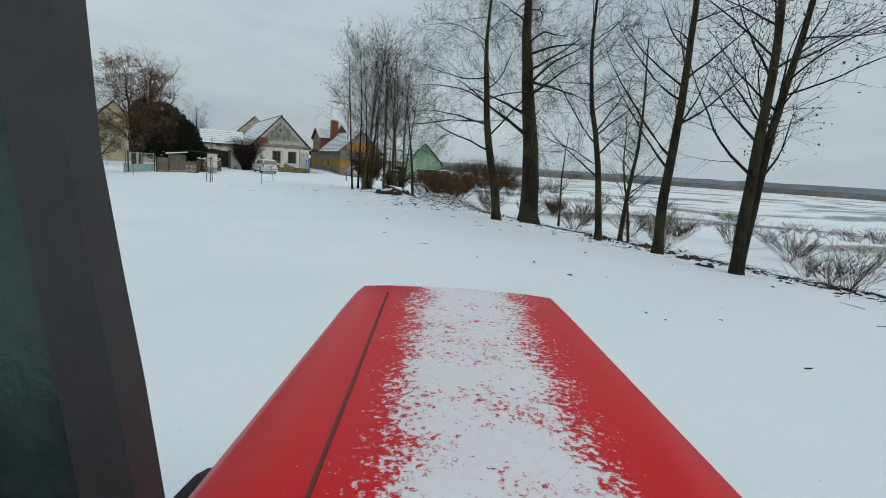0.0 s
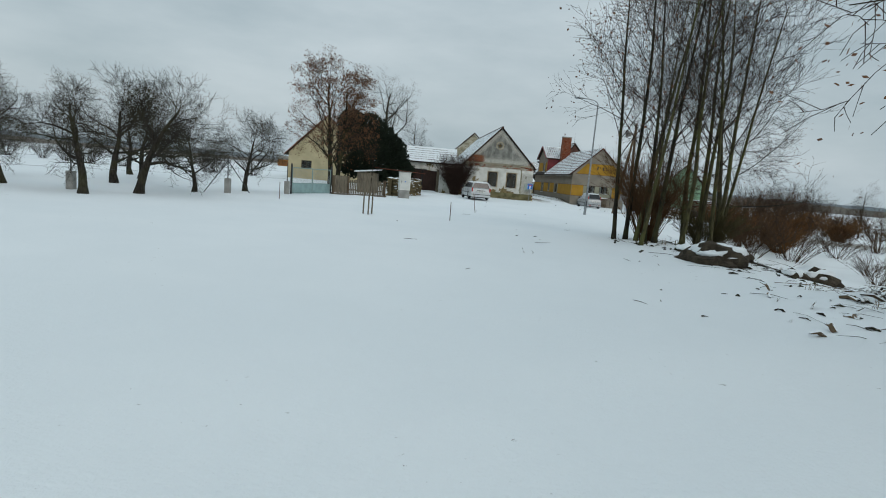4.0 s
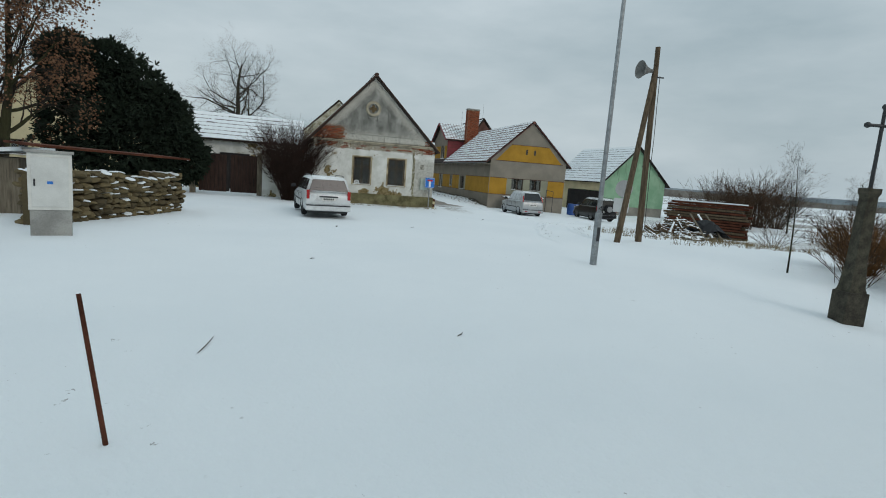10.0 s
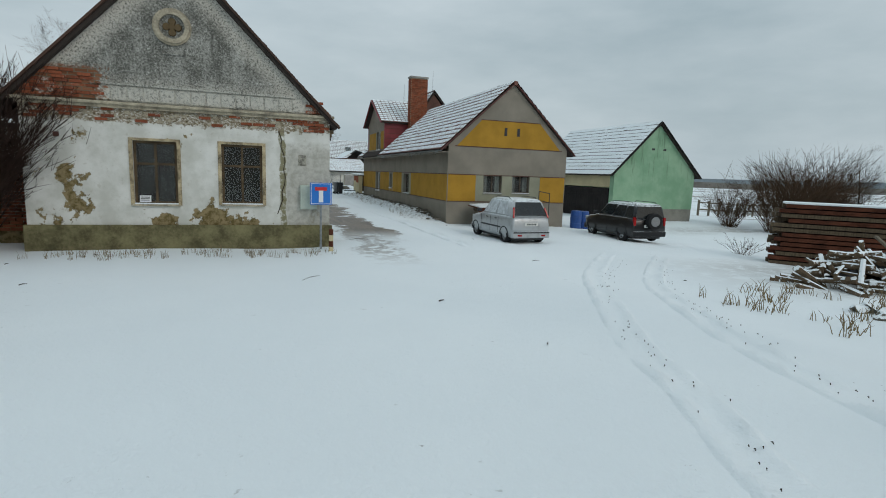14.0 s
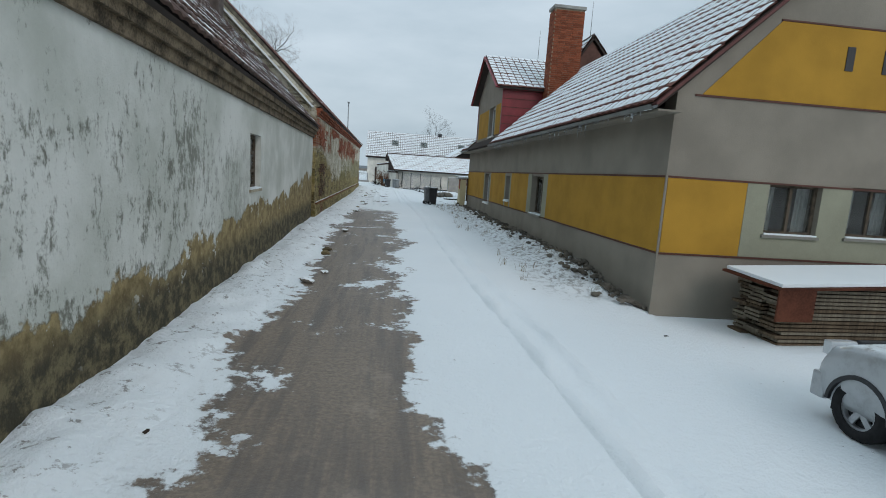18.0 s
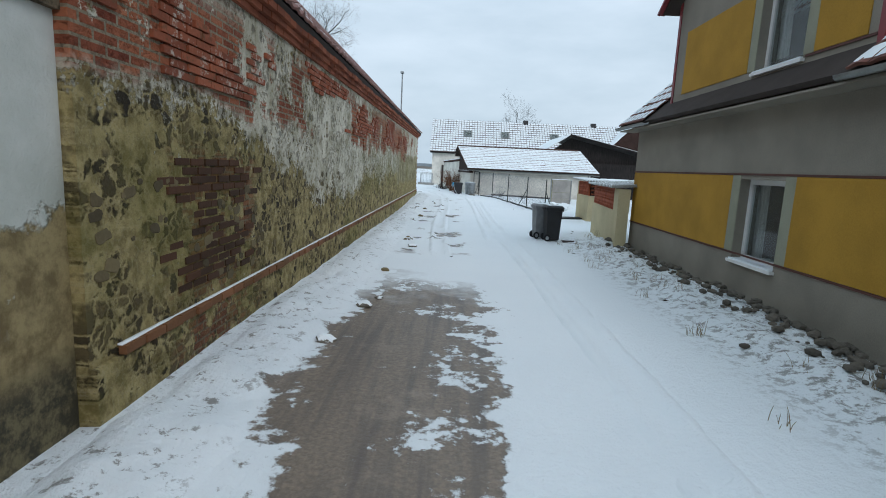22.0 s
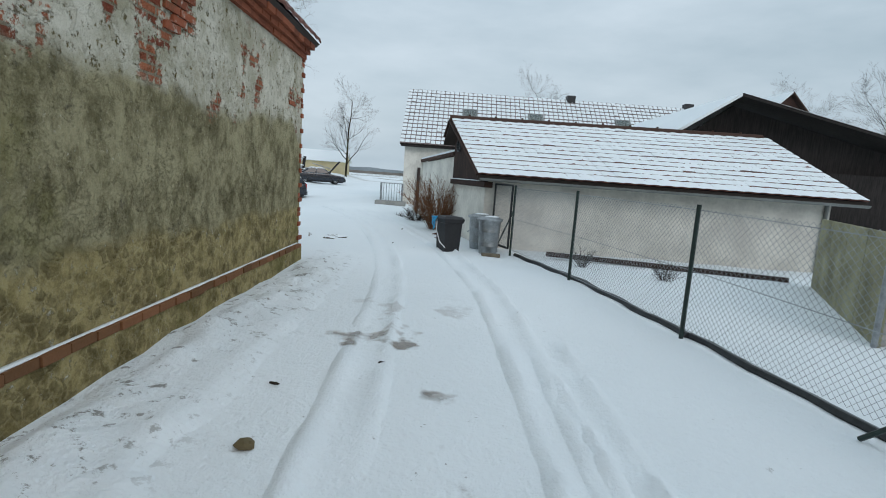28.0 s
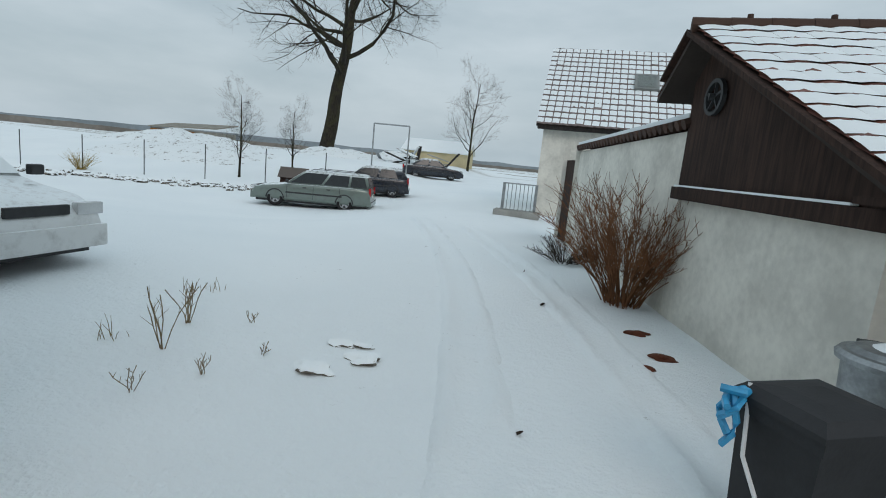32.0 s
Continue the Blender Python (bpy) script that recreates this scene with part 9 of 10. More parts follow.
for x0, x1 in ((-12.6, -11.05), (-11.0, -9.6)):
    lf = part("leaf", box(B(), (x0, 1.5, 0.15), (x1, 1.54, 2.15)), M_BLACKW, t)
    for k in range(int((x1 - x0) / 0.2)):
        part("board", box(B(), (x0 + k * 0.2 + 0.006, 1.47, 0.12), (x0 + k * 0.2 + 0.19, 1.498, 2.12 + 0.02 * math.sin(k * 2))), M_BROWNW, lf)
for x in (-12.9, -9.5):
    part("gate_post", box(B(), (x - 0.13, 1.35, -0.2), (x + 0.13, 1.65, 2.35), 0.02), M_GREYW, t)
t = thing("yard_wall", "brick and plaster yard wall beside a gate", "wall")
part("wall", box(B(), (-9.35, 1.3, -0.2), (-6.85, 1.65, 2.4)), M_FRONT, t)
part("coping", box(B(), (-9.4, 1.22, 2.4), (-6.8, 1.72, 2.5), 0.01), M_TILE_DARK, t)
single_bricks(t, [Matrix.Translation((x + (0.13 if r % 2 else 0), 1.295, 0.3 + r * 0.08)) @ FACE_S for r in range(22) for x in np.arange(-8.0, -7.0, 0.27)], seed=17)
t = thing("outbuilding", "low plastered outbuilding with thick snow on its roof", "outbuilding")
part("wall", box(B(), (-14.2, 7.0, -0.3), (-7.4, 7.4, 3.1)), M_FRONT, t)
part("side_wall", box(B(), (-14.2, 7.4, -0.3), (-13.8, 13, 3.1)), M_FRONT, t)
part("door", box(B(), (-12.4, 6.94, 0.0), (-10.6, 6.999, 2.3)), M_BLACKW, t)
u = Vector((0, 2.7, 1.75))
tiled_slope(t, (-14.6, 6.6, 3.1), (1, 0, 0), u, 7.3, u.length, 0.4, 0.45, M_TILE_DARK, 0.95, "roof", seed=71)
t = thing("woodshed", "small old board shed with snow on its roof", "shed")
part("wall", box(B(), (-15.9, -12.6, -0.1), (-14.4, -11.2, 1.5)), M_GREYW, t)
prism(bm := B(), [(-16.1, -12.9, 1.5), (-14.2, -12.9, 1.72), (-14.2, -11.0, 1.72), (-16.1, -11.0, 1.5)], (0, 0, 0.1))
part("snow_roof", bm, M_SNOW, t)

cream = thing("house", "cream plastered gabled house behind bare trees", "house")
CX0, CX1, CY, CAX, CAZ, CE = -26.9, -18.1, 10.0, -22.5, 7.4, 2.95
bm = B()
wall_with_holes(bm, (CX0, CY, -0.3), (1, 0, 0), (0, 0, 1), (0, 1, 0), CX1 - CX0, CE + 0.3, 0.4, [(1.5, 1.5, 2.7, 2.45), (5.9, 1.5, 7.1, 2.45)])
part("front_wall", bm, M_CREAM, cream)
for r in ((1.5, 1.2, 2.7, 2.15), (5.9, 1.2, 7.1, 2.15)):
    window_in(cream, (CX0, CY, 0), (1, 0, 0), (0, 0, 1), (0, 1, 0), r, M_FRAMEW, 0.1, (1, 0), 0.05)
prism(bm := B(), [(CX0, CY, CE), (CX1, CY, CE), (CAX, CY, CAZ)], (0, 0.35, 0))
part("gable", bm, M_CREAM, cream)
for x in (CX0, CX1 - 0.4):
    part("side_wall", box(B(), (x, CY + 0.4, -0.3), (x + 0.4, CY + 10, CE)), M_CREAM, cream)
for x0 in (CX0 - 0.5, CX1 + 0.5):
    u = Vector((CAX - x0, 0, CAZ + 0.1 - CE + 0.3))
    tiled_slope(cream, (x0, CY - 0.3, CE - 0.25), (0, 1, 0), u, 10.6, u.length, 0.4, 0.45, M_TILE_RED, 0.85, "roof", seed=72)
    beam(bm := B(), (x0, CY - 0.33, CE - 0.32), (CAX, CY - 0.33, CAZ + 0.08), 0.05, 0.2, (0, -1, 0))
    part("verge_board", bm, plain("russet_verge", (0.24, 0.09, 0.05), 0.7), cream)

# hedges behind the orchard
hed = bush("hedge", "dark leafless hedge at the back of an orchard", (-33, 2.0), 2.6, 2.2, 70, M_TWIG, 81, 0.4, 3, 0.012)
for k in range(9):
    tree_copy(hed, (-58 + k * 3.6, 2 + 2.5 * math.sin(k)), k * 47, 0.9 + 0.2 * math.sin(k * 2))


# ---- bins, enclosure and fence at the lane's end ----
def wheelie(label, at, turn, mat, group="bins", sink=0.0):
    t = thing("wheelie_bin", label, "wheelie bin", (*at, gz(*at) - sink), turn, group)
    bm = loft(B(), [[(-w, -d, z), (w, -d, z), (w, d, z), (-w, d, z)] for w, d, z in ((0.19, 0.2, 0.04), (0.2, 0.21, 0.06), (0.235, 0.255, 0.86), (0.26, 0.28, 0.87), (0.26, 0.28, 0.93))])
    part("body", bm, mat, t)
    bm = loft(B(), [[(-w, -d, z), (w, -d, z), (w, d, z), (-w, d, z)] for w, d, z in ((0.27, 0.30, 0.93), (0.27, 0.30, 0.955), (0.22, 0.25, 1.0), (0.1, 0.12, 1.015))])
    lid = part("lid", bm, mat, t)
    if not sink:
        part("snow", box(B(), (-0.2, -0.22, 1.0), (0.2, 0.2, 1.022), 0.01), M_SNOW, lid)
    rod(bm := B(), (-0.2, 0.33, 0.92), (0.2, 0.33, 0.92), 0.016, 0.016, 8)
    part("handle", bm, mat, t)
    for s in (-1, 1):
        rod(bm := B(), (s * 0.2, 0.2, 0.1), (s * 0.25, 0.2, 0.1), 0.1, 0.1, 18)
        w = part("wheel", bm, M_RUBBER, t)
        rod(bm := B(), (s * 0.25, 0.2, 0.1), (s * 0.256, 0.2, 0.1), 0.055, 0.055, 14)
        part("hub", bm, M_ALLOY, w)
    return t


def steel_bin(label, at, group="bins", sink=0.0):
    t = thing("dustbin", label, "dustbin", (*at, gz(*at) - sink), 0, group)
    lathe(bm := B(), [(0.185, 0.0), (0.19, 0.03), (0.215, 0.3), (0.222, 0.31), (0.217, 0.32), (0.235, 0.62), (0.242, 0.63), (0.237, 0.64), (0.25, 0.86), (0.262, 0.88)], 26)
    part("body", bm, M_STEELG, t, smooth=True)
    lathe(bm := B(), [(0.285, 0.87), (0.29, 0.9), (0.27, 0.925), (0.24, 0.93), (0.2, 0.955), (0.08, 0.965)], 26)
    lid = part("lid", bm, M_STEELG, t)
    lathe(bm := B(), [(0.16, 0.962), (0.13, 0.976), (0.06, 0.98)], 18, (0.03, -0.02, 0))
    part("snow", bm, M_SNOW, lid)
    part("hinge", box(B(), (-0.06, 0.26, 0.86), (0.06, 0.33, 0.93), 0.01), M_IRON, t)
    for s in (-1, 1):
        tube(bm := B(), [(s * 0.235, -0.06, 0.55), (s * 0.28, -0.05, 0.52), (s * 0.28, 0.05, 0.52), (s * 0.235, 0.06, 0.55)], 0.008, 6)
        part("side_handle", bm, M_STEELG, t)
    return t


M_BINDARK = plain("dark_grey_plastic", (0.013, 0.013, 0.015), 0.62, 0, 0.25, 6.0)
wb1 = wheelie("dark grey wheelie bin standing in the snowy lane", (4.76, 31.15), 96, M_BINDARK)
wb2 = wheelie("light grey wheelie bin beside a darker one", (4.52, 31.66), 100, plain("light_grey_plastic", (0.17, 0.175, 0.18), 0.5, 0, 0.2, 6.0))
for w in (wb1, wb2):
    w.scale = (0.84, 0.84, 1.0)
tagged(solo("board", box(B(), (5.05, 30.85, gz(5, 31) - 0.02), (5.45, 31.1, gz(5, 31) + 0.04), 0.008), M_BROWNW, "dark wet board lying beside a bin", "board"), "")
w = wheelie("black wheelie bin with blue bag by a white wall", (2.14, 51.0), -60, M_BINDARK, sink=0.22)
w.scale = (0.84, 0.84, 1.0)
bm = B()
for k in range(5):
    tube(bm, [(-0.2 + 0.05 * math.sin(k * 3 + i), -0.3 - 0.02 * i + 0.03 * math.sin(k + i), 0.97 - 0.05 * i * k / 3) for i in range(5)], 0.02, 5)
part("blue_bag", bm, plain("blue_plastic_bag", (0.03, 0.30, 0.55), 0.4, 0, 0.2, 10.0), w)
tube(bm := B(), [(-0.2, -0.25, 1.0), (-0.1, -0.32, 0.7), (0.1, -0.31, 0.45), (0.3, -0.26, 0.35)], 0.012, 6)
part("cord", bm, M_SIGNW, w)
steel_bin("grey steel dustbin with snow on its lid", (2.86, 51.88), sink=0.14)
steel_bin("grey steel dustbin standing behind a plank", (3.04, 51.2), sink=0.14)
tagged(solo("plank", box(B(), (2.88, 50.72, gz(3, 50.8) - 0.03), (3.28, 50.88, gz(3, 50.8) + 0.05), 0.01), M_GREYW, "weathered plank lying in front of dustbins", "plank"), "")
for k, (x, y, s) in enumerate(((2.0, 53.6, 0.09), (1.75, 53.2, 0.07), (1.85, 54.3, 0.08), (-0.72, 51.95, 0.11), (-0.47, 52.25, 0.10), (-0.75, 52.5, 0.07), (-0.55, 52.55, 0.06))):
    bmesh.ops.create_icosphere(bm := B(), subdivisions=3, radius=s)
    for v in bm.verts:
        v.co *= 1.0 + 0.9 * noise.noise(v.co * 0.9 / s + Vector((k * 5, 0, 0)))
        v.co = Vector((v.co.x * 1.5 + x, v.co.y + y, v.co.z * 0.45 + rough_ground(x, y) + s * 0.04))
    tagged(solo("brick_lump", bm, M_RUST if k < 3 else M_SNOWROCK, "broken brick lying on snow" if k < 3 else "brown stone lump half buried in snow", "rubble"), group="lumps")
wrnd = random.Random(77)
M_STRAW = plain("dry_straw", (0.20, 0.155, 0.095), 0.9, 0, 0.3, 6.0)
for x, y, n, h, ang in ((-1.91, 51.75, 6, 0.62, 0), (-2.15, 52.3, 9, 0.4, 50), (-1.7, 52.6, 5, 0.16, 20), (-1.55, 51.1, 5, 0.25, 90), (-1.2, 52.0, 5, 0.14, 140), (-1.35, 51.5, 6, 0.22, 200)):
    w = thing("dead_weed", "withered dry weed stalks poking out of the snow", "weed", (x, y, rough_ground(x, y)), ang, "dead weeds in the snow")
    for k in range(n):
        a, l = wrnd.uniform(0, math.tau), wrnd.uniform(0.1, 0.5) * h
        hh = h * wrnd.uniform(0.6, 1.0)
        p = [(l * t * math.cos(a) + 0.015 * math.sin(5 * t + k), l * t * math.sin(a), hh * t ** 0.8 - 0.03) for t in (0, 0.25, 0.5, 0.75, 1.0)]
        tube(bm := B(), p, 0.0042 if h > 0.3 else 0.0028, 5)
        for j in (2, 3):
            q = Vector(p[j])
            e = q + Vector((wrnd.uniform(-1, 1), wrnd.uniform(-1, 1), 1.1)) * 0.13 * h
            rod(bm, q, e, 0.0025, 0.0012, 5)
        part("stalk", bm, M_STRAW, w)

t = thing("chain_link_fence", "chain-link fence with black posts beside a garden", "fence")
PO = [(3.55, 51.25), (4.23, 48.4), (4.9, 45.55), (5.54, 42.4), (6.15, 40.6)]
for a, b in zip(PO, PO[1:]):
    part("wire_mesh", lattice((*a, 0), (*b, 0), gz(*a) + 0.1, gz(*a) + 1.5), M_STEELG, t)
    for z in (0.12, 0.8, 1.49):
        rod(bm := B(), (*a, gz(*a) + z), (*b, gz(*b) + z), 0.004, 0.004, 4)
        part("wire", bm, M_STEELG, t)
    A, Bq = Vector((*a, 0)), Vector((*b, 0))
    d = (Bq - A).normalized()
    side = Vector((d.y, -d.x, 0)) * -0.12
    n = 10
    # dark strip of earth by the fence, built as a tube in iron colour
    tube(bm := B(), [A.lerp(Bq, i / n) + side * (1 + 0.25 * math.sin(i * 1.7)) + Vector((0, 0, rough_ground(*(A.lerp(Bq, i / n) + side).to_2d()) + 0.02)) for i in range(n + 1)], 0.045, 6)
    part("ground_pipe", bm, M_IRON, t, "dark earth kerb along the fence")
for x, y in PO:
    rod(bm := B(), (x, y, gz(x, y) - 0.2), (x, y, gz(x, y) + 1.55), 0.026, 0.026, 10)
    part("post", bm, M_GREENI, t)
for (x, y), (dx, dy) in (((5.54, 42.4), (0.35, -1.0)), ((6.15, 40.6), (-0.25, 0.9)), ((3.55, 51.25), (0.25, -1.0))):
    rod(bm := B(), (x, y, gz(x, y) + 1.0), (x - dx * 0.9, y - dy * 0.9, gz(x, y) + 0.05), 0.02, 0.02, 8)
    part("brace", bm, M_GREENI, t)
t = thing("wire_gate", "black framed chain-link gate at a garage corner", "gate")
a, b = Vector((3.5, 51.35, 0)), Vector((3.2, 52.3, 0))
bm = B()
for p, q in (((a, 0.3), (a, 1.72)), ((b, 0.3), (b, 1.72)), ((a, 0.3), (b, 0.3)), ((a, 1.72), (b, 1.72))):
    beam(bm, p[0] + Vector((0, 0, p[1])), q[0] + Vector((0, 0, q[1])), 0.04, 0.04, (1, 0.2, 0.1))
part("gate_frame", bm, M_IRON, t)
part("wire_mesh", lattice(a, b, 0.32, 1.7), M_STEELG, t)
t = thing("compost_box", "tall box of mossy concrete panels and grey sheet panels", "compost box")
P0, P1, P2 = Vector((9.25, 49.7, 0.14)), Vector((7.3, 45.75, 0.14)), Vector((8.5, 46.2, 0.14))
M_MOSSPANEL = plain("mossy_concrete_panel", (0.25, 0.24, 0.15), 0.9, 0, 0.4, 1.5, 25.0, 0.3)
for k in range(4):
    prism(bm := B(), [P1 + (P0 - P1) * (k / 4 + 0.004), P1 + (P0 - P1) * ((k + 1) / 4 - 0.004), P1 + (P0 - P1) * ((k + 1) / 4 - 0.004) + Vector((0.06, -0.03, 0)), P1 + (P0 - P1) * (k / 4 + 0.004) + Vector((0.06, -0.03, 0))], (0, 0, 1.38))
    part("concrete_panel", bm, M_MOSSPANEL, t)
M_SHEETGREY = plain("weathered_grey_sheet", (0.30, 0.29, 0.27), 0.75, 0, 0.25, 1.5, 20.0, 0.2)
for z0, z1 in ((0.02, 0.3), (0.32, 0.66), (0.68, 1.36)):
    prism(bm := B(), [P1 + Vector((0.04, 0, z0)), P2 + Vector((0, 0, z0)), P2 + Vector((-0.02, 0.05, z0)), P1 + Vector((0.02, 0.05, z0))], (0, 0, z1 - z0))
    part("sheet_panel", bm, M_SHEETGREY, t)
for p in (P1, P2):
    rod(bm := B(), p + Vector((0, 0, -0.2)), p + Vector((0, 0, 1.42)), 0.035, 0.035, 8)
    part("corner_post", bm, M_STEELG, t)
beam(bm := B(), P1 + Vector((0, 0, 1.4)), P2 + Vector((0, 0, 1.4)), 0.09, 0.04)
part("snow_edge", bm, M_SNOW, t)
beam(bm := B(), (4.35, 51.2, 0.26), (9.0, 50.0, 0.24), 0.09, 0.1)
tagged(solo("timber_beam", bm, M_BROWNW, "long dark beam lying at the foot of a white wall", "beam"), "")
bush("small_shrub", "small dark shrub behind a wire fence", (4.9, 50.2), 0.4, 0.3, 30, M_TWIG, 91, 0.6, 3, 0.006)
bush("small_shrub", "small dark shrub behind a wire fence", (6.2, 49.2), 0.35, 0.3, 26, M_TWIG, 92, 0.6, 3, 0.006)


def vent_panel(parent, o, du, n, rows, s=0.2):
    """Orange pierced vent bricks, each on its own."""
    o, du = Vector(o), Vector(du)
    nn = Vector((du.y, -du.x, 0))
    for j in range(rows):
        for i in range(n):
            bm = B()
            c = o + du * (i * s) + Vector((0, 0, j * s))
            for p, q in (((0, 0), (s, 0.035)), ((0, s - 0.035), (s, s)), ((0, 0.035), (0.035, s - 0.035)), ((s - 0.035, 0.035), (s, s - 0.035)), ((s / 2 - 0.014, 0.035), (s / 2 + 0.014, s - 0.035)), ((0.035, s / 2 - 0.014), (s - 0.035, s / 2 + 0.014))):
                prism(bm, [c + du * p[0] + Vector((0, 0, p[1])), c + du * q[0] + Vector((0, 0, p[1])), c + du * q[0] + Vector((0, 0, q[1])), c + du * p[0] + Vector((0, 0, q[1]))], -nn * 0.07)
            part("vent_brick", bm, M_CLAY, parent)


t = thing("garden_wall", "plastered garden wall with orange vent bricks and sheet roof", "wall", (6.18, 29.95, 0), -6)
part("wall", box(B(), (0.0, 0.0, -0.3), (0.28, 4.1, 1.0)), M_CREAM, t)
part("pillar", box(B(), (-0.01, 0.0, 1.0), (0.29, 0.55, 1.58)), M_CREAM, t)
part("backing", box(B(), (0.2, 0.55, 1.0), (0.27, 4.1, 1.56)), M_BLACKW, t)
vent_panel(t, (0.03, 4.08, 1.0), (0, -1, 0), 18, 3, 0.19)
prism(bm := B(), [(-0.16, 0.0, 1.60), (-0.16, 4.2, 1.60), (1.2, 4.2, 1.71), (1.2, 0.0, 1.71)], (0, 0, 0.025))
rf = part("roof_sheet", bm, M_CONC, t)
for k in range(37):
    y = 0.06 + k * 0.114
    rod(bm := B(), (-0.19, y, 1.635), (1.2, y, 1.75), 0.034, 0.034, 6)
    part("corrugation", bm, M_SNOW if k % 2 else M_CONC, rf)
t = thing("bin_enclosure", "plastered enclosure with brick vents and brown doors", "enclosure")
part("wall", box(B(), (7.42, 37.85, -0.3), (7.7, 39.9, 1.04)), M_CREAM, t)
part("pier", box(B(), (7.43, 39.76, 1.04), (7.69, 39.89, 1.6)), M_CREAM, t)
vent_panel(t, (7.44, 39.75, 1.045), (0, -1, 0), 9, 3, 0.19)
single_bricks(t, [Matrix.Translation((7.5 + 0.12 * (r % 2), 37.86, 1.08 + r * 0.08)) @ FACE_S for r in range(7)], (0.24, 0.065, 0.06), seed=19)
part("backing", box(B(), (7.58, 37.95, 1.04), (7.66, 39.75, 1.6)), M_BLACKW, t)
prism(bm := B(), [(7.2, 37.7, 1.64), (8.1, 37.7, 1.64), (8.1, 40.1, 1.70), (7.2, 40.1, 1.70)], (0, 0, 0.03))
rf = part("roof_sheet", bm, M_CONC, t)
for k in range(8):
    rod(bm := B(), (7.25 + k * 0.115, 37.68, 1.68), (7.25 + k * 0.115, 40.1, 1.74), 0.034, 0.034, 6)
    part("corrugation", bm, M_SNOW, rf)
for x0, x1 in ((7.72, 8.24), (8.26, 8.8)):
    dr = part("door", box(B(), (x0, 37.76, 0.02), (x1, 37.8, 1.6)), M_BROWNW, t, "dark brown board door")
    for k in range(4):
        part("board", box(B(), (x0 + 0.01 + k * 0.13, 37.742, 0.03), (x0 + 0.13 + k * 0.13, 37.759, 1.59), 0.004), M_BROWNW, dr)
rod(bm := B(), (8.85, 37.78, -0.2), (8.85, 37.78, 1.62), 0.045, 0.045, 8)
part("door_post", bm, M_IRON, t)
prism(bm := B(), [(8.4, 37.9, 1.62), (10.0, 37.9, 1.62), (10.0, 40, 1.7), (8.4, 40, 1.7)], (0, 0, 0.05))
part("flat_roof", bm, M_SNOW, t)
t = thing("flue_pipe", "tall steel flue pipe behind garden sheds", "flue", (13.15, 45.3, 0))
rod(bm := B(), (0, 0, 0), (0, 0, 2.95), 0.12, 0.12, 14)
part("pipe", bm, M_IRON, t)
rod(bm := B(), (0, 0, 2.93), (0, 0, 3.05), 0.16, 0.13, 14)
part("cap", bm, M_IRON, t)
t = thing("garden_shed", "brown garden house with snowy roof and a short chimney", "shed")
part("wall", box(B(), (13.6, 42.0, -0.6), (18.5, 46.0, 1.75)), M_BROWNW, t)
prism(bm := B(), [(13.6, 42.05, 1.75), (13.6, 46.0, 1.75), (13.6, 44.0, 2.5)], (4.9, 0, 0))
part("gable", bm, M_BROWNW, t)
for y0, y1 in ((41.6, 44.0), (46.4, 44.0)):
    prism(bm := B(), [(13.0, y0, 1.72), (19.0, y0, 1.72), (19.0, y1, 2.62), (13.0, y1, 2.62)], (0, 0, 0.09))
    part("snow_roof", bm, M_SNOW, t)
ch = part("chimney", box(B(), (14.9, 43.2, 1.9), (15.35, 43.65, 2.85), 0.01), M_CONC, t)
rod(bm := B(), (15.12, 43.42, 2.85), (15.12, 43.42, 3.55), 0.11, 0.11, 12)
part("flue", bm, M_IRON, ch)
t = thing("drain_grate", "iron drain grate set in the snowy lane", "grate", (6.9, 38.75, gz(6.9, 38.75)), 18)
for k in range(12):
    part("bar", box(B(), (-0.55 + k * 0.1, -0.25, -0.01), (-0.49 + k * 0.1, 0.25, 0.05)), M_IRON, t)
for s in (-0.28, 0.25):
    part("frame_bar", box(B(), (-0.6, s, -0.02), (0.66, s + 0.04, 0.052)), M_IRON, t)
for k, (x, y) in enumerate(((6.9, 41.6), (7.2, 42.3), (6.6, 42.0), (7.6, 42.8), (6.2, 41.2), (7.0, 43.2))):
    bmesh.ops.create_icosphere(bm := B(), subdivisions=2, radius=0.28, matrix=Matrix.Translation((x, y, gz(x, y) + 0.12)) @ Matrix.Diagonal((1.3, 1, 0.8, 1)))
    for v in bm.verts:
        v.co += Vector((noise.noise(v.co * 4), noise.noise(v.co * 4 + Vector((7, 0, 0))), noise.noise(v.co * 4 + Vector((0, 7, 0))))) * 0.12
    tagged(solo("rubble_lump", bm, M_SNOW if k % 2 else M_STONE, "snowy lump of rubble beside an enclosure", "rubble"), group="rubble heap")
t = thing("street_lamp", "slim steel street lamp behind a barn", "street lamp", (-1.72, 50.3, 0.2))
rod(bm := B(), (0, 0, -0.2), (0, 0, 7.4), 0.06, 0.04, 10)
part("mast", bm, M_STEELG, t)
part("lamp_head", box(B(), (-0.1, -0.25, 7.38), (0.1, 0.12, 7.5), 0.03), M_STEELG, t)
t = thing("railing", "grey steel railing along a yard ramp", "railing")
A, Bq = Vector((-1.35, 65.9, 0.3)), Vector((-0.3, 66.1, 0.3))
for k in range(9):
    p = A.lerp(Bq, k / 8)
    beam(bm := B(), p, p + Vector((0, 0, 1.0)), 0.05 if k % 8 else 0.09, 0.02 if k % 8 else 0.09, (1, 0, 0))
    part("baluster", bm, M_STEELG, t)
for z in (0.08, 0.98):
    beam(bm := B(), A + Vector((0, 0, z)), Bq + Vector((0, 0, z)), 0.05, 0.04)
    part("rail", bm, M_STEELG, t)
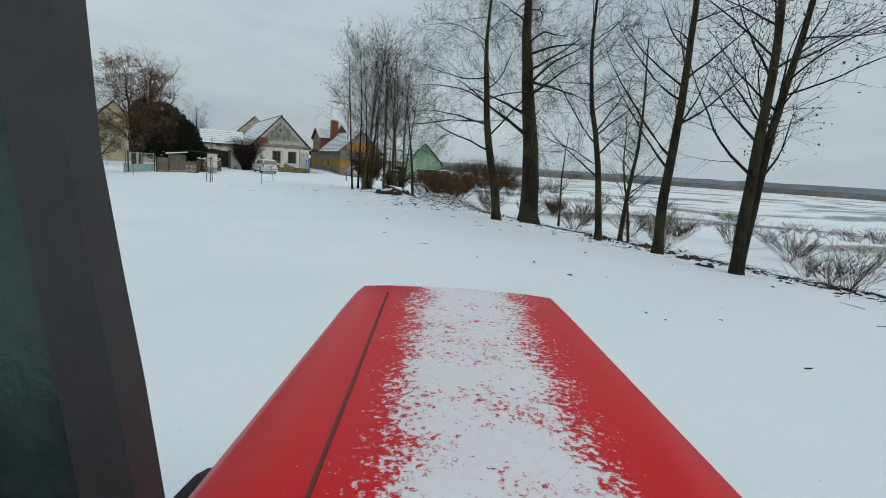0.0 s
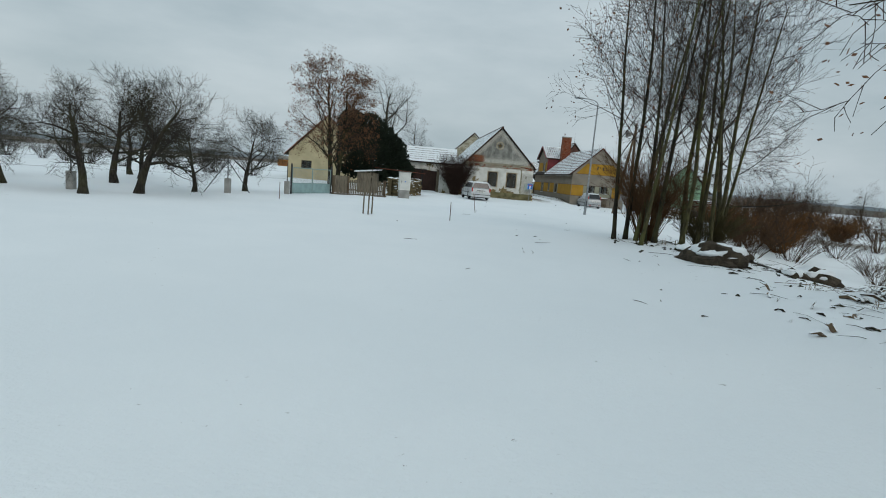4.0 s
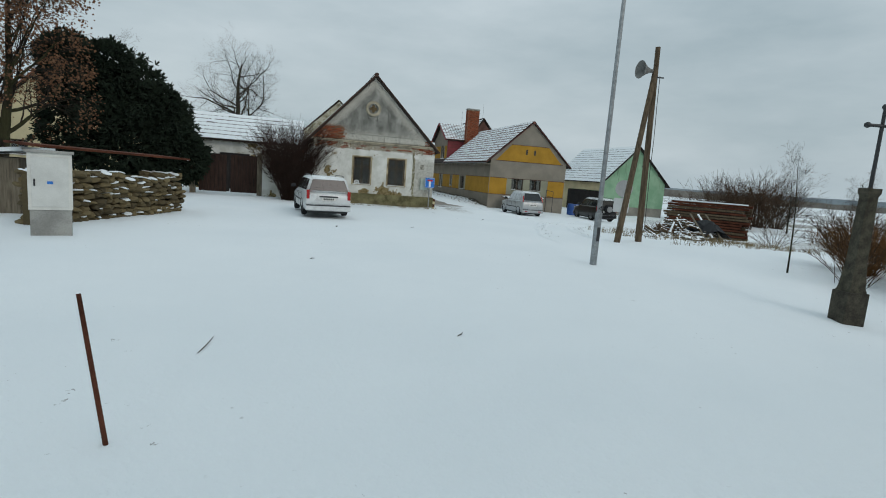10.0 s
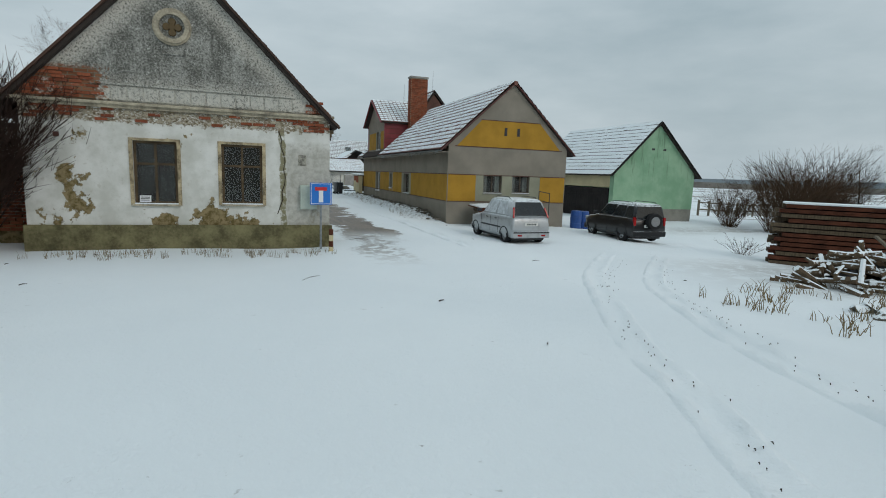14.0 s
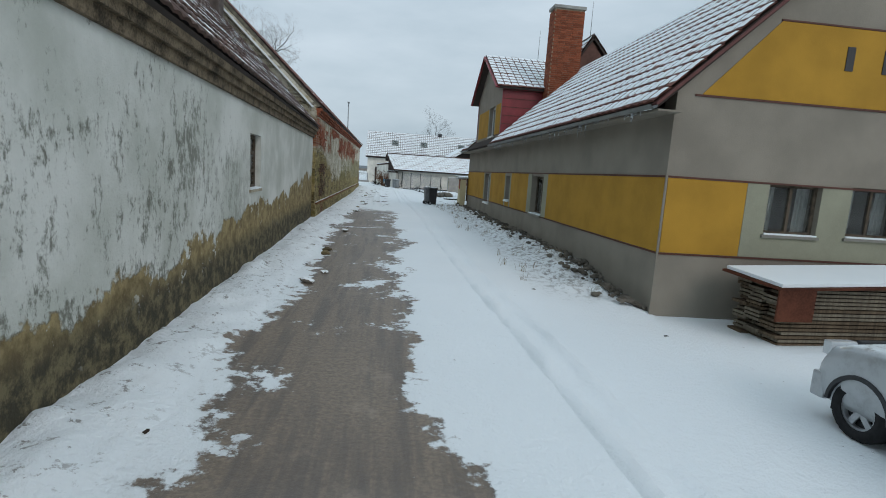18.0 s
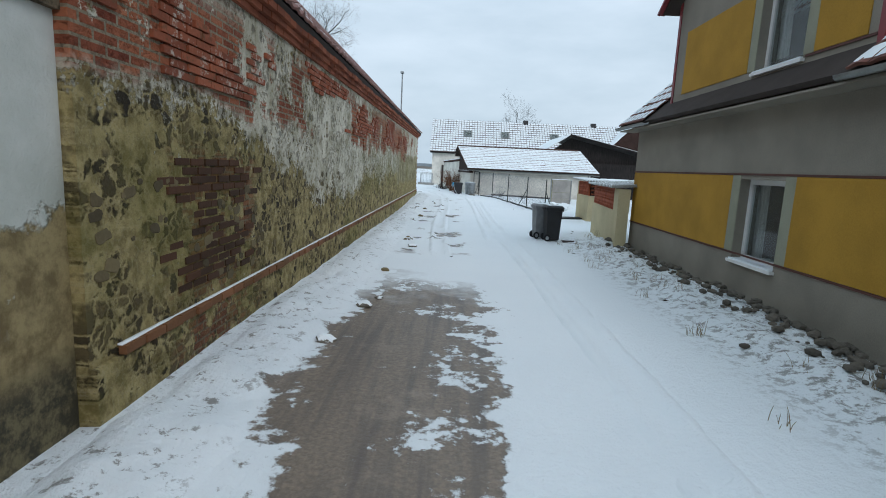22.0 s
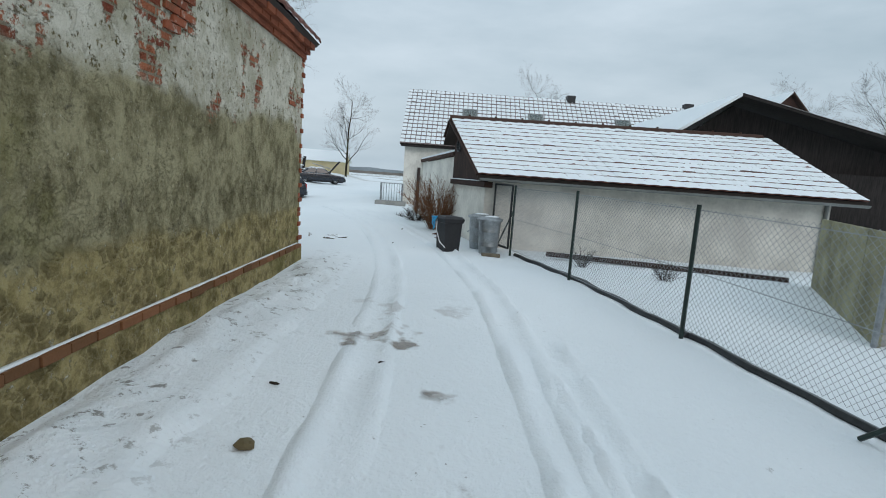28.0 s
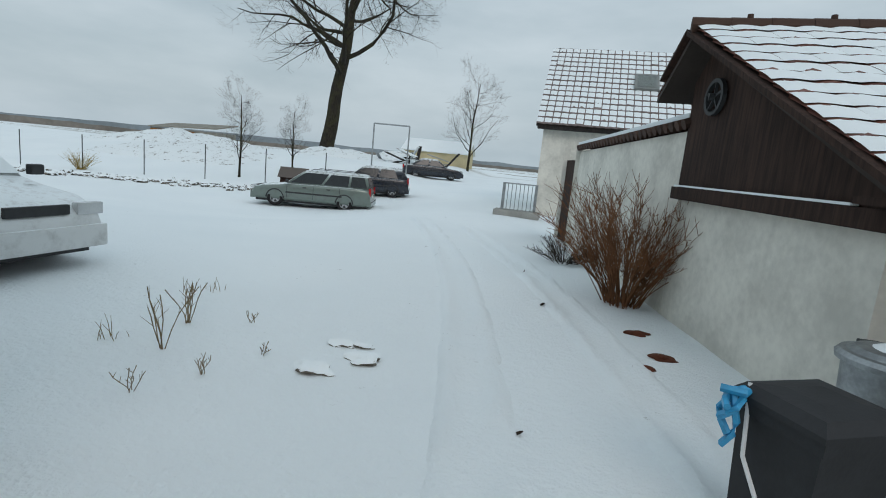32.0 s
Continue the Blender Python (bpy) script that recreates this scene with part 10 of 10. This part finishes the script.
part("foot", box(B(), (-1.6, 65.6, 0.0), (-0.1, 66.3, 0.4), 0.02), M_CONC, t)

# ---- the yard beyond: stone edging, rubble bank, far sheds ----
ern = random.Random(31)
bk = Mat("snowed_rubble")
bn = bk.ramp(bk.math("ADD", bk.math("MULTIPLY", bk.noise(1.6, 6.0, 0.75), 0.6), bk.math("MULTIPLY", bk.noise(6.0, 5.0, 0.75), 0.4)), 0.54, 0.60)
M_BANK = bk.done(bk.mix(bk.math("MULTIPLY", bn, 0.85), SNOW, (0.12, 0.105, 0.085)), 0.9, 0.0, bk.bump(bk.noise(3.0, 6.0, 0.7), 0.8, 0.15))
bm = B()
for k in range(420):
    f = ern.random()
    x, y = -28 + 17 * f + ern.gauss(0, 0.5), 66.5 + 5.5 * f + ern.gauss(0, 0.5)
    r = ern.uniform(0.05, 0.2)
    bmesh.ops.create_icosphere(bm, subdivisions=1, radius=r, matrix=Matrix.Translation((x, y, rough_ground(x, y) + r * 0.3)) @ Matrix.Rotation(ern.uniform(0, 3), 4, "Z") @ Matrix.Diagonal((1.4, 1, 0.6, 1)))
tagged(solo("edging_stones", bm, M_SNOWROCK, "row of snow-dusted stones edging a snowy yard", "stones"), kind="stuff")
for k, (x, y, sx, sy, h) in enumerate(((-26, 80, 7, 4, 0.8), (-34, 88, 9, 5, 1.1), (-20, 92, 5, 3, 1.0), (-16, 96, 4, 3, 1.1))):
    xs, ys = [sx * (i / 16 - 0.5) * 2 for i in range(17)], [sy * (i / 16 - 0.5) * 2 for i in range(17)]
    me = grid_mesh("rubble_bank", xs, ys, lambda a, b: h * max(0, 1 - (a / sx) ** 2) * max(0, 1 - (b / sy) ** 2) * (0.8 + 0.5 * noise.noise((a * 0.8 + k * 9, b * 0.8, 0))) - 0.1)
    ob = tagged(link("rubble_bank", me, M_BANK), "snow-covered bank of dumped rubble", "rubble bank", "rubble banks")
    for v in ob.data.vertices:
        e = max(abs(v.co.x) / sx, abs(v.co.y) / sy)
        v.co.z += ground_z(x + v.co.x, y + v.co.y) - 0.3 * max(0.0, e - 0.85) / 0.15 + 0.16 * noise.noise((v.co.x * 2.3, v.co.y * 2.3, k))
    ob.location = (x, y, 0)
t = thing("tin_shed", "long low shed with rusty orange corrugated front", "shed", (-50.5, 108, -0.5), 8)
t.scale = (0.52, 1.0, 0.95)
part("wall", box(B(), (-9, 0, -1), (9, 5, 3.2)), M_BASE, t)
for k in range(22):
    part("sheet", box(B(), (-9 + k * 0.55, -0.08, 0.2), (-9 + k * 0.55 + 0.5, -0.004, 3.0)), plain("orange_rust_sheet", (0.30, 0.13, 0.04), 0.8, 0.2, 0.4, 2.0) if k == 0 else bpy.data.materials["orange_rust_sheet"], t)
prism(bm := B(), [(-9.3, -0.3, 3.2), (9.3, -0.3, 3.6), (9.3, 5.3, 4.4), (-9.3, 5.3, 4.0)], (0, 0, 0.15))
part("roof", bm, M_BASE, t)
t = thing("low_barn", "low pale barn with snowy roof at the field edge", "barn", (-16.5, 111, 0.9), 3)
part("wall", box(B(), (-4, 0, -1), (4, 5, 1.9)), M_CREAM, t)
for y0, dy in ((-0.3, 2.8), (5.3, -2.8)):
    prism(bm := B(), [(-4.3, y0, 1.8), (4.3, y0, 1.8), (4.3, y0 + dy, 3.3), (-4.3, y0 + dy, 3.3)], (0, 0, 0.12))
    part("roof", bm, M_SNOW, t)
for x in (-4, 3.8):
    prism(bm := B(), [(x, 0, 1.9), (x, 5, 1.9), (x, 2.5, 3.25)], (0.2, 0, 0))
    part("gable", bm, M_CREAM, t)
t = thing("dog_kennel", "small dark kennel with snow on its roof", "kennel", (-13.0, 72.5, gz(-13, 72.5)), 20)
part("body", box(B(), (-0.6, -0.5, 0), (0.6, 0.5, 0.6)), M_BROWNW, t)
prism(bm := B(), [(-0.7, -0.7, 0.55), (-0.7, 0.7, 0.55), (-0.7, 0, 1.05)], (1.4, 0, 0))
part("roof", bm, M_TILE_GREY, t)
t = thing("goal_frame", "thin steel frame standing behind parked cars", "frame", (-11.5, 82, gz(-11.5, 82)), 10)
for a, b in (((-1.2, 0, 0), (-1.2, 0, 3.2)), ((1.2, 0, 0), (1.2, 0, 3.2)), ((-1.2, 0, 3.2), (1.2, 0, 3.2))):
    rod(bm := B(), a, b, 0.05, 0.05, 8)
    part("tube", bm, M_STEELG, t)
t = thing("scrap_heap", "heap of scrap boards and metal under snow", "scrap heap", (-13.5, 92, 0.9))
for k in range(26):
    c = Vector((ern.gauss(0, 1.6), ern.gauss(0, 1.0), ern.uniform(0.1, 1.3)))
    d = Vector((ern.gauss(0, 1), ern.gauss(0, 1), ern.gauss(0, 0.4))).normalized()
    beam(bm := B(), c - d, c + d, ern.uniform(0.1, 0.5), 0.06)
    part("board", bm, (M_SNOW, M_BLACKW, M_STEELG)[k % 3], t)
for k in range(7):
    x, y = -30 + k * 3.0, 68.5 + k * 0.9
    t = thing("fence_post", "slim iron fence post in the snow", "fence post", (x, y, gz(x, y)), 0, "iron fence posts")
    rod(bm := B(), (0, 0, -0.2), (0, 0, 1.8), 0.025, 0.025, 6)
    part("post", bm, M_IRON, t)
bush("dry_reeds", "yellow dry reed tuft on the rubble bank", (-24, 70.2), 1.0, 0.8, 90, plain("yellow_reed", (0.30, 0.22, 0.06), 0.9), 95, 0.5, 1, 0.008)

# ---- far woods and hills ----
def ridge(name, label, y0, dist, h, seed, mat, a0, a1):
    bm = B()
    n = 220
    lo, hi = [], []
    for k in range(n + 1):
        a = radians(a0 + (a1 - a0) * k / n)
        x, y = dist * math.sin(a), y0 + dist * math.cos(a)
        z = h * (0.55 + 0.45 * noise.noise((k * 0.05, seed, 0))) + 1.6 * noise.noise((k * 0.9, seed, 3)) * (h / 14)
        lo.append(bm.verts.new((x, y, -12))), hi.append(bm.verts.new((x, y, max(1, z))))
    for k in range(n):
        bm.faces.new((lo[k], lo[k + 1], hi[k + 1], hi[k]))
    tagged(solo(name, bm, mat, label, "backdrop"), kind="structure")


# distance haze is put into the pale colours of these backdrops
ridge("backdrop_woods", "distant wooded ridge with painted blue-grey haze", -10, 900, 16, 2, plain("haze_painted_woods", (0.24, 0.28, 0.305), 1.0, 0, 0.2, 0.02, 0.2, 0.0), -180, 180)
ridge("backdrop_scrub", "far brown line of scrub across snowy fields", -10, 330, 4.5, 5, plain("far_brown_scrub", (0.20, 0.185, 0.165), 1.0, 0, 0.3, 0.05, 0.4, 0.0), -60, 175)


# ---- red tractor standing at the start of the drive ----
def bonnet_mat():
    m = Mat("red_bonnet_paint")
    o = m.tc.outputs["Object"]
    x, y, z = m.xyz(o)
    band = m.ramp(m.math("ABSOLUTE", m.math("SUBTRACT", x, 0.10)), 0.34, 0.08)
    grains = m.noise(75.0, 4.0, 0.75, o)
    patch = m.noise(7.0, 5.0, 0.6, o)
    f = m.math("ADD", m.math("MULTIPLY", band, 0.34), m.math("ADD", m.math("MULTIPLY", grains, 0.8), m.math("MULTIPLY", patch, 0.40)))
    snow = m.ramp(f, 0.80, 0.89)
    col = m.mix(m.math("MULTIPLY", snow, 0.92), (0.60, 0.005, 0.009), (0.80, 0.80, 0.82))
    return m.done(col, m.ramp(snow, 0, 1, 0.38, 0.85), 0.0, m.bump(m.math("MULTIPLY", grains, snow), 0.5, 0.012), Specular_IOR_Level=0.22)


tr = thing("tractor", "red tractor with a snow-dusted bonnet", "tractor", (-14.432, -69.329, 0.0), -26.67)
TOP = 1.6


def bonnet_ring(y, top):
    a, b = -0.352 + 0.017 * y, 0.541 - 0.046 * y
    return [(a, y, 1.05), (a - 0.01, y, top - 0.12), (a, y, top - 0.035), (a + 0.03, y, top - 0.008), (a + 0.12, y, top), (0.08, y, top + 0.008), (b - 0.12, y, top), (b - 0.03, y, top - 0.008), (b, y, top - 0.035), (b + 0.01, y, top - 0.12), (b, y, 1.05)]


bm = loft(B(), [bonnet_ring(y, z) for y, z in ((0.3, TOP), (0.7, TOP), (1.2, TOP), (1.7, TOP), (1.93, TOP - 0.004), (1.985, TOP - 0.03), (2.0, TOP - 0.1))])
bon = part("bonnet", bm, bonnet_mat(), tr, "glossy red bonnet dusted with granular snow", smooth=True)
part("bonnet_seam", beam(B(), (-0.155, 0.35, TOP + 0.001), (-0.185, 1.8, TOP + 0.001), 0.006, 0.006), M_REDLINE, bon)
part("grille", box(B(), (-0.24, 2.0, 0.95), (0.38, 2.04, 1.48), 0.015), M_BLACKP, tr)
part("engine_block", box(B(), (-0.22, 0.2, 0.5), (0.37, 1.9, 1.06), 0.03), M_IRON, tr)
part("cowl", box(B(), (-0.32, 0.24, 0.6), (0.48, 0.298, 1.56), 0.02), M_REDSHEET, tr)
rod(bm := B(), (-0.7, 1.55, 0.5), (0.86, 1.55, 0.5), 0.06, 0.06, 10)
part("front_axle", bm, M_IRON, tr)
for x in (-0.72, 0.88):
    lathe_rings = [(0.26, -0.13), (0.42, -0.13), (0.47, -0.09), (0.48, 0.0), (0.47, 0.09), (0.42, 0.13), (0.26, 0.13)]
    bm = loft(B(), [[(x + d, 1.55 + q * math.cos(k * math.tau / 28), 0.48 + q * math.sin(k * math.tau / 28)) for k in range(28)] for q, d in lathe_rings], False)
    w = part("front_wheel", bm, M_RUBBER, tr, smooth=True)
    rod(bm := B(), (x - 0.1, 1.55, 0.48), (x + 0.1, 1.55, 0.48), 0.262, 0.262, 24)
    part("rim", bm, M_REDSHEET, w)
# cab corner beside the driver's place
part("cab_side", box(B(), (-1.0, 0.1, 0.55), (-0.52, 0.52, 1.62), 0.04), M_REDSHEET, tr)
post = B()
prism(post, [(-0.375, 0.5, 2.62), (-0.375, 0.5, 2.2), (-0.365, 0.5, 2.05), (-0.345, 0.5, 1.92), (-0.325, 0.5, 1.8), (-0.3, 0.5, 1.62), (-0.36, 0.5, 1.62), (-0.40, 0.5, 1.9), (-0.425, 0.5, 2.1), (-0.43, 0.5, 2.62)], (0, 0.05, 0))
part("cab_post", post, M_BLACKP, tr, "black curved cab post")
part("door_pane", prism(B(), [(-0.335, 0.51, 1.64), (-0.38, 0.51, 1.9), (-0.41, 0.51, 2.1), (-0.415, 0.51, 2.6), (-0.85, 0.51, 2.6), (-0.85, 0.51, 1.64)], (0, 0.012, 0)), plain("sooted_cab_pane", (0.012, 0.03, 0.03), 0.25, 0, 0.6, 6.0, 40.0), tr, "dark tinted cab pane with specks")
